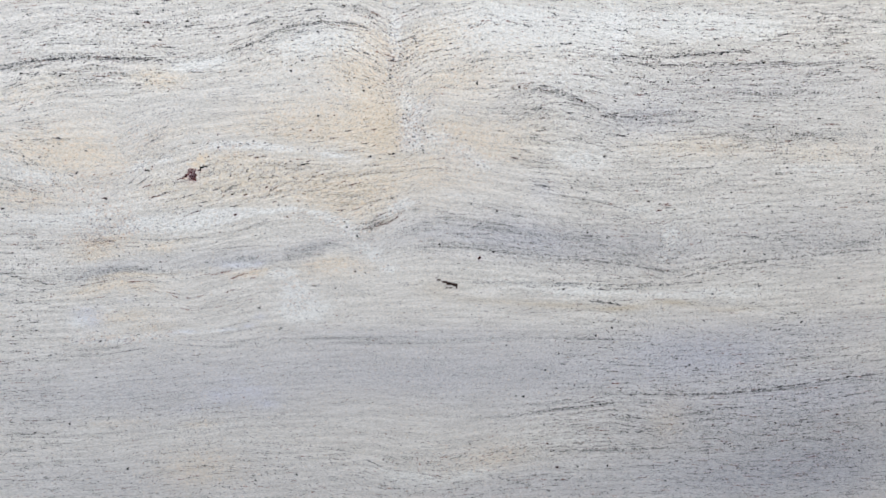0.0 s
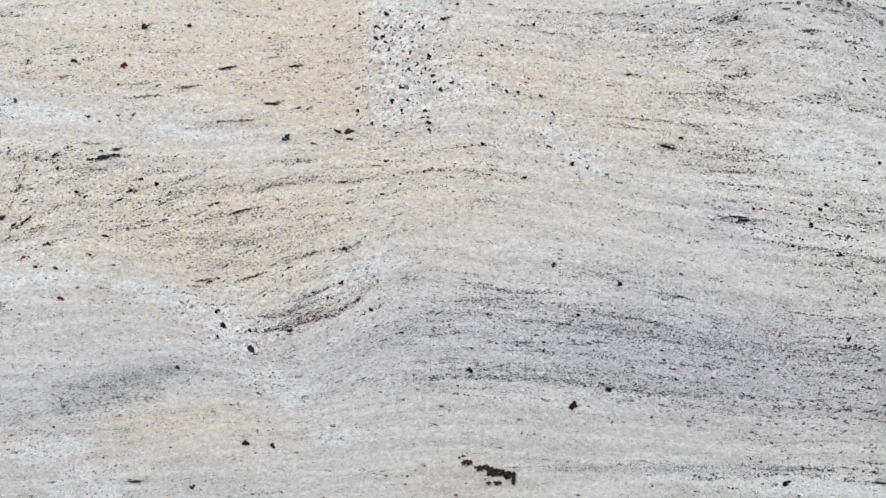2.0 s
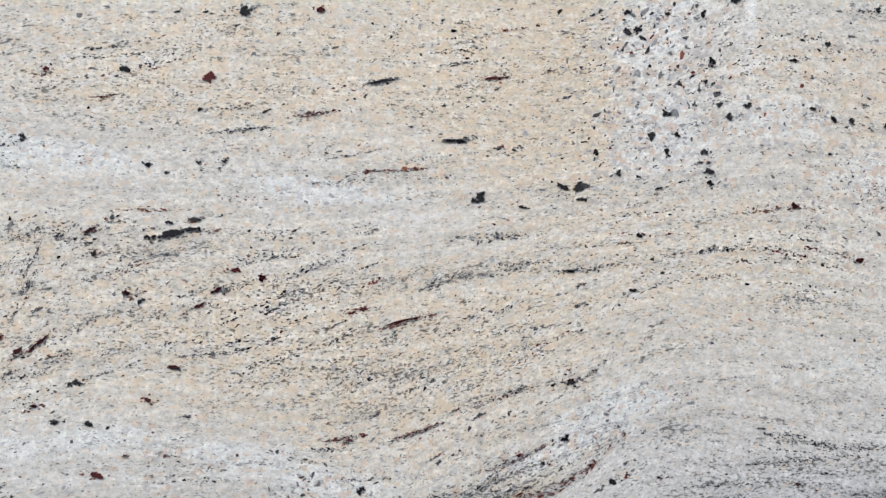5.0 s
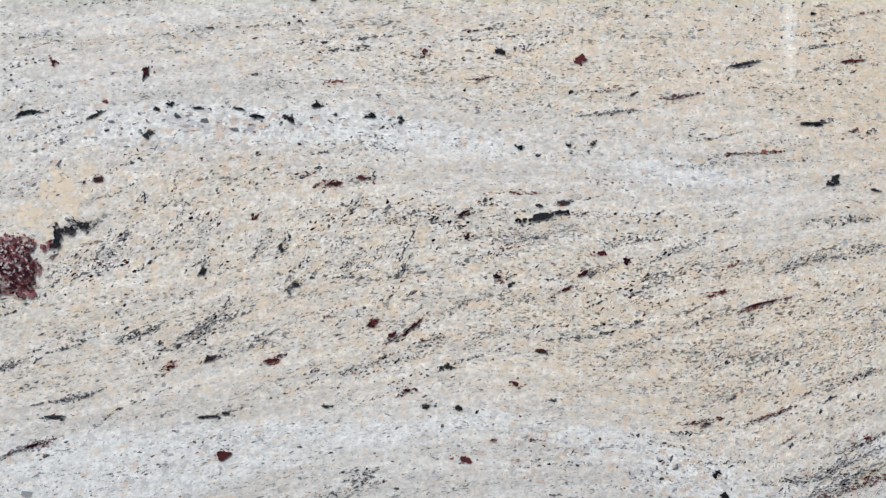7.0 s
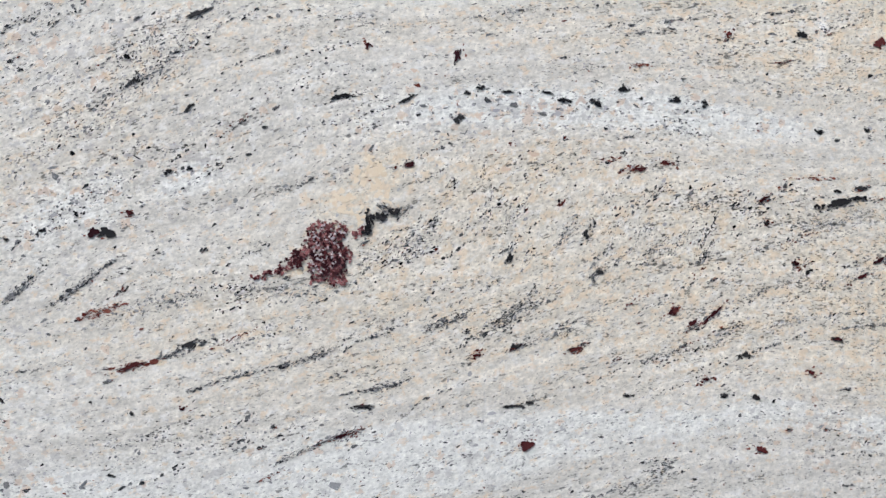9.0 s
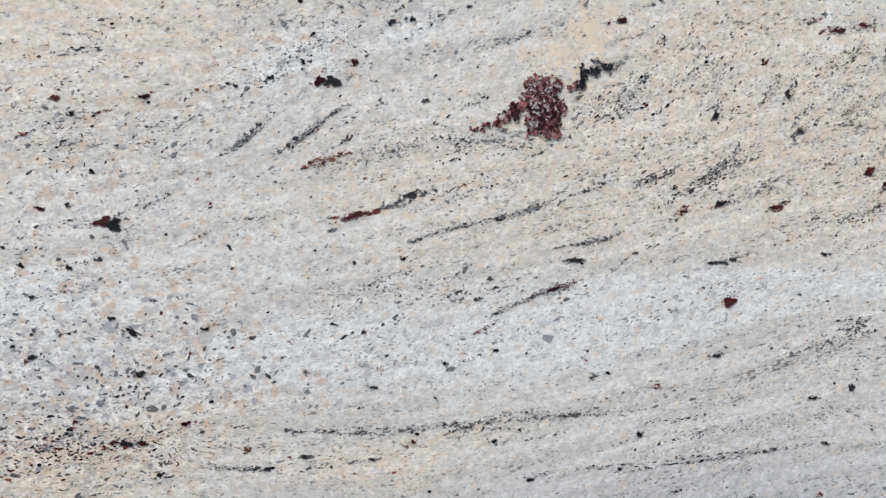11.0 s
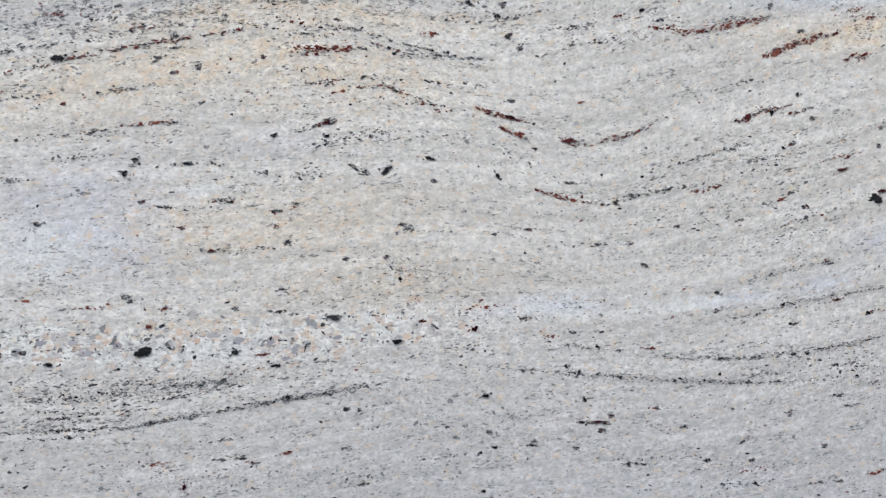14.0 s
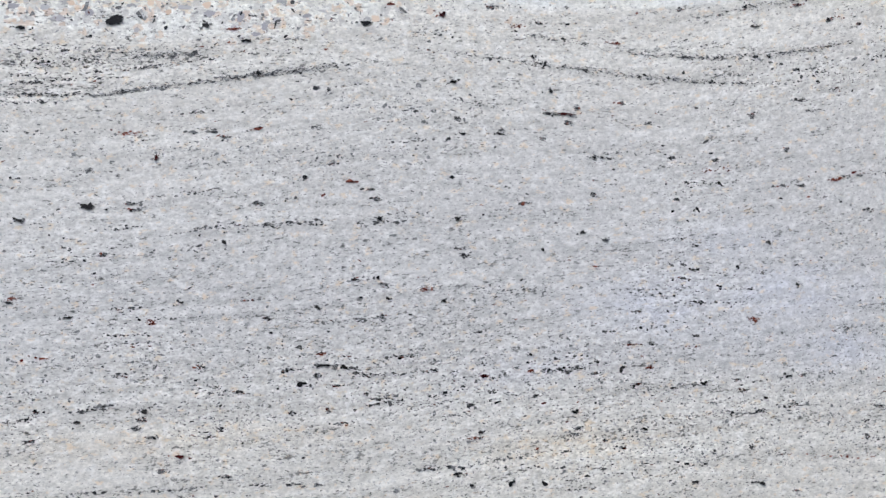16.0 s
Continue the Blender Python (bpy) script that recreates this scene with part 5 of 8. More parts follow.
wisp(0.0052, 1.20, (0.360, 0.390), (0.547, 0.389), (0.758, 0.386))
wisp(0.0069, 1.00, (0.753, 0.496), (0.966, 0.513))
wisp(0.0069, 1.00, (0.362, 1.643), (0.538, 1.631), (0.717, 1.642), (0.917, 1.654))
wisp(0.0052, 1.20, (0.556, 1.621), (0.628, 1.606), (0.901, 1.612), (1.182, 1.629), (1.407, 1.648))
wisp(0.0086, 0.80, (0.776, 1.546), (1.000, 1.525), (1.245, 1.547))
wisp(0.0069, 1.10, (1.065, 1.395), (1.179, 1.414), (1.334, 1.411))
wisp(0.0086, 0.80, (0.488, 1.031), (0.617, 1.003), (0.731, 0.953))
wisp(0.0052, 1.40, (0.009, 0.948), (0.202, 0.945), (0.491, 0.936))
wisp(0.0052, 1.30, (0.474, 0.884), (0.586, 0.865))
wisp(0.0035, 1.60, (-0.410, 0.770), (-0.146, 0.761), (-0.000, 0.757))
wisp(0.0035, 1.20, (-0.485, 0.779), (-0.249, 0.782), (-0.000, 0.779))
wisp(0.0052, 1.20, (-0.984, 0.476), (-0.887, 0.490))
wisp(0.0052, 1.00, (-1.300, 0.463), (-1.206, 0.468))
wisp(0.0587, 0.30, (-1.291, 0.599), (-0.980, 0.571), (-0.624, 0.541), (0.001, 0.555))
wisp(0.0449, 0.30, (-0.620, 0.681), (-0.250, 0.689), (0.029, 0.681), (0.575, 0.648))
wisp(0.0864, 0.30, (0.777, 0.395), (1.071, 0.403), (1.511, 0.465))
wisp(0.0691, 0.30, (0.881, 0.274), (1.181, 0.270), (1.526, 0.284))
wisp(0.0345, 0.35, (0.395, 0.449), (0.678, 0.457), (0.969, 0.465))

train('mica', 0.0011, 1.2, (-0.620, 1.291), (-0.614, 1.300))
train('mica', 0.0014, 0.8, (-0.643, 1.311), (-0.639, 1.322))
train('mica', 0.0016, 0.6, (-0.663, 1.307), (-0.655, 1.315))
train('mica', 0.0016, 2.2, (-0.702, 1.299), (-0.692, 1.293), (-0.682, 1.297))
train('mica', 0.0014, 0.8, (-0.676, 1.284), (-0.665, 1.292))
train('mica', 0.0028, 0.7, (-0.539, 1.304), (-0.525, 1.314))
train('mica', 0.0014, 1.8, (-0.514, 1.297), (-0.504, 1.300), (-0.494, 1.305))
train('mica', 0.0018, 1.4, (-0.489, 1.298), (-0.477, 1.303))
train('mica', 0.0016, 1.0, (-0.578, 1.279), (-0.574, 1.292))
train('garnet', 0.0012, 1.3, (-0.558, 1.319), (-0.550, 1.321), (-0.541, 1.323))
train('garnet', 0.0011, 1.0, (-0.532, 1.324), (-0.524, 1.327))
train('garnet', 0.0009, 0.8, (-0.572, 1.325), (-0.557, 1.327))
train('mica', 0.0005, 0.8, (-0.609, 1.316), (-0.600, 1.320), (-0.591, 1.325))
train('mica', 0.0007, 0.8, (-0.557, 1.400), (-0.546, 1.403))
train('mica', 0.0009, 1.0, (-0.577, 1.373), (-0.569, 1.369))
train('brown', 0.0007, 1.0, (-0.463, 1.386), (-0.449, 1.388))
train('brown', 0.0011, 0.9, (-0.437, 1.405), (-0.417, 1.409))
train('mica', 0.0007, 1.1, (-0.399, 1.380), (-0.381, 1.381), (-0.363, 1.384))
train('mica', 0.0011, 1.0, (-0.398, 1.365), (-0.380, 1.367), (-0.366, 1.369), (-0.349, 1.370))
train('brown', 0.0011, 1.0, (-0.342, 1.377), (-0.321, 1.380))
train('mica', 0.0009, 1.8, (-0.296, 1.399), (-0.286, 1.400), (-0.273, 1.404))
train('mica', 0.0012, 0.9, (-0.222, 1.404), (-0.196, 1.408))
train('mica', 0.0011, 1.0, (-0.241, 1.362), (-0.220, 1.367))
train('brown', 0.0007, 2.0, (-0.304, 1.342), (-0.290, 1.343), (-0.275, 1.344), (-0.251, 1.346))
train('mica', 0.0005, 0.8, (-0.328, 1.349), (-0.305, 1.353), (-0.281, 1.358))
train('mica', 0.0009, 0.9, (-0.329, 1.334), (-0.309, 1.336), (-0.288, 1.338))
train('garnet', 0.0011, 0.9, (-0.436, 1.317), (-0.420, 1.317))
train('brown', 0.0014, 1.0, (-0.460, 1.308), (-0.448, 1.314))
train('brown', 0.0014, 1.2, (-0.471, 1.300), (-0.460, 1.306))
train('brown', 0.0011, 1.0, (-0.409, 1.310), (-0.396, 1.312))
train('brown', 0.0011, 0.8, (-0.396, 1.303), (-0.385, 1.306))
smear(0.0043, 0.9, (-0.448, 1.285), (-0.427, 1.289), (-0.392, 1.296))
train('mica', 0.0009, 0.8, (-0.330, 1.417), (-0.313, 1.424))
train('mica', 0.0012, 0.6, (-0.285, 1.427), (-0.269, 1.440))
train('mica', 0.0011, 0.7, (-0.235, 1.427), (-0.213, 1.434))
train('mica', 0.0005, 1.2, (-0.247, 1.412), (-0.216, 1.417))
train('mica', 0.0011, 0.8, (-0.244, 1.300), (-0.218, 1.302), (-0.190, 1.303))
train('mica', 0.0012, 0.9, (-0.381, 1.284), (-0.361, 1.286), (-0.336, 1.288))
smear(0.0060, 0.9, (-0.717, 1.259), (-0.698, 1.268), (-0.674, 1.282))
train('mica', 0.0016, 1.3, (-0.627, 1.264), (-0.625, 1.269), (-0.622, 1.276))
train('mica', 0.0014, 1.4, (-0.644, 1.226), (-0.629, 1.231), (-0.618, 1.240), (-0.611, 1.245), (-0.607, 1.255))
train('mica', 0.0012, 1.0, (-0.599, 1.219), (-0.591, 1.223), (-0.583, 1.229))
train('mica', 0.0011, 1.0, (-0.666, 1.226), (-0.656, 1.232), (-0.646, 1.239))
train('mica', 0.0007, 0.8, (-0.674, 1.226), (-0.667, 1.231))
train('mica', 0.0011, 0.7, (-0.722, 1.220), (-0.712, 1.224))
train('mica', 0.0011, 0.9, (-0.740, 1.214), (-0.726, 1.215))
train('brown', 0.0014, 1.2, (-0.625, 1.212), (-0.617, 1.217))
train('garnet', 0.0009, 0.8, (-0.650, 1.209), (-0.639, 1.214))
train('garnet', 0.0011, 1.1, (-0.590, 1.210), (-0.583, 1.212), (-0.576, 1.216))
train('mica', 0.0011, 1.4, (-0.544, 1.202), (-0.533, 1.207), (-0.517, 1.212))
train('mica', 0.0011, 1.2, (-0.514, 1.211), (-0.503, 1.213), (-0.492, 1.217))
train('brown', 0.0014, 1.1, (-0.516, 1.223), (-0.506, 1.226), (-0.493, 1.237))
train('mica', 0.0016, 1.1, (-0.496, 1.222), (-0.476, 1.227))
train('mica', 0.0011, 0.9, (-0.565, 1.260), (-0.555, 1.268))
train('mica', 0.0009, 1.0, (-0.572, 1.257), (-0.566, 1.261))
train('mica', 0.0016, 1.5, (-0.510, 1.263), (-0.503, 1.269), (-0.497, 1.279))
train('mica', 0.0025, 0.7, (-0.546, 1.262), (-0.531, 1.273))
train('garnet', 0.0014, 0.8, (-0.529, 1.231), (-0.518, 1.239))
train('mica', 0.0011, 1.1, (-0.704, 1.192), (-0.693, 1.193), (-0.682, 1.197))
train('brown', 0.0014, 1.2, (-0.727, 1.161), (-0.712, 1.165))
train('mica', 0.0011, 1.0, (-0.544, 1.142), (-0.524, 1.145))
train('mica', 0.0011, 0.9, (-0.541, 1.137), (-0.520, 1.139))
train('brown', 0.0014, 0.8, (-0.509, 1.189), (-0.493, 1.194))
smear(0.0018, 0.6, (-0.605, 1.245), (-0.592, 1.252))
smear(0.0018, 0.7, (-0.578, 1.232), (-0.563, 1.243))
smear(0.0018, 0.6, (-0.558, 1.235), (-0.544, 1.245))
smear(0.0018, 0.7, (-0.596, 1.225), (-0.582, 1.232))
smear(0.0021, 0.6, (-0.617, 1.261), (-0.607, 1.271))
smear(0.0021, 0.6, (-0.644, 1.247), (-0.627, 1.257))
train('mica', 0.0011, 0.9, (-0.475, 1.270), (-0.461, 1.275))
smear(0.0014, 0.9, (-0.460, 1.274), (-0.428, 1.280))
train('brown', 0.0012, 1.0, (-0.446, 1.261), (-0.429, 1.266))
train('mica', 0.0016, 1.3, (-0.390, 1.264), (-0.379, 1.268), (-0.366, 1.272))
smear(0.0035, 1.1, (-0.362, 1.248), (-0.345, 1.256), (-0.324, 1.263))
train('mica', 0.0014, 0.9, (-0.365, 1.255), (-0.336, 1.268))
train('mica', 0.0012, 0.8, (-0.327, 1.266), (-0.305, 1.273))
smear(0.0021, 0.6, (-0.365, 1.243), (-0.351, 1.249))
smear(0.0016, 0.9, (-0.467, 1.222), (-0.439, 1.229))
smear(0.0011, 0.8, (-0.459, 1.228), (-0.430, 1.230), (-0.399, 1.234))
train('mica', 0.0009, 1.2, (-0.402, 1.224), (-0.378, 1.226), (-0.354, 1.232))
train('mica', 0.0005, 1.0, (-0.417, 1.223), (-0.395, 1.225))
train('mica', 0.0007, 0.8, (-0.387, 1.230), (-0.358, 1.235))
train('brown', 0.0011, 1.4, (-0.312, 1.250), (-0.288, 1.255))
train('brown', 0.0011, 1.5, (-0.285, 1.240), (-0.272, 1.244), (-0.247, 1.251))
train('mica', 0.0011, 0.8, (-0.292, 1.229), (-0.274, 1.237))
train('mica', 0.0021, 1.0, (-0.260, 1.267), (-0.237, 1.274))
train('mica', 0.0016, 0.9, (-0.240, 1.273), (-0.214, 1.278), (-0.184, 1.283))
train('mica', 0.0007, 1.0, (-0.319, 1.219), (-0.302, 1.222))
smear(0.0046, 0.8, (-0.327, 1.199), (-0.302, 1.208), (-0.273, 1.217))
smear(0.0028, 0.8, (-0.280, 1.202), (-0.246, 1.213))
smear(0.0039, 0.8, (-0.249, 1.212), (-0.216, 1.220), (-0.178, 1.227))
train('mica', 0.0012, 0.8, (-0.228, 1.187), (-0.207, 1.194), (-0.181, 1.204))
smear(0.0025, 0.7, (-0.249, 1.199), (-0.205, 1.209))
train('garnet', 0.0009, 1.5, (-0.320, 1.167), (-0.305, 1.169), (-0.288, 1.172))
train('brown', 0.0009, 1.4, (-0.275, 1.168), (-0.258, 1.172), (-0.241, 1.180))
train('mica', 0.0007, 0.8, (-0.287, 1.164), (-0.265, 1.169))
train('mica', 0.0011, 0.7, (-0.345, 1.160), (-0.303, 1.162))
train('mica', 0.0011, 1.0, (-0.207, 1.149), (-0.179, 1.158))
train('mica', 0.0025, 1.5, (-0.247, 1.124), (-0.225, 1.130), (-0.201, 1.140), (-0.175, 1.150))
train('mica', 0.0035, 1.2, (-0.229, 1.121), (-0.205, 1.125), (-0.183, 1.133))
train('mica', 0.0011, 0.9, (-0.255, 1.128), (-0.235, 1.135))
train('mica', 0.0007, 0.9, (-0.437, 1.143), (-0.407, 1.143), (-0.375, 1.143))
train('mica', 0.0009, 0.7, (-0.317, 1.140), (-0.267, 1.142))
smear(0.0025, 0.8, (-0.529, 1.347), (-0.509, 1.343))
smear(0.0025, 0.6, (-0.649, 1.408), (-0.610, 1.413))
smear(0.0025, 0.5, (-0.737, 1.405), (-0.681, 1.402))
smear(0.0028, 0.6, (-0.403, 1.427), (-0.367, 1.432))
smear(0.0021, 0.6, (-0.467, 1.369), (-0.402, 1.372))
smear(0.0025, 0.6, (-0.359, 1.393), (-0.318, 1.398))
train('mica', 0.0010, 0.8, (-0.223, 1.298), (-0.199, 1.303), (-0.170, 1.304))
smear(0.0026, 0.8, (-0.265, 1.273), (-0.241, 1.275), (-0.216, 1.280))
train('mica', 0.0010, 1.2, (-0.216, 1.282), (-0.192, 1.284), (-0.160, 1.286))
train('mica', 0.0010, 1.3, (-0.173, 1.278), (-0.147, 1.280), (-0.120, 1.286))
train('mica', 0.0010, 1.0, (-0.122, 1.264), (-0.102, 1.269), (-0.077, 1.275))
train('mica', 0.0008, 1.0, (0.106, 1.358), (0.161, 1.358), (0.204, 1.355), (0.237, 1.352), (0.268, 1.339))
train('mica', 0.0010, 0.9, (0.181, 1.386), (0.230, 1.387), (0.268, 1.387), (0.301, 1.390))
train('mica', 0.0013, 1.1, (0.250, 1.383), (0.280, 1.382), (0.308, 1.378), (0.333, 1.370))
train('mica', 0.0013, 1.1, (0.235, 1.355), (0.251, 1.349), (0.271, 1.335))
train('brown', 0.0010, 1.4, (0.201, 1.328), (0.217, 1.327), (0.236, 1.323))
train('mica', 0.0013, 1.0, (0.275, 1.327), (0.300, 1.325), (0.336, 1.320))
train('mica', 0.0008, 1.0, (0.259, 1.314), (0.295, 1.313), (0.337, 1.310))
train('mica', 0.0010, 1.3, (0.259, 1.299), (0.290, 1.297), (0.327, 1.297))
train('mica', 0.0008, 1.0, (0.255, 1.284), (0.291, 1.283), (0.339, 1.280))
train('mica', 0.0013, 0.8, (0.133, 1.350), (0.156, 1.349), (0.186, 1.345))
train('brown', 0.0005, 1.0, (-0.054, 1.317), (-0.021, 1.321), (0.012, 1.324))
train('brown', 0.0010, 0.9, (0.008, 1.296), (0.031, 1.291), (0.055, 1.285))
train('mica', 0.0008, 0.8, (-0.079, 1.273), (-0.043, 1.277))
train('mica', 0.0008, 0.8, (-0.074, 1.291), (-0.034, 1.298))
smear(0.0026, 1.0, (-0.022, 1.258), (0.027, 1.264))
train('mica', 0.0008, 1.0, (0.151, 1.408), (0.188, 1.406))
train('mica', 0.0010, 1.6, (0.276, 1.408), (0.295, 1.409), (0.314, 1.412))
train('mica', 0.0013, 1.0, (0.259, 1.423), (0.296, 1.428))
train('brown', 0.0015, 1.0, (0.290, 1.444), (0.317, 1.449))
smear(0.0041, 1.1, (0.262, 1.469), (0.299, 1.480))
smear(0.0153, 0.3, (0.169, 1.431), (0.237, 1.454), (0.328, 1.485))
smear(0.0102, 0.3, (0.026, 1.466), (0.104, 1.457), (0.183, 1.477))
train('brown', 0.0010, 1.3, (-0.321, 1.166), (-0.297, 1.171))
train('mica', 0.0010, 1.0, (-0.277, 1.166), (-0.243, 1.178))
train('mica', 0.0008, 1.0, (-0.223, 1.191), (-0.191, 1.199), (-0.146, 1.207), (-0.120, 1.229))
train('mica', 0.0008, 0.8, (-0.221, 1.236), (-0.152, 1.244))
train('brown', 0.0010, 1.3, (-0.222, 1.142), (-0.191, 1.152), (-0.169, 1.164))
train('mica', 0.0010, 0.9, (-0.272, 1.125), (-0.231, 1.130), (-0.191, 1.131))
train('brown', 0.0020, 1.5, (-0.267, 1.110), (-0.231, 1.113), (-0.191, 1.124), (-0.161, 1.134), (-0.140, 1.148), (-0.119, 1.168))
smear(0.0026, 0.8, (-0.173, 1.082), (-0.125, 1.092), (-0.074, 1.099))
smear(0.0026, 0.7, (-0.151, 1.107), (-0.120, 1.117), (-0.074, 1.122))
smear(0.0082, 0.9, (-0.473, 1.047), (-0.392, 1.055), (-0.344, 1.068), (-0.315, 1.077))
train('mica', 0.0018, 1.4, (-0.009, 1.163), (0.014, 1.160), (0.038, 1.155), (0.096, 1.155))
train('mica', 0.0010, 1.0, (-0.046, 1.144), (0.014, 1.147), (0.043, 1.151))
train('mica', 0.0010, 0.9, (-0.076, 1.129), (-0.030, 1.135))
train('mica', 0.0010, 0.9, (-0.071, 1.121), (-0.027, 1.123))
train('mica', 0.0010, 0.8, (0.034, 1.124), (0.092, 1.120))
train('mica', 0.0010, 1.0, (0.114, 1.140), (0.144, 1.128), (0.199, 1.122), (0.241, 1.111))
smear(0.0041, 0.7, (0.138, 1.142), (0.176, 1.131), (0.216, 1.122))
train('mica', 0.0008, 0.9, (0.003, 1.096), (0.069, 1.097), (0.148, 1.092))
train('mica', 0.0008, 0.8, (-0.076, 1.105), (-0.014, 1.109))
train('mica', 0.0020, 0.9, (-0.078, 1.055), (-0.015, 1.057), (0.070, 1.054), (0.147, 1.045), (0.203, 1.035), (0.317, 1.028))
smear(0.0066, 0.7, (-0.078, 1.057), (0.038, 1.057), (0.147, 1.047), (0.317, 1.029))
train('mica', 0.0010, 1.0, (0.183, 1.174), (0.221, 1.173))
train('mica', 0.0013, 1.0, (0.195, 1.159), (0.225, 1.151), (0.251, 1.147))
train('mica', 0.0010, 0.8, (0.252, 1.127), (0.306, 1.122))
train('mica', 0.0013, 1.3, (0.268, 1.248), (0.293, 1.244), (0.344, 1.240))
train('mica', 0.0010, 1.0, (0.139, 1.183), (0.167, 1.164))
train('mica', 0.0008, 0.8, (0.098, 1.187), (0.142, 1.176), (0.196, 1.182))
train('mica', 0.0008, 0.8, (0.257, 1.084), (0.314, 1.074), (0.354, 1.071))
train('mica', 0.0008, 0.7, (0.202, 1.057), (0.259, 1.047), (0.316, 1.043))
smear(0.0077, 0.4, (0.171, 1.123), (0.256, 1.100), (0.353, 1.088))
smear(0.0077, 0.4, (0.037, 1.086), (0.146, 1.080), (0.258, 1.067))
smear(0.0088, 0.6, (-1.084, 0.958), (-1.043, 0.976), (-0.998, 0.990), (-0.952, 0.998), (-0.889, 0.997), (-0.828, 0.991))
smear(0.0044, 0.7, (-0.998, 0.986), (-0.952, 0.992), (-0.921, 0.997), (-0.882, 0.997), (-0.850, 0.994))
smear(0.0058, 0.5, (-0.828, 0.991), (-0.806, 0.990), (-0.789, 1.000), (-0.754, 1.007), (-0.701, 1.014), (-0.647, 1.018), (-0.591, 1.024), (-0.545, 1.025))
train('brown', 0.0008, 1.1, (-1.076, 0.942), (-1.055, 0.947), (-1.038, 0.952), (-1.014, 0.958), (-0.989, 0.963), (-0.952, 0.970), (-0.935, 0.973))
train('brown', 0.0010, 0.9, (-1.009, 0.969), (-0.982, 0.973))
train('mica', 0.0008, 1.0, (-0.922, 0.974), (-0.882, 0.973), (-0.856, 0.965), (-0.826, 0.960))
train('garnet', 0.0015, 1.5, (-0.928, 0.962), (-0.914, 0.960), (-0.902, 0.961), (-0.887, 0.962))
train('brown', 0.0010, 1.0, (-0.877, 0.966), (-0.858, 0.961))
train('brown', 0.0007, 0.9, (-0.913, 0.941), (-0.887, 0.943))
train('brown', 0.0007, 1.1, (-0.889, 0.938), (-0.869, 0.942), (-0.856, 0.936), (-0.828, 0.928))
train('garnet', 0.0007, 0.8, (-0.857, 0.934), (-0.826, 0.925))
train('garnet', 0.0005, 0.8, (-0.906, 0.933), (-0.887, 0.938))
train('garnet', 0.0007, 0.8, (-1.018, 0.915), (-1.002, 0.916), (-0.982, 0.918))
train('mica', 0.0008, 1.6, (-0.919, 0.913), (-0.907, 0.917), (-0.894, 0.921))
train('mica', 0.0008, 1.0, (-0.844, 0.960), (-0.826, 0.959), (-0.804, 0.958))
train('garnet', 0.0008, 1.3, (-0.814, 0.930), (-0.799, 0.925), (-0.783, 0.922))
train('brown', 0.0008, 1.2, (-0.800, 0.919), (-0.790, 0.915), (-0.780, 0.910))
train('brown', 0.0010, 1.6, (-0.762, 0.912), (-0.752, 0.910), (-0.741, 0.909))
train('garnet', 0.0007, 1.0, (-0.743, 0.909), (-0.718, 0.915), (-0.698, 0.926))
train('mica', 0.0008, 1.0, (-0.769, 0.977), (-0.754, 0.979), (-0.738, 0.983))
train('mica', 0.0007, 0.9, (-0.776, 0.961), (-0.754, 0.969), (-0.724, 0.973))
train('garnet', 0.0010, 1.0, (-0.706, 0.981), (-0.681, 0.980))
train('garnet', 0.0015, 1.7, (-0.684, 0.979), (-0.668, 0.981), (-0.650, 0.985), (-0.629, 0.990))
train('garnet', 0.0012, 1.3, (-0.636, 0.964), (-0.616, 0.972), (-0.601, 0.977), (-0.580, 0.984))
train('garnet', 0.0010, 1.2, (-0.578, 0.965), (-0.556, 0.971))
train('garnet', 0.0005, 0.9, (-0.572, 0.992), (-0.545, 0.994))
train('brown', 0.0012, 1.3, (-0.654, 0.922), (-0.634, 0.931), (-0.613, 0.936))
train('brown', 0.0010, 1.3, (-0.615, 0.929), (-0.603, 0.933), (-0.590, 0.938))
train('mica', 0.0007, 1.1, (-0.683, 0.899), (-0.652, 0.908), (-0.631, 0.914))
train('mica', 0.0008, 1.0, (-0.642, 0.899), (-0.624, 0.904))
train('garnet', 0.0005, 0.9, (-0.596, 0.899), (-0.558, 0.909))
train('mica', 0.0024, 0.5, (-0.944, 0.890), (-0.921, 0.887), (-0.901, 0.889))
train('mica', 0.0012, 1.2, (-0.889, 0.895), (-0.874, 0.889))
train('mica', 0.0012, 1.2, (-0.870, 0.889), (-0.861, 0.897))
train('brown', 0.0010, 1.0, (-0.970, 0.873), (-0.948, 0.872))
train('mica', 0.0008, 1.3, (-0.948, 0.754), (-0.928, 0.757), (-0.908, 0.760), (-0.882, 0.764), (-0.847, 0.768))
train('mica', 0.0008, 0.8, (-0.992, 0.766), (-0.952, 0.768))
train('garnet', 0.0008, 1.5, (-0.782, 0.883), (-0.767, 0.879), (-0.753, 0.875), (-0.726, 0.873))
train('mica', 0.0008, 1.1, (-0.728, 0.873), (-0.717, 0.877), (-0.696, 0.882), (-0.668, 0.886))
train('garnet', 0.0008, 1.0, (-0.679, 0.880), (-0.657, 0.885))
train('mica', 0.0017, 0.6, (-0.682, 0.857), (-0.655, 0.861))
train('mica', 0.0010, 1.2, (-0.711, 0.781), (-0.686, 0.777), (-0.642, 0.776), (-0.603, 0.778), (-0.572, 0.783), (-0.537, 0.790))
train('mica', 0.0010, 0.9, (-0.828, 0.776), (-0.787, 0.772), (-0.752, 0.769), (-0.679, 0.762), (-0.626, 0.760), (-0.587, 0.762), (-0.536, 0.764))
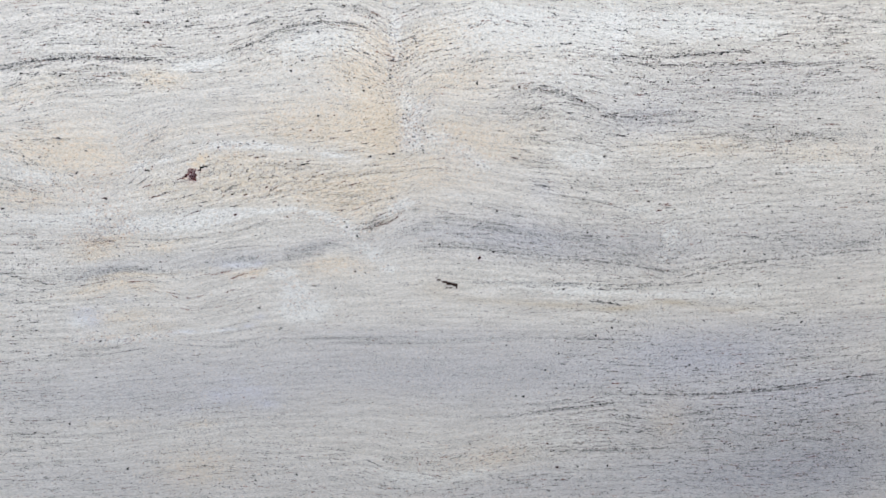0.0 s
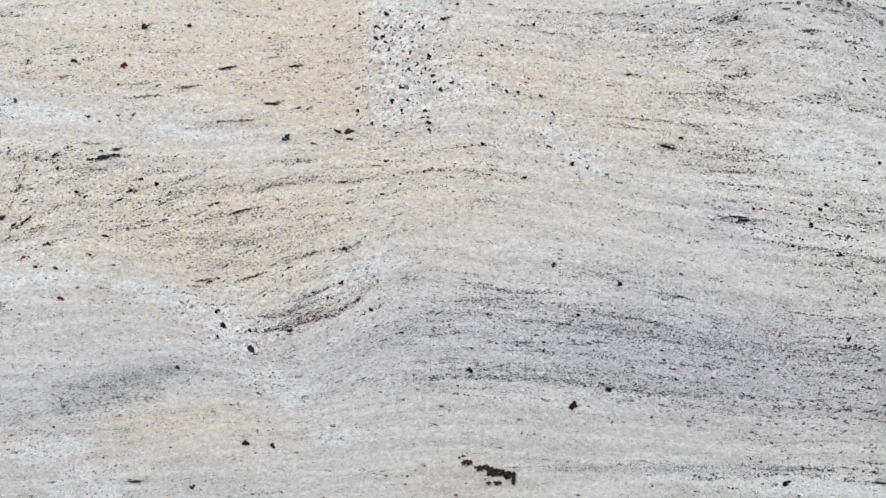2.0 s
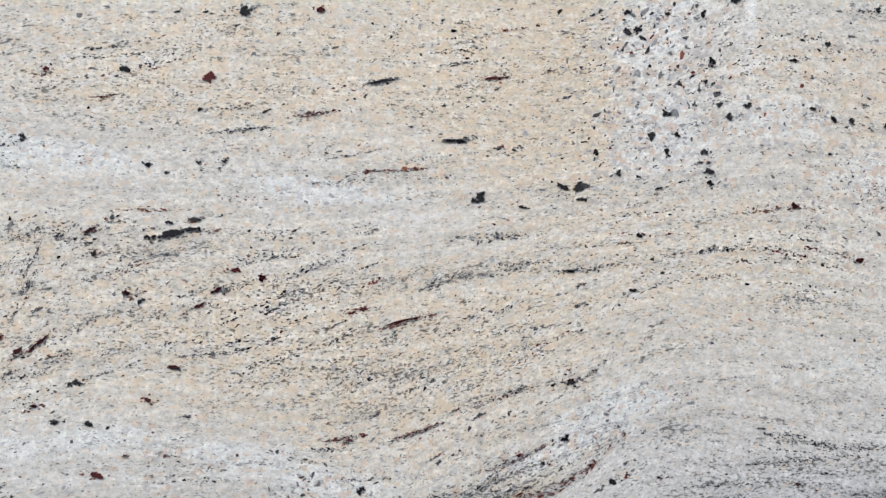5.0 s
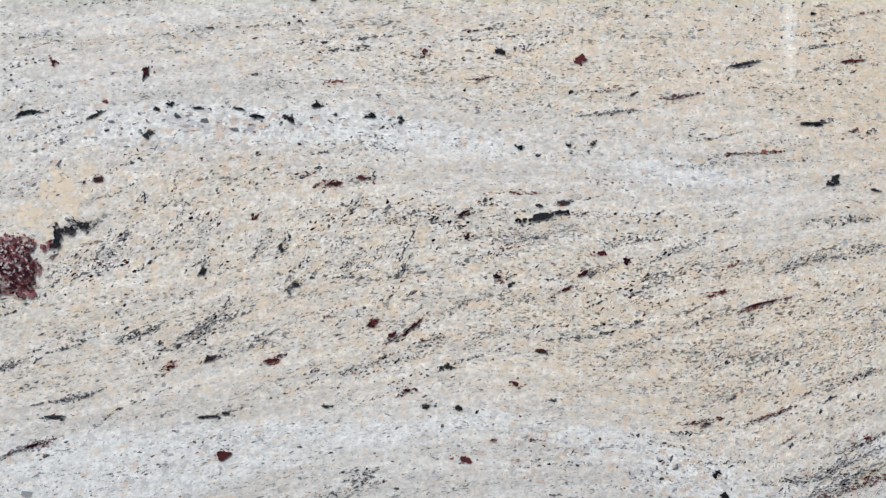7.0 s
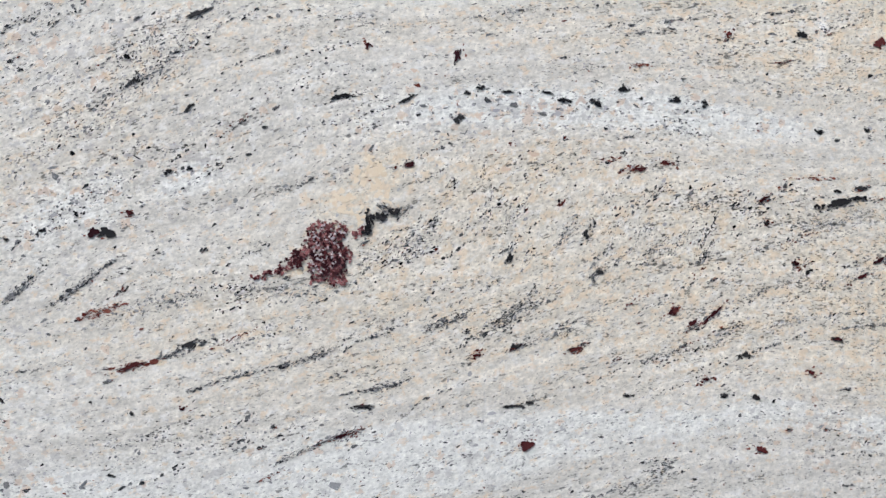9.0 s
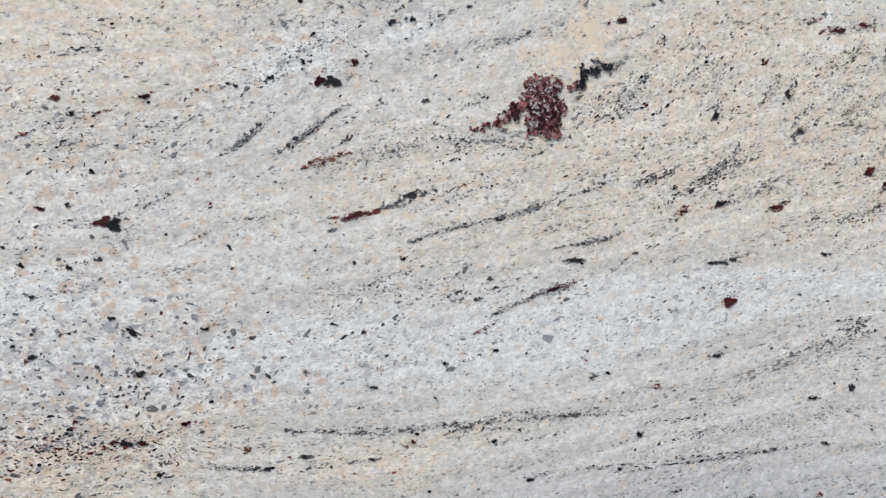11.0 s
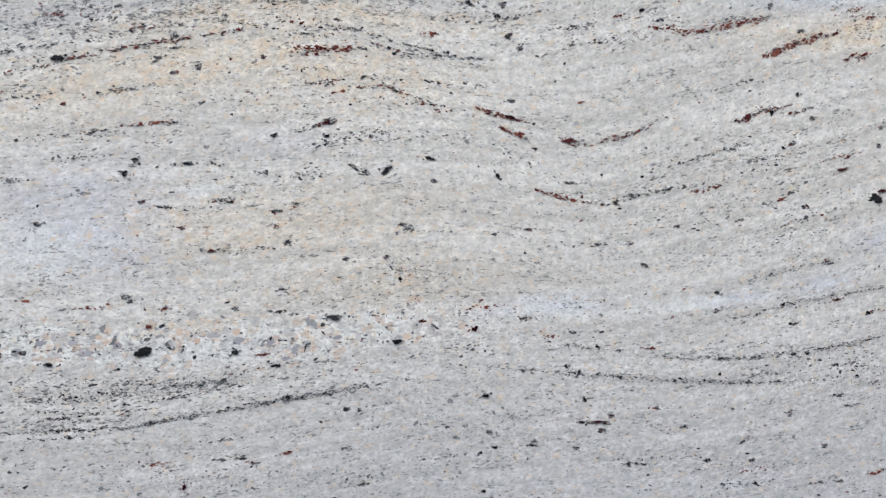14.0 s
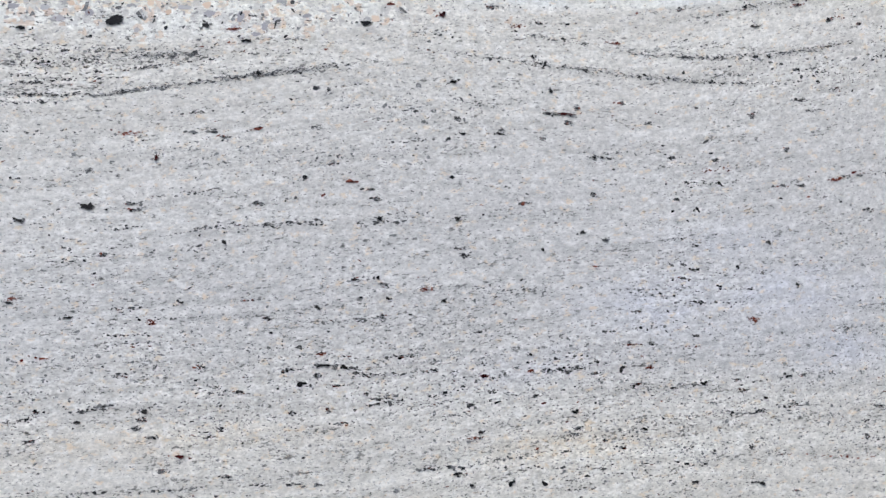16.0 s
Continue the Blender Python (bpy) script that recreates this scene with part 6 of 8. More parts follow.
train('mica', 0.0007, 1.0, (-0.647, 0.801), (-0.612, 0.810), (-0.573, 0.816), (-0.538, 0.821))
train('mica', 0.0008, 0.8, (-0.644, 0.824), (-0.605, 0.834), (-0.564, 0.839))
train('mica', 0.0007, 0.7, (-0.767, 0.787), (-0.714, 0.782))
smear(0.0051, 0.3, (-0.699, 0.836), (-0.643, 0.843), (-0.586, 0.856))
smear(0.0041, 0.4, (-0.889, 0.850), (-0.856, 0.832), (-0.822, 0.828))
smear(0.0027, 0.5, (-1.076, 0.770), (-1.016, 0.766), (-0.953, 0.767))
train('mica', 0.0013, 1.0, (-0.916, 1.239), (-0.905, 1.245), (-0.896, 1.252), (-0.887, 1.261))
train('mica', 0.0010, 1.0, (-0.882, 1.242), (-0.868, 1.251), (-0.855, 1.262), (-0.842, 1.269))
train('mica', 0.0008, 0.8, (-0.958, 1.206), (-0.948, 1.215), (-0.934, 1.222))
train('garnet', 0.0013, 0.8, (-0.871, 1.234), (-0.855, 1.238), (-0.839, 1.243))
train('garnet', 0.0010, 0.7, (-0.850, 1.245), (-0.842, 1.252))
train('garnet', 0.0012, 1.5, (-0.855, 1.204), (-0.840, 1.206), (-0.826, 1.210))
train('mica', 0.0013, 1.8, (-0.827, 1.210), (-0.814, 1.214), (-0.801, 1.220))
train('mica', 0.0008, 1.0, (-0.810, 1.191), (-0.795, 1.197))
train('mica', 0.0010, 0.9, (-0.799, 1.194), (-0.781, 1.200), (-0.769, 1.204))
train('mica', 0.0013, 0.8, (-0.762, 1.205), (-0.744, 1.209), (-0.726, 1.215))
smear(0.0023, 0.7, (-0.824, 1.241), (-0.800, 1.247))
train('mica', 0.0020, 0.9, (-0.705, 1.260), (-0.690, 1.268), (-0.671, 1.277))
smear(0.0037, 0.8, (-0.791, 1.248), (-0.758, 1.248), (-0.724, 1.248))
train('mica', 0.0013, 0.8, (-0.676, 1.225), (-0.661, 1.230), (-0.642, 1.238))
train('mica', 0.0015, 1.1, (-0.652, 1.220), (-0.629, 1.228), (-0.611, 1.239), (-0.600, 1.245))
train('mica', 0.0015, 0.9, (-0.626, 1.211), (-0.604, 1.220), (-0.584, 1.230))
train('mica', 0.0013, 1.0, (-0.583, 1.251), (-0.568, 1.259), (-0.556, 1.269))
train('brown', 0.0010, 1.0, (-0.652, 1.208), (-0.637, 1.213))
train('brown', 0.0013, 1.3, (-0.624, 1.212), (-0.615, 1.217))
train('brown', 0.0012, 1.0, (-0.587, 1.211), (-0.575, 1.216))
train('mica', 0.0010, 1.0, (-0.545, 1.203), (-0.519, 1.209))
train('mica', 0.0008, 1.2, (-0.724, 1.188), (-0.706, 1.190), (-0.683, 1.196))
train('mica', 0.0008, 1.2, (-0.763, 1.147), (-0.744, 1.156), (-0.723, 1.165), (-0.704, 1.169))
train('mica', 0.0007, 1.6, (-0.719, 1.180), (-0.703, 1.180))
train('mica', 0.0010, 0.8, (-0.913, 1.202), (-0.892, 1.206))
smear(0.0023, 0.7, (-1.007, 1.254), (-0.984, 1.259))
train('mica', 0.0008, 0.9, (-0.870, 1.084), (-0.843, 1.082), (-0.791, 1.082))
train('mica', 0.0008, 0.8, (-0.791, 1.083), (-0.740, 1.081))
smear(0.0023, 0.6, (-0.772, 1.087), (-0.730, 1.088), (-0.686, 1.089))
train('mica', 0.0007, 0.7, (-0.685, 1.051), (-0.658, 1.055), (-0.615, 1.058), (-0.577, 1.062), (-0.549, 1.066))
train('mica', 0.0007, 0.8, (-0.615, 1.030), (-0.552, 1.031))
smear(0.0027, 0.8, (-0.623, 1.018), (-0.576, 1.022), (-0.544, 1.024))
smear(0.0023, 0.6, (-0.653, 1.075), (-0.578, 1.078), (-0.515, 1.088))
train('mica', 0.0008, 0.9, (-0.927, 1.065), (-0.895, 1.063), (-0.868, 1.059))
train('mica', 0.0008, 0.8, (-0.870, 1.067), (-0.855, 1.065))
smear(0.0100, 0.3, (-1.039, 1.085), (-0.980, 1.076), (-0.935, 1.081))
train('brown', 0.0023, 0.5, (-1.011, 1.078), (-0.983, 1.078), (-0.955, 1.079))
train('brown', 0.0017, 0.5, (-1.040, 1.027), (-1.011, 1.029), (-0.980, 1.032))
train('mica', 0.0015, 0.8, (-0.580, 1.119), (-0.539, 1.131))
train('mica', 0.0010, 0.9, (-0.628, 1.120), (-0.611, 1.126))
train('mica', 0.0010, 0.9, (-0.535, 1.140), (-0.517, 1.144))
train('mica', 0.0010, 0.8, (-0.539, 1.134), (-0.516, 1.138))
train('mica', 0.0031, 0.45, (-1.231, 1.566), (-1.083, 1.587), (-0.858, 1.592), (-0.743, 1.585))
train('mica', 0.0013, 0.23, (-0.633, 1.612), (-0.547, 1.647), (-0.468, 1.688), (-0.356, 1.710), (-0.219, 1.703))
smear(0.0061, 0.35, (-0.658, 1.589), (-0.548, 1.623), (-0.436, 1.673), (-0.308, 1.708))
train('mica', 0.0007, 0.50, (-1.161, 1.362), (-1.072, 1.369))
train('mica', 0.0011, 0.50, (0.692, 1.638), (0.826, 1.650), (0.981, 1.672))
train('mica', 0.0011, 0.50, (0.549, 1.638), (0.682, 1.612), (0.809, 1.624), (1.088, 1.622), (1.407, 1.655))
train('mica', 0.0007, 0.45, (0.712, 1.586), (0.994, 1.611), (1.392, 1.641))
train('mica', 0.0007, 0.45, (0.625, 1.518), (0.908, 1.506), (1.200, 1.515))
train('mica', 0.0011, 0.50, (0.186, 1.430), (0.246, 1.411), (0.308, 1.383))
train('mica', 0.0011, 0.50, (0.154, 1.327), (0.283, 1.318), (0.469, 1.313))
train('mica', 0.0007, 0.50, (0.543, 1.303), (0.734, 1.295), (0.910, 1.305))
train('mica', 0.0011, 0.60, (0.260, 1.243), (0.329, 1.236))
train('mica', 0.0011, 0.50, (0.296, 1.224), (0.464, 1.198), (0.602, 1.161))
train('mica', 0.0007, 0.45, (0.018, 1.155), (0.199, 1.120), (0.377, 1.085), (0.569, 1.046))
train('mica', 0.0007, 0.50, (0.793, 1.063), (0.989, 1.091), (1.230, 1.110))
train('mica', 0.0011, 0.45, (0.374, 0.943), (0.565, 0.932), (0.723, 0.939))
train('mica', 0.0007, 0.50, (0.667, 0.976), (0.769, 0.956), (0.900, 0.977), (1.092, 0.990), (1.300, 0.969))
train('mica', 0.0007, 0.50, (0.919, 0.852), (1.150, 0.859))
train('mica', 0.0007, 0.60, (0.742, 0.566), (0.923, 0.568), (1.120, 0.575), (1.278, 0.599), (1.481, 0.613))
train('mica', 0.0007, 0.50, (0.166, 0.520), (0.319, 0.526), (0.486, 0.539), (0.683, 0.547))
train('mica', 0.0007, 0.40, (0.726, 0.491), (0.887, 0.516), (1.054, 0.525))
train('mica', 0.0007, 0.40, (0.297, 0.396), (0.547, 0.391), (0.767, 0.396))
train('mica', 0.0007, 0.45, (-0.492, 0.786), (-0.232, 0.773), (0.010, 0.762))
train('mica', 0.0007, 0.40, (-0.324, 0.763), (0.010, 0.759))
train('mica', 0.0007, 0.45, (-1.273, 0.895), (-1.118, 0.945), (-0.962, 0.976), (-0.797, 0.953))
train('mica', 0.0007, 0.40, (-0.292, 0.564), (-0.138, 0.571))
smear(0.0048, 0.35, (-1.270, 0.944), (-1.038, 0.994), (-0.874, 1.002))
smear(0.0182, 0.14, (0.453, 1.532), (0.814, 1.522), (1.285, 1.539))
smear(0.0122, 0.21, (0.456, 1.439), (0.727, 1.434), (1.102, 1.413))
smear(0.0097, 0.28, (0.878, 1.367), (1.141, 1.405), (1.413, 1.399))
smear(0.0146, 0.21, (0.200, 1.051), (0.469, 1.031), (0.840, 1.046))
smear(0.0122, 0.21, (0.840, 1.046), (1.125, 1.072), (1.442, 1.061))
smear(0.0023, 1.0, (-0.680, 1.269), (-0.671, 1.284), (-0.663, 1.297))
smear(0.0021, 1.0, (-0.644, 1.279), (-0.637, 1.295), (-0.633, 1.312))
smear(0.0021, 0.9, (-0.628, 1.283), (-0.623, 1.296), (-0.612, 1.306))
smear(0.0023, 1.0, (-0.599, 1.270), (-0.587, 1.288), (-0.580, 1.298))
smear(0.0023, 1.0, (-0.578, 1.259), (-0.563, 1.274), (-0.556, 1.290))
smear(0.0023, 1.0, (-0.558, 1.265), (-0.543, 1.281), (-0.535, 1.296))
smear(0.0021, 0.9, (-0.531, 1.265), (-0.519, 1.278), (-0.511, 1.289))
train('mica', 0.0016, 1.0, (-0.509, 1.269), (-0.501, 1.285), (-0.495, 1.297))
smear(0.0021, 0.8, (-0.541, 1.269), (-0.526, 1.282))
smear(0.0018, 0.8, (-0.656, 1.281), (-0.648, 1.296))
smear(0.0016, 0.9, (-0.357, 1.271), (-0.327, 1.282), (-0.300, 1.288))
smear(0.0016, 0.9, (-0.307, 1.260), (-0.276, 1.271), (-0.249, 1.282))
smear(0.0016, 0.9, (-0.233, 1.245), (-0.201, 1.254), (-0.182, 1.260))
smear(0.0016, 0.9, (-0.344, 1.224), (-0.314, 1.233), (-0.287, 1.242))
smear(0.0016, 0.8, (-0.444, 1.246), (-0.415, 1.253), (-0.386, 1.260))
smear(0.0016, 0.8, (-0.487, 1.239), (-0.462, 1.248), (-0.437, 1.255))
smear(0.0016, 0.8, (-0.385, 1.206), (-0.355, 1.209), (-0.325, 1.217))
smear(0.0016, 0.8, (-0.305, 1.179), (-0.270, 1.189), (-0.239, 1.200))
train('mica', 0.0005, 0.5, (-0.077, 1.087), (-0.016, 1.090), (0.091, 1.085), (0.201, 1.073), (0.355, 1.057))
train('mica', 0.0005, 0.5, (-0.120, 1.103), (-0.077, 1.112), (-0.017, 1.116), (0.090, 1.110), (0.200, 1.098), (0.353, 1.081))
train('mica', 0.0005, 0.5, (-0.076, 1.072), (0.037, 1.073), (0.174, 1.060), (0.356, 1.042))
train('mica', 0.0005, 0.5, (-0.110, 1.125), (-0.069, 1.130), (-0.017, 1.132), (0.036, 1.130))
train('mica', 0.0005, 0.5, (-0.151, 1.094), (-0.110, 1.103), (-0.069, 1.105))
train('mica', 0.0007, 1.6, (-1.088, 0.742), (-1.056, 0.742), (-1.016, 0.743), (-0.994, 0.746), (-0.968, 0.750), (-0.935, 0.756), (-0.909, 0.758), (-0.877, 0.763))
train('mica', 0.0005, 0.9, (-1.026, 0.755), (-0.984, 0.760), (-0.960, 0.764))
train('mica', 0.0005, 0.9, (-1.069, 0.747), (-1.025, 0.752), (-0.989, 0.754))
train('mica', 0.0005, 0.8, (-0.995, 0.765), (-0.960, 0.768))
smear(0.0021, 0.6, (-1.086, 0.760), (-1.025, 0.764), (-0.960, 0.769))
train('mica', 0.0007, 0.7, (-1.070, 0.736), (-1.024, 0.740))
train('mica', 0.0005, 1.5, (-0.724, 0.711), (-0.704, 0.710))
train('mica', 0.0007, 1.2, (-0.749, 0.738), (-0.727, 0.736))
train('mica', 0.0007, 1.0, (-0.954, 0.667), (-0.935, 0.669))
train('mica', 0.0007, 1.8, (-0.894, 0.582), (-0.880, 0.580), (-0.866, 0.579))
train('mica', 0.0007, 0.9, (-1.029, 0.557), (-1.007, 0.560))
train('mica', 0.0005, 0.8, (-0.754, 0.573), (-0.730, 0.575), (-0.702, 0.578))
train('mica', 0.0005, 0.8, (-0.672, 0.658), (-0.645, 0.658))
train('mica', 0.0007, 0.7, (-0.697, 0.560), (-0.664, 0.561), (-0.631, 0.562))
train('mica', 0.0007, 1.1, (-0.638, 0.543), (-0.602, 0.542))
train('mica', 0.0005, 0.6, (-1.058, 0.645), (-1.008, 0.647))
train('mica', 0.0005, 0.6, (-0.909, 0.608), (-0.847, 0.608))
train('mica', 0.0005, 0.6, (-0.790, 0.626), (-0.723, 0.628))
train('mica', 0.0005, 0.6, (-0.658, 0.623), (-0.598, 0.626))
train('garnet', 0.0010, 0.7, (-0.872, 1.232), (-0.855, 1.237), (-0.843, 1.242))
train('mica', 0.0008, 1.0, (-0.883, 1.241), (-0.867, 1.253), (-0.850, 1.265))
train('mica', 0.0012, 0.8, (-0.910, 1.241), (-0.897, 1.251), (-0.888, 1.262))
train('mica', 0.0008, 1.0, (-0.811, 1.191), (-0.788, 1.199), (-0.764, 1.204))
train('mica', 0.0012, 0.8, (-0.764, 1.203), (-0.743, 1.208), (-0.722, 1.217))
train('brown', 0.0008, 1.0, (-0.738, 1.158), (-0.724, 1.164), (-0.709, 1.168))
train('mica', 0.0007, 0.7, (-0.764, 1.148), (-0.737, 1.158))
train('mica', 0.0020, 0.8, (-0.841, 1.363), (-0.828, 1.372))
train('mica', 0.0013, 0.8, (-0.846, 1.374), (-0.838, 1.380))
smear(0.0057, 0.5, (-0.849, 1.354), (-0.817, 1.380), (-0.789, 1.407))
smear(0.0033, 0.5, (-0.884, 1.329), (-0.854, 1.342), (-0.830, 1.349))
train('mica', 0.0008, 1.2, (-0.732, 1.356), (-0.724, 1.359), (-0.705, 1.363))
train('mica', 0.0008, 1.5, (-0.811, 1.349), (-0.803, 1.354))
train('mica', 0.0010, 1.0, (-0.808, 1.400), (-0.797, 1.408))
train('brown', 0.0067, 0.22, (-1.058, 1.068), (-1.015, 1.074), (-0.961, 1.082))
train('brown', 0.0033, 0.22, (-1.059, 1.030), (-1.024, 1.037), (-0.983, 1.040))
train('garnet', 0.0008, 0.60, (-1.053, 1.050), (-1.024, 1.055))
train('mica', 0.0008, 0.70, (-0.878, 1.084), (-0.814, 1.084), (-0.746, 1.086), (-0.659, 1.091))
train('mica', 0.0007, 0.70, (-0.746, 1.052), (-0.658, 1.058), (-0.566, 1.064))
train('mica', 0.0013, 0.60, (-0.866, 0.959), (-0.830, 0.960))
train('mica', 0.0017, 0.60, (-0.917, 0.904), (-0.872, 0.913), (-0.820, 0.912))
train('mica', 0.0013, 0.50, (-0.806, 0.912), (-0.779, 0.895))


def grain_mesh(name, rows, material):
    """All small grains of one mineral: uneven six-sided flakes, polished flush with the face."""
    m, sides = len(rows), 6
    r = np.random.default_rng(8)
    x, z, length, height, angle = rows.T
    turn = np.linspace(0, 2 * np.pi, sides, endpoint=False)[None, :] + r.uniform(-0.4, 0.4, (m, sides))
    reach = r.uniform(0.4, 1.4, (m, sides))
    u, v = np.cos(turn) * reach * length[:, None] / 2, np.sin(turn) * reach * height[:, None] / 2
    px = x[:, None] + u * np.cos(angle)[:, None] - v * np.sin(angle)[:, None]
    pz = z[:, None] + u * np.sin(angle)[:, None] + v * np.cos(angle)[:, None]
    py = np.repeat(-0.0001 - 0.00012 * r.uniform(0, 1, m)[:, None], sides, axis=1)
    me = bpy.data.meshes.new(name)
    me.vertices.add(m * sides)
    me.vertices.foreach_set("co", np.stack([px, py, pz], axis=2).astype(np.float32).ravel())
    me.loops.add(m * sides)
    me.loops.foreach_set("vertex_index", np.arange(m * sides, dtype=np.int32))
    me.polygons.add(m)
    me.polygons.foreach_set("loop_start", np.arange(0, m * sides, sides, dtype=np.int32))
    me.update(calc_edges=True)
    me.materials.append(material)
    ob = new(name, me)
    ob.parent = slab
    return tagged(ob, kind="stuff")


# ---- single crystals set in the face ----
def crystal_shape(seed, sides=18, rough=0.36, lobes=0.24):
    """A ragged flake of unit size, with a rim that goes into the stone."""
    r = random.Random(seed)
    phase = [r.uniform(0, 6.28) for _ in range(3)]
    rim = []
    for i in range(sides):
        a = 2 * math.pi * i / sides
        reach = 0.5 * (1 + lobes * math.sin(2 * a + phase[0]) + lobes * 0.8 * math.sin(3 * a + phase[1]) + r.uniform(-rough, rough))
        rim.append((math.cos(a) * reach, math.sin(a) * reach))
    verts = [(u, 0.0, v) for u, v in rim] + [(u * 0.9, 4.0, v * 0.9) for u, v in rim]
    faces = [tuple(range(sides))] + [(i, i + sides, (i + 1) % sides + sides, (i + 1) % sides) for i in range(sides)]
    me = bpy.data.meshes.new("crystal")
    me.from_pydata(verts, [], faces)
    return me


MICA_SHAPES = [crystal_shape(i) for i in range(14)]
GARNET_SHAPES = [crystal_shape(40 + i, 18, 0.3, 0.2) for i in range(10)]
for me in MICA_SHAPES:
    me.materials.append(MICA)
for me in GARNET_SHAPES:
    me.materials.append(GARNET)
SLENDER = [crystal_shape(80 + i, 16, 0.42, 0.2) for i in range(8)]
SLENDER_RED = [me.copy() for me in SLENDER]
for a, b in zip(SLENDER, SLENDER_RED):
    a.materials.append(MICA)
    b.materials.append(GARNET)
pick = random.Random(12)


def set_crystal(name, shapes, x, z, length, height, tilt):
    """One crystal: place on the face in metres, length and height in millimetres, tilt in degrees."""
    x, z = float(x), float(z)
    ob = new(name, pick.choice(shapes))
    ob.parent = slab
    lean = tilt if tilt else math.degrees(float(at(TILT, x, z))) * 0.7
    ob.matrix_basis = pose(x, -0.00004 - 0.00002 * pick.random() if name.endswith("crystal") else -0.0003 - 0.0001 * pick.random(), z, 0, -lean, 0) @ Matrix.Diagonal((length * 0.00082, 0.001, height * 0.0008, 1))
    if name.endswith("crystal"):
        return ob
    # crumbs of the same mineral that trail off along the layer
    count = 3 + int(length / 3)
    x += rng.normal(0, 1, count) * length * 0.00062
    crumbs = z + (x - ob.location.x) * math.tan(radians(max(-60, min(60, lean)))) + rng.normal(0, 1, count) * height * 0.00042
    size = rng.uniform(0.9, 2.4, count) * 0.001
    add_grains("garnet" if name == "garnet" else "mica", x, crumbs, size, size * rng.uniform(0.35, 0.9, count), np.full(count, radians(lean)) + rng.normal(0, 0.4, count))
    return ob


def mica_flecks(rows):
    for row in rows:
        set_crystal("mica_fleck", SLENDER if row[2] > 2.6 * row[3] else MICA_SHAPES, *row)


def garnets(rows):
    for row in rows:
        set_crystal("garnet", SLENDER_RED if row[2] > 2.6 * row[3] else GARNET_SHAPES, *row)



def blocks(name, material, seed):
    shapes = [crystal_shape(seed + i, 14, 0.22, 0.1) for i in range(6)]
    for me in shapes:
        me.materials.append(material)

    def place(rows):
        for row in rows:
            set_crystal(name, shapes, *row)
    return place


quartz_blocks = blocks("quartz_crystal", QUARTZ_BLOCK, 120)
feldspar_blocks = blocks("feldspar_crystal", FELDSPAR_BLOCK, 140)
quartz_blocks([
    (-1.0600, 0.7920, 7.8, 4.6, 0), (-1.0430, 0.7920, 6.4, 4.3, 0), (-1.0360, 0.7860, 9.2, 4.6, 0), (-1.0190, 0.7900, 6.4, 5.0, 0), (-0.9520, 0.7920, 9.2, 4.6, 0), (-0.9340, 0.7910, 6.0, 7.1, 0),
    (-0.9380, 0.7840, 5.0, 5.0, 0), (-0.9200, 0.7860, 5.0, 5.7, 0), (-0.9130, 0.7900, 5.7, 4.3, 0), (-0.9660, 0.7950, 9.9, 3.2, 0), (-0.9250, 0.7810, 6.4, 3.2, 0), (-0.8950, 0.7930, 5.7, 3.2, 0)])
quartz_blocks([
    (-1.0730, 0.7880, 6.4, 3.2, 0), (-0.9930, 0.7810, 4.3, 3.2, 0)])
quartz_blocks([
    (-0.9350, 1.1130, 6.0, 3.7, 0), (-0.9080, 1.1160, 4.7, 4.7, 0), (-0.9000, 1.1090, 7.3, 5.3, 0), (-0.8960, 1.1020, 4.7, 4.7, 0), (-0.9540, 1.1600, 7.3, 4.0, 0), (-0.9600, 1.1450, 6.7, 3.3, 0),
    (-0.9750, 1.1250, 7.3, 3.3, 0), (-1.0030, 1.1220, 4.0, 3.0, 0), (-0.9480, 1.2260, 4.0, 3.0, 0), (-0.9400, 1.1180, 4.0, 3.3, 0), (-0.8750, 1.0830, 3.3, 2.7, 0), (-0.9900, 1.2000, 4.7, 3.3, 0)])
quartz_blocks([
    (-0.5960, 1.3530, 5.0, 4.3, 0), (-0.6330, 1.3540, 5.7, 3.2, 0), (-0.5670, 1.3570, 3.5, 3.2, 0), (-0.6340, 1.1750, 5.7, 2.8, 0), (-0.5290, 1.2880, 3.2, 2.5, 0), (-0.3980, 1.3480, 4.3, 2.5, 0),
    (-0.3200, 1.3220, 5.0, 2.8, 0)])
quartz_blocks([
    (-1.0400, 1.0000, 3.4, 2.7, 0)])
feldspar_blocks([
    (-1.0290, 0.7950, 6.4, 3.9, 0), (-1.0210, 0.7930, 5.3, 3.5, 0), (-0.9850, 0.7970, 4.6, 4.3, 0), (-0.9750, 0.7920, 5.0, 3.5, 0), (-0.9530, 0.7970, 6.4, 4.3, 0), (-0.8540, 0.7930, 6.4, 5.0, 0),
    (-0.8470, 0.7920, 4.3, 3.5, 0), (-0.9880, 0.7870, 5.3, 3.5, 0), (-1.0430, 0.7970, 5.0, 2.8, 0), (-0.9090, 0.8050, 5.0, 2.8, 0)])
feldspar_blocks([
    (-0.9840, 1.2440, 8.0, 4.0, 0), (-0.9330, 1.2010, 8.7, 3.0, 0), (-0.9940, 1.1690, 8.0, 4.0, 0), (-1.0160, 1.1750, 7.3, 3.0, 0), (-0.9410, 1.0960, 6.7, 3.0, 0), (-0.9860, 1.0730, 6.0, 3.3, 0),
    (-1.0210, 1.0800, 6.0, 3.0, 0), (-0.9750, 1.1880, 6.7, 3.0, 0)])
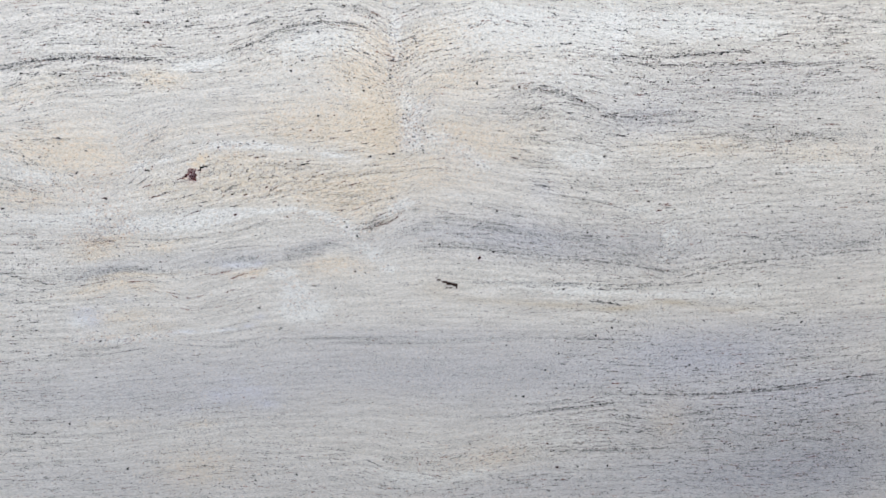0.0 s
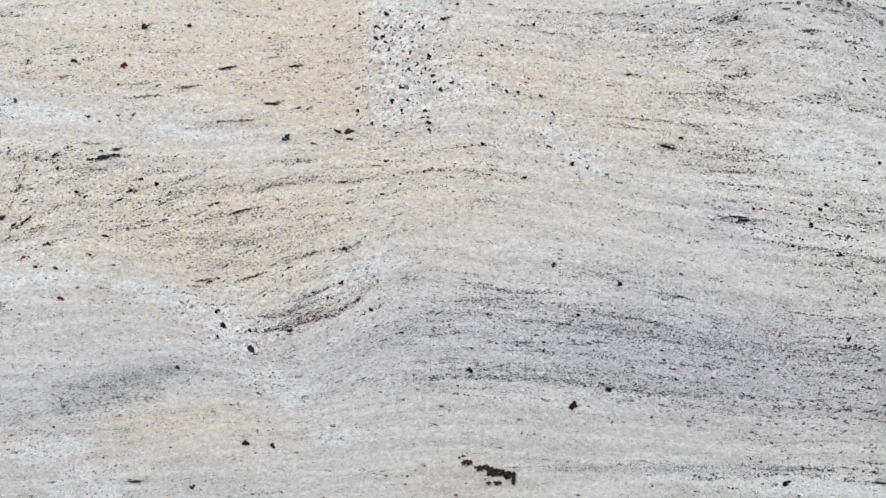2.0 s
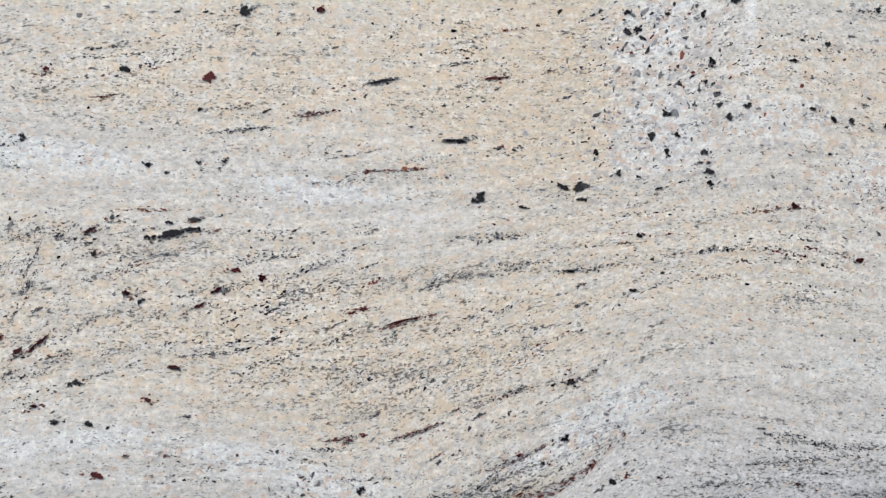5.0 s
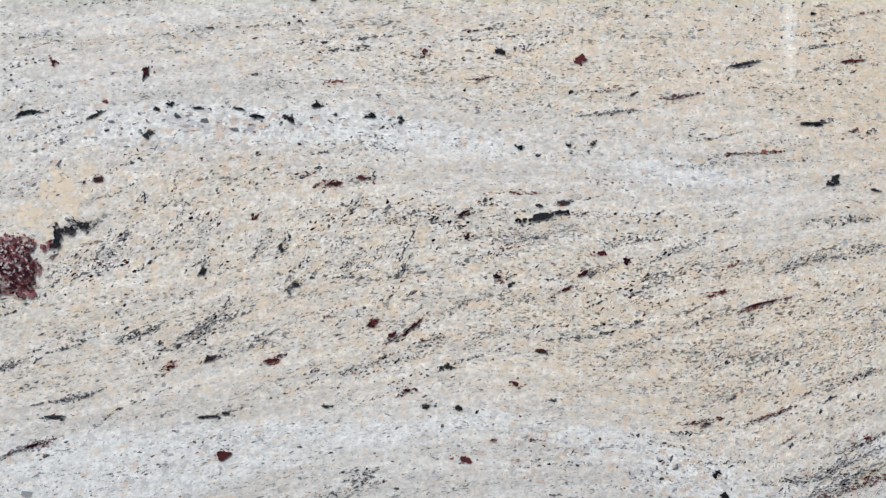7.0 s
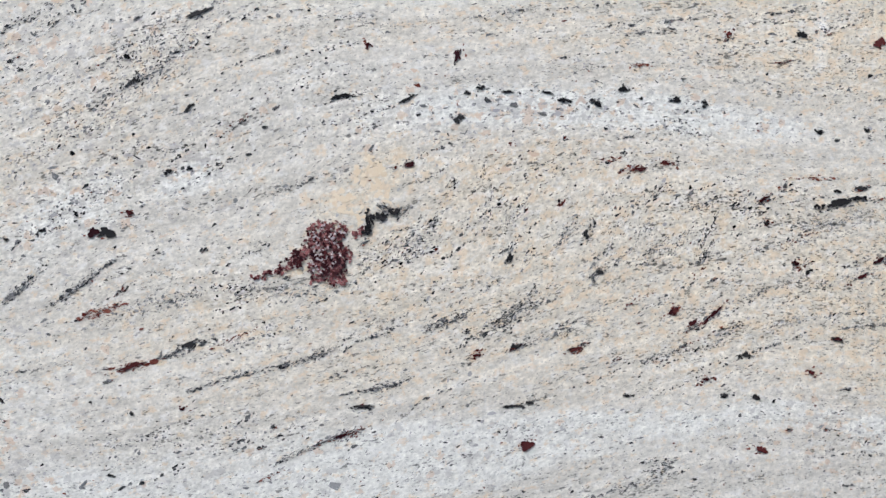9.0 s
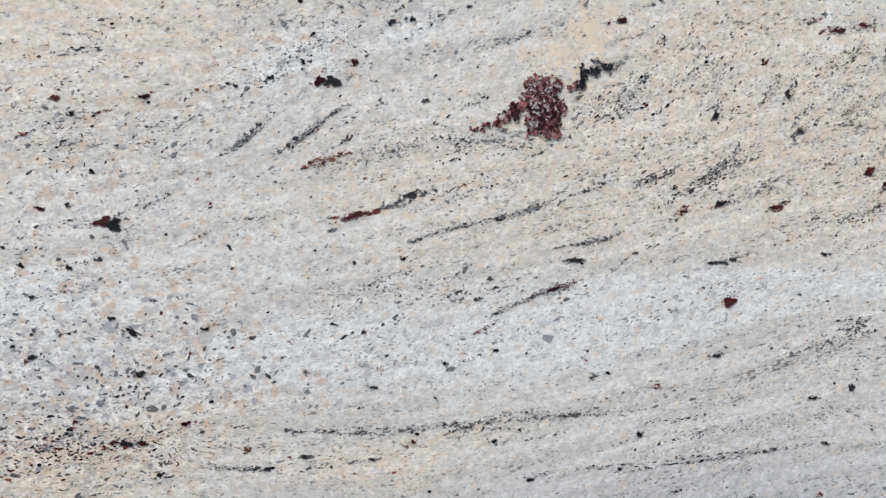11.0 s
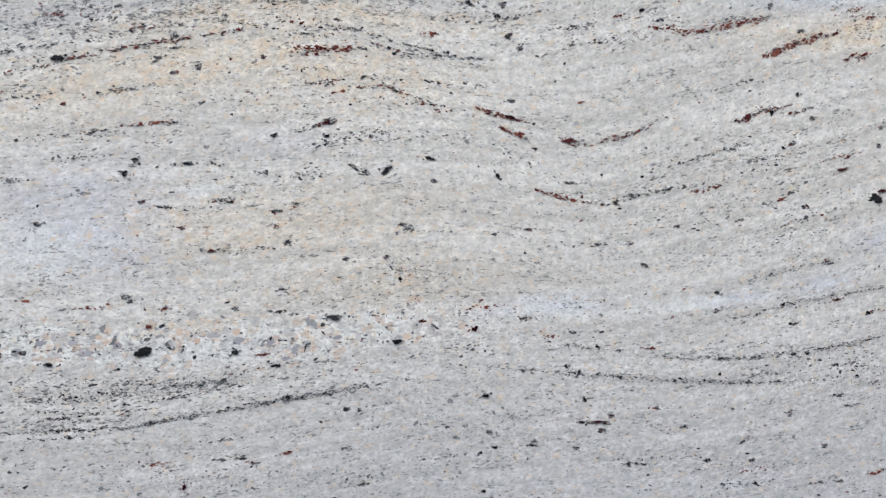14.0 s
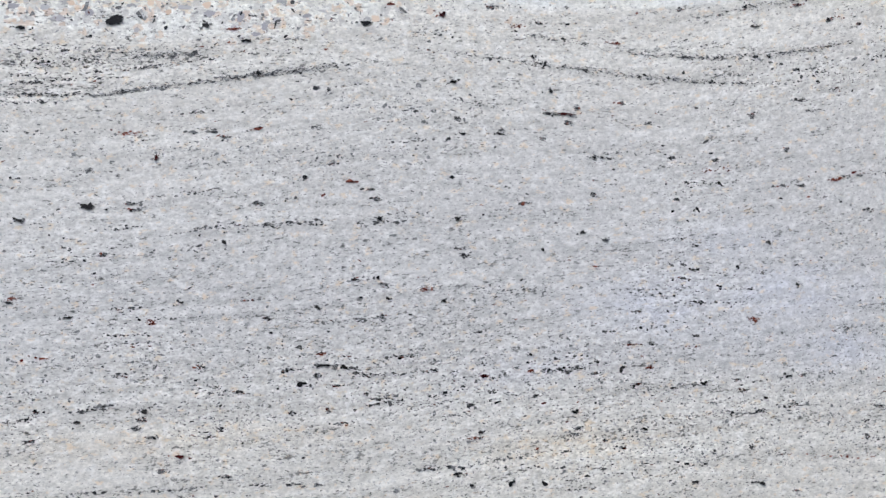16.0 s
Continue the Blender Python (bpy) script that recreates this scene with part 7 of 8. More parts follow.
feldspar_blocks([
    (-0.6100, 1.3290, 8.5, 3.5, 0), (-0.6270, 1.3200, 7.1, 3.2, 0), (-0.6810, 1.3760, 5.0, 2.8, 0), (-0.5330, 1.2040, 6.4, 2.8, 0), (-0.3590, 1.1720, 5.7, 3.5, 0), (-0.5090, 1.3770, 5.0, 2.8, 0)])
feldspar_blocks([
    (-1.0020, 0.9540, 4.8, 2.7, 0), (-1.0170, 0.9550, 4.8, 2.7, 0), (-0.9690, 0.8540, 5.4, 3.1, 0), (-0.8760, 0.8530, 5.4, 2.7, 0)])
mica_flecks([
    (-0.123, 1.438, 5.1, 6.0, 0), (-0.116, 1.440, 6.0, 4.3, 0), (-0.112, 1.465, 6.0, 6.0, 0), (-0.141, 1.464, 3.4, 4.3, 0),
    (-0.049, 1.462, 7.7, 6.0, 0), (-0.123, 1.451, 4.3, 3.4, 0), (-0.096, 1.451, 3.4, 3.4, 0), (-0.071, 1.452, 5.1, 4.3, 0),
    (-0.095, 1.385, 6.0, 5.1, 0), (-0.105, 1.370, 6.0, 6.8, 0), (-0.068, 1.360, 5.1, 6.0, 0), (-0.064, 1.347, 8.5, 4.3, 0),
    (-0.063, 1.339, 6.0, 4.3, 0), (-0.094, 1.360, 4.3, 5.1, 0), (-0.127, 1.345, 4.3, 4.3, 0), (-0.143, 1.358, 4.3, 4.3, 0)])
mica_flecks([
    (-0.165, 1.335, 8.5, 5.1, -20), (-0.154, 1.335, 10.2, 6.0, 30), (-0.152, 1.327, 6.8, 3.4, 0), (-0.220, 1.328, 7.7, 6.0, 0),
    (-0.224, 1.325, 6.0, 4.3, 0), (-0.058, 1.392, 6.0, 3.4, 0), (-0.051, 1.384, 5.1, 5.1, 0), (-0.038, 1.392, 6.0, 4.3, 0),
    (0.009, 1.391, 6.8, 2.6, 0), (0.024, 1.384, 6.0, 3.4, -20), (0.037, 1.383, 4.3, 3.4, 0), (0.078, 1.361, 6.0, 3.4, -30),
    (0.063, 1.380, 4.3, 4.3, 0), (0.102, 1.304, 6.8, 5.1, 0), (0.074, 1.323, 7.7, 2.6, 0), (0.143, 1.292, 5.1, 4.3, 0)])
mica_flecks([
    (0.120, 1.299, 4.3, 3.4, 0), (-0.064, 1.421, 5.1, 6.0, 0), (-0.068, 1.407, 3.4, 3.4, 0), (-0.087, 1.371, 4.3, 4.3, 0),
    (-0.099, 1.335, 6.0, 2.1, 0), (-0.192, 1.321, 6.8, 2.6, 0), (-0.158, 1.279, 11.1, 2.1, 0), (-0.115, 1.266, 5.1, 2.6, 0),
    (-0.112, 1.303, 5.1, 3.4, 0), (-0.127, 1.135, 6.0, 5.1, 0), (-0.160, 1.166, 6.0, 5.1, 0), (0.162, 1.165, 7.7, 6.0, -30),
    (0.084, 1.189, 5.1, 3.4, 0), (0.236, 1.177, 6.8, 3.4, 0), (0.237, 1.150, 10.2, 2.6, -10), (-0.157, 1.204, 6.0, 4.3, 0)])
mica_flecks([
    (-0.371, 1.442, 6.0, 6.8, 0), (-0.298, 1.133, 4.3, 3.4, 0), (-0.297, 1.105, 4.3, 4.3, 0), (-0.262, 1.112, 5.1, 4.3, 0),
    (-0.092, 1.109, 5.1, 3.4, 0), (0.113, 1.129, 6.8, 3.4, 0), (0.230, 1.336, 6.0, 5.1, 0), (0.054, 1.459, 4.3, 4.3, 0),
    (0.018, 1.435, 4.3, 4.3, 0), (-0.006, 1.423, 6.8, 2.6, 0)])
garnets([
    (0.212, 1.326, 14.5, 3.8, -15), (-0.002, 1.324, 6.8, 5.1, 0), (0.047, 1.287, 6.0, 4.3, 0), (-0.324, 1.445, 4.3, 4.3, 0)])
mica_flecks([
    (-0.402, 1.311, 11.8, 2.6, 0), (-0.418, 1.309, 5.2, 2.2, 0), (-0.431, 1.345, 5.2, 3.0, 0), (-0.400, 1.347, 3.7, 3.0, 0),
    (-0.384, 1.348, 3.7, 3.0, 0), (-0.523, 1.363, 5.2, 3.7, 0), (-0.505, 1.361, 4.4, 3.0, 0), (-0.557, 1.368, 6.6, 3.0, 20),
    (-0.572, 1.359, 5.2, 3.7, 0), (-0.372, 1.443, 5.2, 5.9, 0), (-0.444, 1.404, 5.9, 5.2, 0), (-0.436, 1.259, 5.2, 3.0, 0),
    (-0.476, 1.208, 5.2, 3.0, 0), (-0.468, 1.181, 5.2, 3.3, 0), (-0.488, 1.183, 5.2, 1.8, 0), (-0.296, 1.135, 4.4, 3.0, 0)])
mica_flecks([
    (-0.285, 1.401, 16.2, 2.6, 10), (-0.234, 1.364, 14.8, 2.6, 0)])
garnets([
    (-0.324, 1.445, 5.2, 4.4, 0), (-0.393, 1.401, 9.6, 5.9, 0), (-0.491, 1.403, 3.7, 3.7, 0), (-0.466, 1.304, 7.4, 3.0, 30),
    (-0.464, 1.289, 3.7, 3.7, 0), (-0.377, 1.279, 8.1, 3.3, 0), (-0.361, 1.274, 6.6, 5.2, 0), (-0.389, 1.266, 8.1, 3.3, 20),
    (-0.400, 1.256, 6.6, 3.0, 30), (-0.444, 1.264, 4.4, 3.7, 0), (-0.415, 1.217, 5.2, 3.3, 0), (-0.432, 1.196, 4.4, 3.7, 0),
    (-0.463, 1.148, 9.6, 4.4, -15), (-0.296, 1.254, 7.4, 2.6, 15), (-0.270, 1.246, 18.4, 2.2, 15), (-0.157, 1.205, 5.2, 4.4, 0)])
garnets([
    (-0.192, 1.155, 5.2, 2.6, 0), (-0.545, 1.321, 8.1, 3.7, 0), (-0.529, 1.325, 5.9, 3.0, 0), (-0.522, 1.236, 4.4, 4.4, 0),
    (-0.510, 1.228, 7.4, 3.7, 40), (-0.212, 1.405, 16.2, 2.2, 10)])
mica_flecks([
    (-0.684, 1.360, 7.8, 2.1, 30), (-0.654, 1.350, 4.2, 4.9, 0), (-0.578, 1.282, 4.2, 4.9, 0), (-0.624, 1.268, 9.2, 3.2, 70),
    (-0.569, 1.259, 4.9, 3.5, 0), (-0.474, 1.207, 5.6, 2.1, 0), (-0.417, 1.217, 7.1, 2.1, 0), (-0.620, 1.215, 4.9, 3.5, 0),
    (-0.711, 1.181, 12.7, 2.1, 0), (-0.621, 1.179, 10.6, 2.5, 0), (-0.611, 1.181, 4.2, 3.2, 0), (-0.464, 1.289, 3.5, 3.5, 0),
    (-0.445, 1.264, 4.9, 3.5, 0), (-0.240, 1.364, 14.1, 2.1, 0)])
garnets([
    (-0.707, 1.390, 2.8, 2.8, 0), (-0.656, 1.386, 4.2, 6.4, 20), (-0.522, 1.236, 5.6, 3.5, 0), (-0.496, 1.234, 10.6, 2.8, 50),
    (-0.501, 1.193, 4.9, 2.8, 0), (-0.432, 1.196, 4.2, 3.5, 0), (-0.584, 1.213, 7.8, 2.5, 10), (-0.612, 1.155, 8.5, 7.1, 20)])
mica_flecks([
    (-0.905, 1.278, 2.7, 2.7, 0), (-0.887, 1.283, 2.7, 2.7, 0), (-0.868, 1.292, 2.7, 2.7, 0), (-0.819, 1.316, 4.6, 4.0, 40),
    (-0.807, 1.318, 3.3, 2.7, 0), (-0.807, 1.352, 6.6, 2.3, 45), (-0.836, 1.366, 6.6, 2.7, 30), (-0.840, 1.379, 4.0, 3.3, 0),
    (-0.802, 1.404, 15.3, 3.3, 30), (-0.724, 1.360, 11.3, 3.0, 10), (-0.686, 1.359, 7.3, 2.0, 30), (-0.642, 1.367, 5.3, 3.3, 0),
    (-0.650, 1.364, 4.6, 2.7, 0), (-0.656, 1.348, 5.3, 4.0, 0), (-0.575, 1.361, 4.6, 2.7, 0), (-0.592, 1.361, 9.3, 3.3, -10)])
mica_flecks([
    (-0.602, 1.365, 6.6, 2.0, -10), (-0.626, 1.365, 6.6, 2.0, 0), (-0.556, 1.369, 3.3, 4.6, 0), (-0.525, 1.362, 5.3, 2.3, 0),
    (-0.506, 1.359, 2.7, 2.7, 0), (-0.808, 1.219, 11.3, 3.0, 25), (-0.711, 1.181, 12.0, 1.7, 3), (-0.624, 1.179, 8.0, 2.3, -5),
    (-0.612, 1.181, 3.3, 3.3, 0), (-0.551, 1.184, 6.6, 1.7, 0), (-0.489, 1.182, 4.6, 1.7, 0), (-0.469, 1.181, 4.6, 3.0, 0),
    (-0.621, 1.215, 4.6, 4.0, 0), (-0.479, 1.207, 4.6, 2.0, 0), (-0.415, 1.216, 5.3, 2.3, 0)])
garnets([
    (-0.859, 1.282, 6.6, 7.3, 0), (-0.839, 1.293, 3.3, 4.0, 0), (-0.708, 1.389, 2.7, 4.0, 0), (-0.656, 1.385, 8.0, 3.0, 65),
    (-0.683, 1.322, 10.0, 3.0, 15), (-0.839, 1.207, 13.3, 3.7, 18), (-0.613, 1.155, 7.3, 6.6, 0), (-0.464, 1.148, 8.0, 4.0, 0),
    (-0.643, 1.210, 6.0, 2.7, 15), (-0.583, 1.213, 6.6, 2.7, 15), (-0.523, 1.234, 5.3, 4.0, 0), (-0.501, 1.230, 8.6, 2.3, 45),
    (-0.432, 1.196, 3.3, 3.3, 0), (-0.723, 1.164, 12.0, 2.3, 20)])
mica_flecks([
    (-0.991, 1.261, 3.3, 3.3, 0), (-0.981, 1.230, 2.6, 3.3, 0), (-0.994, 1.212, 2.6, 2.6, 0), (-0.961, 1.142, 10.5, 3.0, -25),
    (-0.973, 1.150, 3.3, 3.3, 0), (-1.014, 1.129, 4.6, 2.3, 20), (-1.013, 1.162, 3.9, 2.6, 0), (-1.018, 1.179, 3.3, 3.3, 0),
    (-0.994, 1.178, 3.3, 3.3, 0), (-0.909, 1.189, 2.0, 3.3, 0), (-0.840, 1.180, 2.6, 2.6, 0), (-0.852, 1.145, 3.3, 2.0, 0),
    (-0.922, 1.143, 3.9, 2.0, 0), (-0.530, 1.100, 5.9, 4.6, 0), (-0.555, 1.094, 3.9, 2.6, 0), (-0.546, 1.065, 3.9, 2.6, 0)])
mica_flecks([
    (-0.669, 1.075, 3.9, 3.9, 0), (-0.759, 1.074, 2.6, 2.6, 0), (-0.995, 1.089, 3.3, 3.3, 0), (-0.966, 1.080, 7.2, 4.6, 0),
    (-0.830, 1.066, 5.9, 1.6, 0), (-0.948, 1.062, 3.3, 2.6, 0), (-0.942, 1.037, 3.3, 3.3, 0), (-0.681, 1.054, 2.6, 3.3, 0),
    (-0.696, 1.016, 5.9, 3.3, 0), (-0.868, 1.069, 6.6, 2.3, 0), (-0.788, 1.121, 2.6, 2.6, 0), (-0.829, 1.108, 4.6, 2.6, 0)])
garnets([
    (-0.976, 1.203, 9.9, 5.9, 0), (-0.840, 1.293, 3.9, 3.3, 0), (-0.999, 1.269, 4.6, 3.3, 0), (-0.953, 1.271, 6.6, 3.3, 0),
    (-1.008, 1.210, 7.9, 2.0, -10), (-0.958, 1.118, 4.6, 3.3, 0), (-0.812, 1.182, 3.3, 2.6, 0), (-0.806, 1.075, 3.9, 2.6, 0),
    (-0.934, 1.090, 4.6, 2.6, 0), (-0.992, 1.093, 2.6, 2.6, 0), (-0.972, 1.081, 3.9, 3.3, 0), (-0.957, 1.080, 5.3, 3.9, 0),
    (-1.024, 1.046, 3.3, 3.3, 0)])
mica_flecks([
    (-0.974, 0.989, 5.2, 3.9, 0), (-0.906, 1.001, 4.6, 3.3, 0), (-0.868, 0.998, 5.2, 3.9, 0), (-0.883, 0.998, 7.2, 3.9, 0),
    (-0.998, 1.000, 3.3, 2.6, 0), (-0.818, 0.991, 4.6, 3.3, 0), (-0.702, 1.016, 3.9, 3.9, 0), (-0.695, 1.016, 3.9, 3.9, 0),
    (-0.758, 1.074, 2.6, 2.6, 0), (-0.558, 1.094, 3.3, 2.6, 0), (-0.942, 1.037, 3.9, 3.9, 0), (-0.957, 1.119, 5.2, 3.9, 0),
    (-1.014, 1.129, 5.2, 2.6, 20), (-0.620, 1.122, 4.6, 3.3, 0), (-0.948, 1.061, 2.6, 2.0, 0), (-0.795, 0.972, 3.3, 2.6, 0)])
mica_flecks([
    (-0.801, 0.984, 3.9, 3.3, 0), (-1.049, 0.951, 8.5, 3.3, 20), (-0.800, 0.889, 3.3, 3.3, 0), (-0.726, 0.874, 3.3, 3.9, 0),
    (-0.841, 0.899, 6.6, 2.3, 0), (-0.866, 0.892, 5.2, 3.3, 0), (-0.931, 0.911, 3.3, 2.6, 0), (-0.901, 0.911, 2.6, 2.6, 0),
    (-1.014, 0.888, 3.3, 3.3, 0), (-1.008, 0.896, 3.3, 2.6, 0), (-0.980, 0.894, 3.3, 2.6, 0), (-0.608, 0.943, 2.6, 2.6, 0),
    (-0.625, 0.931, 3.3, 3.9, 0)])
garnets([
    (-0.828, 1.018, 7.9, 4.9, 0), (-1.024, 1.046, 3.3, 2.6, 0), (-0.934, 1.090, 3.9, 3.3, 0), (-0.901, 0.919, 7.9, 2.0, 25),
    (-0.641, 0.928, 5.9, 3.9, 30), (-0.547, 0.883, 7.2, 3.3, 0), (-0.576, 0.896, 6.6, 2.6, 15), (-0.756, 0.911, 8.5, 3.0, 5),
    (-0.792, 0.924, 8.5, 2.6, -20)])
mica_flecks([
    (-0.897, 0.805, 11.0, 3.1, 0), (-1.022, 0.678, 7.6, 5.8, 0), (-1.060, 0.670, 6.2, 2.8, -20), (-0.860, 0.790, 7.6, 3.4, 0),
    (-0.954, 0.785, 4.1, 4.8, 0), (-0.931, 0.777, 5.5, 2.8, 0), (-0.924, 0.758, 3.4, 2.8, 0), (-0.806, 0.756, 4.1, 3.1, 0),
    (-0.744, 0.752, 2.8, 2.8, 0), (-0.800, 0.724, 3.4, 2.1, 0), (-0.897, 0.696, 2.8, 2.1, 0), (-0.852, 0.672, 2.8, 2.1, 0),
    (-0.804, 0.672, 2.8, 2.1, 0), (-0.945, 0.657, 3.4, 2.8, 0), (-0.722, 0.663, 3.4, 2.4, 0), (-0.707, 0.658, 3.4, 2.1, 0)])
mica_flecks([
    (-0.645, 0.678, 2.8, 2.8, 0), (-0.630, 0.695, 2.8, 2.8, 0), (-0.594, 0.656, 2.8, 3.4, 0), (-0.645, 0.654, 2.8, 2.1, 0),
    (-0.659, 0.818, 3.4, 2.8, 0), (-0.614, 0.810, 2.8, 2.8, 0), (-0.555, 0.804, 3.4, 2.8, 0), (-0.756, 0.773, 2.8, 2.8, 0),
    (-1.056, 0.780, 6.9, 2.4, 0)])
garnets([
    (-0.734, 0.738, 12.4, 1.7, -5), (-0.983, 0.707, 2.8, 3.4, 0), (-0.813, 0.797, 4.1, 4.1, 0), (-0.967, 0.844, 4.8, 1.7, 0)])
mica_flecks([
    (-0.887, 0.581, 8.5, 2.1, 0), (-0.874, 0.580, 5.0, 3.2, 0), (-0.900, 0.570, 6.4, 3.6, -15), (-0.890, 0.617, 5.0, 2.5, -30),
    (-0.695, 0.574, 4.3, 4.3, 0), (-0.726, 0.547, 5.0, 3.6, 0), (-0.803, 0.510, 6.4, 2.1, 0), (-0.992, 0.556, 5.0, 2.8, 0),
    (-1.030, 0.551, 3.6, 2.8, 0), (-0.897, 0.697, 2.8, 2.1, 0), (-0.616, 0.640, 2.8, 2.1, 0), (-0.573, 0.628, 2.8, 2.8, 0),
    (-0.628, 0.627, 2.8, 2.1, 0), (-0.812, 0.620, 3.6, 2.1, 0), (-0.847, 0.622, 2.8, 2.8, 0), (-0.853, 0.635, 2.8, 2.1, 0)])
mica_flecks([
    (-0.756, 0.585, 2.8, 2.1, 0), (-0.578, 0.566, 5.0, 1.8, 0), (-0.638, 0.563, 5.0, 3.6, 0), (-0.594, 0.552, 2.8, 2.8, 0),
    (-0.679, 0.534, 5.0, 2.1, 0), (-0.788, 0.536, 2.8, 3.6, 0), (-0.794, 0.502, 2.8, 3.6, 0), (-0.768, 0.502, 5.0, 3.6, 0),
    (-0.643, 0.497, 5.0, 2.1, 0), (-0.595, 0.494, 3.6, 3.6, 0), (-0.852, 0.671, 3.6, 2.8, 0), (-0.803, 0.671, 2.8, 2.1, 0),
    (-1.034, 0.613, 5.0, 2.1, 0), (-0.970, 0.621, 2.8, 2.1, 0)])
garnets([
    (-0.786, 0.572, 4.3, 2.8, 0), (-0.972, 0.528, 5.7, 2.8, 0)])
mica_flecks([
    (0.301, 1.245, 24.4, 2.6, -5), (0.541, 1.399, 18.3, 2.2, -5), (0.497, 1.335, 10.5, 5.2, 0), (0.291, 1.475, 8.0, 5.0, 0),
    (0.082, 1.187, 5.2, 5.2, 0), (-0.013, 1.065, 8.7, 7.0, 0), (0.153, 1.040, 14.0, 5.2, 0), (0.502, 0.919, 36.7, 2.6, -3),
    (0.281, 0.849, 24.4, 1.8, -3), (0.529, 0.875, 24.4, 3.5, -5), (0.377, 0.922, 12.2, 7.0, 0), (0.486, 0.771, 7.0, 7.0, 0),
    (0.539, 0.794, 5.2, 5.2, 0), (-0.326, 0.934, 7.0, 7.0, 0), (-0.237, 0.980, 7.0, 7.0, 0), (-0.388, 0.942, 22.0, 2.6, 0)])
mica_flecks([
    (-0.261, 1.091, 10.5, 8.7, 0), (-0.291, 1.118, 8.7, 7.0, 0), (-0.218, 1.112, 7.0, 7.0, 0), (-0.341, 1.071, 7.0, 5.2, 0),
    (-0.489, 0.816, 7.0, 5.2, 0)])
garnets([
    (0.110, 1.022, 12.2, 10.5, 0), (0.642, 1.196, 15.9, 5.2, 0), (0.678, 1.167, 15.7, 7.0, 0), (0.693, 1.019, 15.9, 3.0, -30),
    (-0.267, 0.984, 8.7, 8.7, 0)])
mica_flecks([
    (-0.863, 1.715, 15.5, 6.9, -25), (-0.806, 1.646, 12.1, 6.9, 0), (0.096, 1.546, 8.6, 10.4, 0), (0.224, 1.536, 8.6, 6.9, 0),
    (0.377, 1.668, 10.4, 6.9, 0), (0.846, 1.675, 8.6, 6.9, 0), (0.829, 1.653, 10.4, 5.2, 0), (0.784, 1.473, 10.4, 6.9, 0),
    (1.393, 1.527, 8.6, 6.9, 0), (0.592, 1.446, 8.6, 6.9, 0), (0.552, 1.396, 13.8, 5.2, 0), (0.495, 1.333, 12.1, 6.9, 0),
    (0.216, 1.324, 14.5, 2.6, -10), (0.311, 1.241, 16.9, 3.5, -5), (1.096, 1.303, 10.4, 6.9, 0), (1.121, 1.410, 8.6, 6.9, 0)])
mica_flecks([
    (1.194, 1.458, 13.8, 8.6, 0), (0.913, 1.224, 8.6, 6.9, 0), (1.041, 1.181, 8.6, 6.9, 0), (0.969, 1.038, 10.4, 6.9, 0),
    (0.843, 0.812, 8.6, 6.9, 0), (1.180, 0.802, 12.1, 8.6, 0), (0.538, 0.796, 8.6, 6.9, 0), (0.485, 0.772, 8.6, 6.9, 0),
    (0.199, 0.747, 8.6, 6.9, 0), (0.325, 0.664, 10.4, 6.9, 0), (0.802, 0.668, 12.1, 5.2, 0), (0.256, 0.580, 13.8, 6.9, 0),
    (0.232, 0.583, 6.9, 6.9, 0), (1.359, 0.613, 15.5, 6.9, 0), (1.169, 0.589, 6.9, 6.9, 0), (0.605, 0.505, 8.6, 6.9, 0)])
mica_flecks([
    (1.111, 0.463, 8.6, 6.9, 0), (0.791, 0.471, 8.6, 6.9, 0), (1.496, 0.445, 8.6, 6.9, 0), (0.440, 0.341, 8.6, 6.9, 0),
    (0.539, 0.340, 8.6, 6.9, 0), (0.773, 0.345, 13.8, 6.9, 0), (1.421, 0.353, 13.8, 6.9, 0), (1.302, 0.945, 13.8, 6.9, 0),
    (1.431, 0.955, 21.8, 2.6, 0), (-1.089, 1.370, 15.5, 6.9, 0), (-1.018, 1.336, 8.6, 6.9, 0), (-1.046, 1.274, 8.6, 8.6, 0),
    (-0.852, 1.282, 10.4, 6.9, 0), (-0.970, 1.201, 10.4, 6.9, 0), (-0.552, 0.878, 10.4, 6.9, 0), (-0.493, 0.812, 6.9, 6.9, 0)])
mica_flecks([
    (-1.103, 0.541, 8.6, 6.9, 0), (-0.946, 0.396, 8.6, 8.6, 0), (-0.575, 0.343, 8.6, 8.6, 0), (-0.451, 0.355, 8.6, 8.6, 0)])
garnets([
    (0.372, 0.342, 19.3, 6.9, 0)])


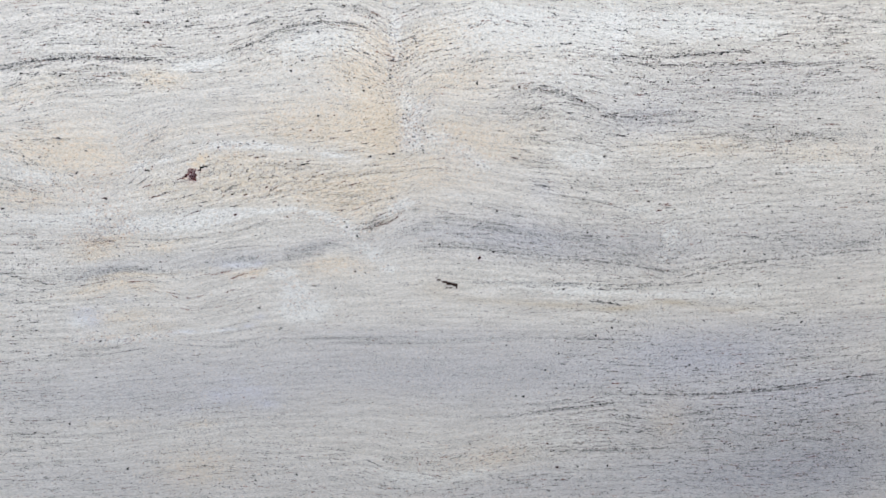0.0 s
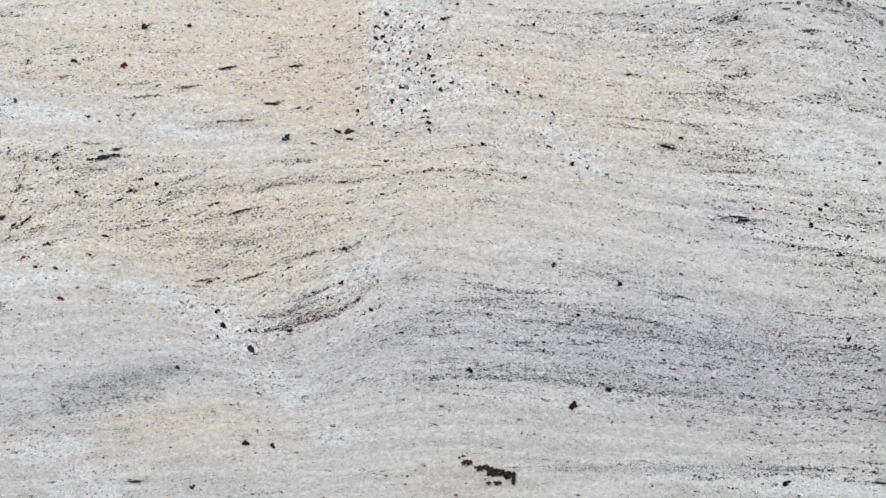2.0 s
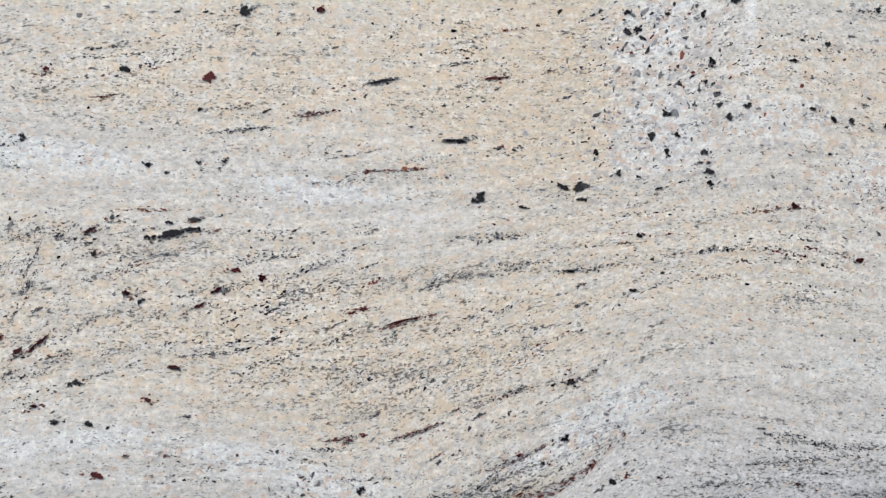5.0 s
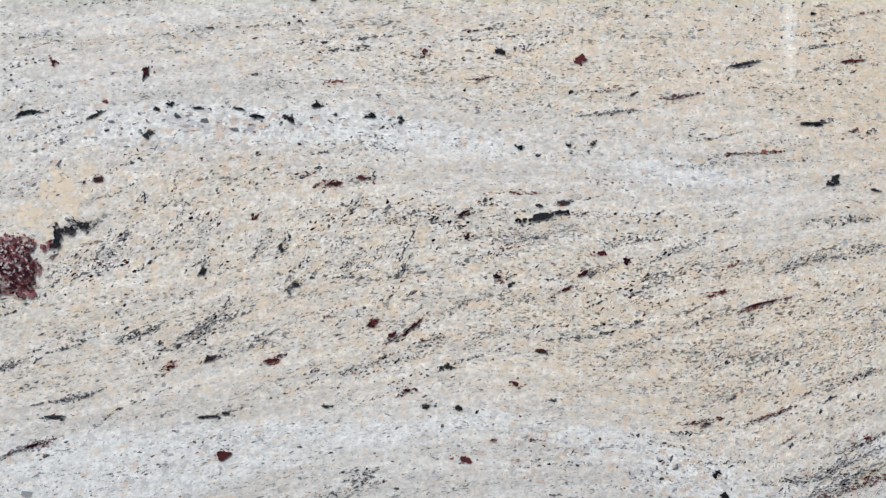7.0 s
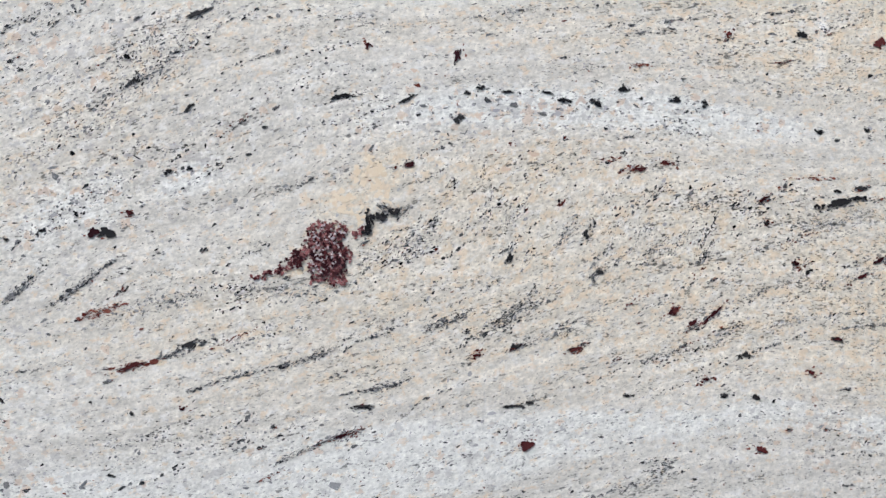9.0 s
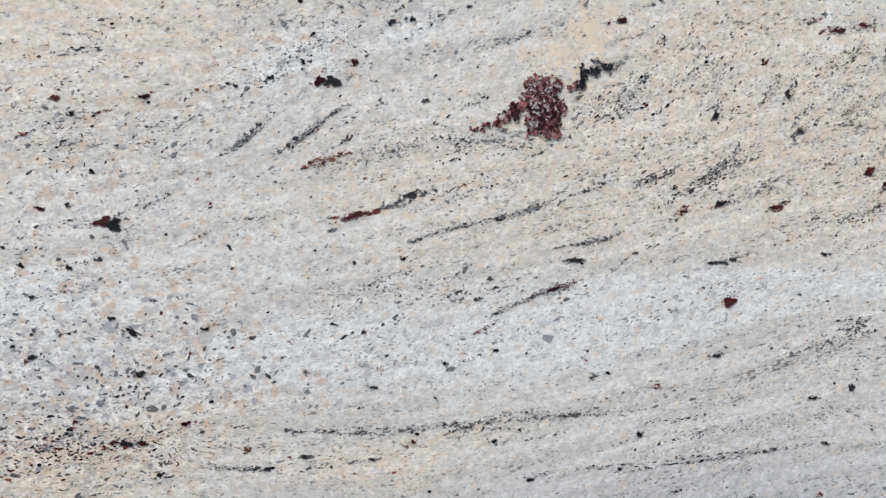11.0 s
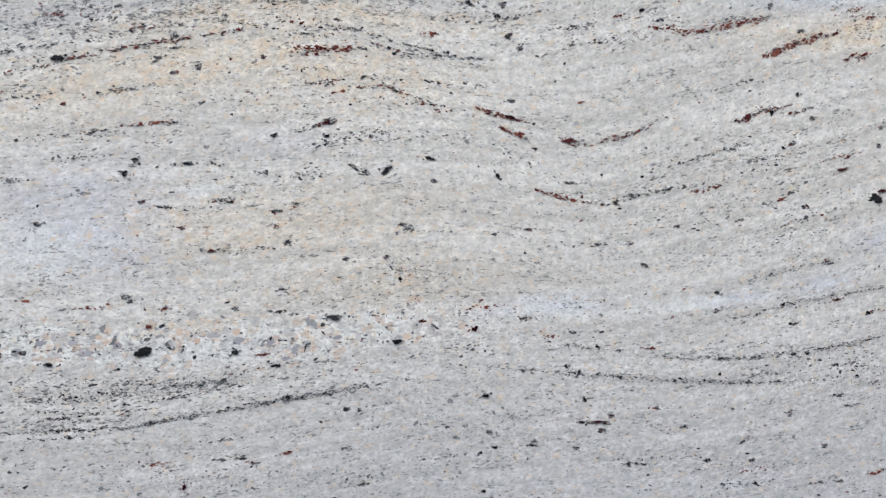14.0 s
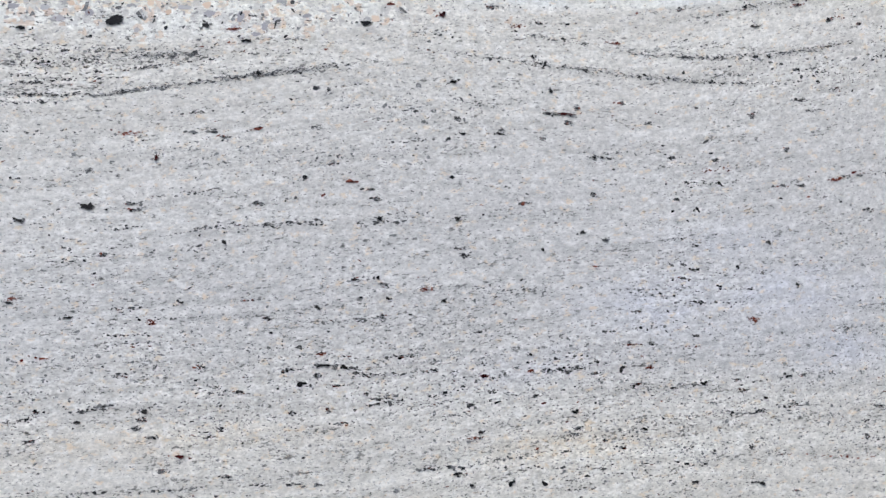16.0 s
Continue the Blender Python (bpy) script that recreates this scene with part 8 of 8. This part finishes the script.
# ---- the large inclusions ----
def blotch(name, centre, radius, stretch_x, tilt, material, seed, label, parent, depth=0.0004, ragged=0.2, sides=64):
    """A large crystal mass with a ragged edge, set in the face."""
    r = random.Random(seed)
    waves = [(k, r.uniform(0, 6.28), r.uniform(0.4, 1.0) / k ** 0.7) for k in (2, 3, 5, 8, 13, 19)]
    bm = bmesh.new()
    rim, back = [], []
    for i in range(sides):
        a = 2 * math.pi * i / sides
        reach = radius * (1 + ragged * sum(w * math.sin(k * a + p) for k, p, w in waves))
        u, v = math.cos(a) * reach * stretch_x, math.sin(a) * reach
        c, s = math.cos(radians(tilt)), math.sin(radians(tilt))
        x, z = centre[0] + u * c - v * s, centre[1] + u * s + v * c
        rim.append(bm.verts.new((x, -depth, z)))
        back.append(bm.verts.new((x, 0.003, z)))
    bm.faces.new(rim)
    for i in range(sides):
        bm.faces.new((rim[i], back[i], back[(i + 1) % sides], rim[(i + 1) % sides]))
    bmesh.ops.triangulate(bm, faces=[f for f in bm.faces if len(f.verts) > 4])
    bmesh.ops.recalc_face_normals(bm, faces=bm.faces[:])
    return part(name, bm, material, parent, label)


def cluster(name, outline, count, seed, size, material, label, lift):
    """A mass of grains that fills the lobes (x, z, rx, rz) of outline."""
    r = np.random.default_rng(seed)
    rows = []
    for x, z, rx, rz in outline:
        m = int(count * rx * rz / 0.0002)
        a, d = r.uniform(0, 6.283, m), np.sqrt(r.uniform(0, 1, m)) * r.uniform(0.85, 1.12, m)
        rows.append(np.stack([x + rx * d * np.cos(a), z + rz * d * np.sin(a), r.uniform(0.6, 1.5, m) * size, r.uniform(0.5, 1.1, m) * size, r.uniform(0, 3.14, m)], axis=1))
    ob = grain_mesh(name, np.concatenate(rows), material)
    ob.location = (0, -lift, 0)
    return tagged(ob, label)


cluster("garnet_mass", [(-0.7360, 1.2830, 0.0065, 0.0055), (-0.7255, 1.2835, 0.0060, 0.0050), (-0.7340, 1.2730, 0.0105, 0.0085), (-0.7260, 1.2680, 0.0095, 0.0085), (-0.7350, 1.2620, 0.0070, 0.0050), (-0.7250, 1.2560, 0.0070, 0.0045), (-0.7370, 1.2545, 0.0040, 0.0018),
                (-0.7460, 1.2690, 0.004, 0.0040), (-0.7500, 1.2655, 0.005, 0.0032), (-0.7560, 1.2615, 0.005, 0.0020), (-0.7620, 1.2590, 0.006, 0.0014),
                (-0.7690, 1.2565, 0.006, 0.0010), (-0.7140, 1.2810, 0.004, 0.0016), (-0.7100, 1.2840, 0.003, 0.0016)], 330, 6, 0.0024, GARNET_MASS, "dark wine-red cluster of garnet grains with a tapering arm", 0.0003)
blotch("mica_fleck", (-0.4165, 1.3020), 0.0025, 2.6, 13, MICA, 16, "", slab, 0.0004, 0.26, 64)
blotch("mica_fleck", (-0.4045, 1.3048), 0.0010, 6.0, 6, MICA, 17, "", slab, 0.0003, 0.3, 40)
blotch("mica_fleck", (-1.0050, 0.7862), 0.0025, 2.0, 14, MICA, 15, "", slab, 0.0004, 0.34, 64)
cluster("feldspar", [(-0.7060, 1.3190, 0.010, 0.0085), (-0.7035, 1.3160, 0.009, 0.0075), (-0.7000, 1.3050, 0.006, 0.006), (-0.7230, 1.3000, 0.010, 0.006), (-0.7130, 1.2930, 0.007, 0.006), (-0.7430, 1.2590, 0.004, 0.0025)], 45, 7, 0.0040, FELDSPAR, "cream feldspar crystals beside the garnet", -0.00008)

cluster("quartz", [(-0.7310, 1.2740, 0.010, 0.009), (-0.7330, 1.2650, 0.009, 0.007), (-0.7300, 1.2830, 0.009, 0.004)], 105, 17, 0.0016, QUARTZ, "pale quartz specks in the garnet mass", 0.0006)
cluster("dark_garnet", [(-0.7310, 1.2740, 0.012, 0.011), (-0.7300, 1.2620, 0.011, 0.009), (-0.7520, 1.2640, 0.007, 0.003), (-0.7460, 1.2700, 0.004, 0.005), (-0.7470, 1.2680, 0.004, 0.005), (-0.7620, 1.2590, 0.006, 0.0016)], 90, 18, 0.0022, DARK_GARNET, "near-black rims among the garnets", 0.0007)
cluster("mica_mass", [(-0.7065, 1.2905, 0.0024, 0.0058), (-0.7015, 1.2920, 0.0055, 0.0022), (-0.6930, 1.2945, 0.0045, 0.0018), (-0.7085, 1.2840, 0.0028, 0.0028)], 420, 19, 0.0024, BLACK, "black mica beside the garnet", 0.0005)
cluster("brown_mica", [(-0.0150, 0.9560, 0.0065, 0.0020), (0.0040, 0.9490, 0.010, 0.0026), (0.0200, 0.9435, 0.012, 0.0034), (0.0350, 0.9395, 0.008, 0.0038), (0.0400, 0.9330, 0.002, 0.0050), (0.0180, 0.9310, 0.009, 0.0011)], 330, 20, 0.0040, BROWN, "dark brown ragged mica streak", 0.0004)
cluster("mica_tail", [(-0.4290, 1.2998, 0.0060, 0.0008), (-0.4030, 1.3047, 0.0070, 0.0008)], 420, 21, 0.0026, BLACK, "black mica shreds", 0.0003)

grain_mesh("grey_quartz", np.concatenate(GRAINS["quartz"]), SMOKY).location.y = 0.00008
grain_mesh("grey_mica", np.concatenate(GRAINS["grey"]), MICA_GREY).location.y = 0.00004
grain_mesh("black_flakes", np.concatenate(GRAINS["black"]), BLACK)
grain_mesh("small_mica", np.concatenate(GRAINS["mica"]), MICA_SMALL)
grain_mesh("small_garnet", np.concatenate(GRAINS["garnet"]), GARNET_SMALL)
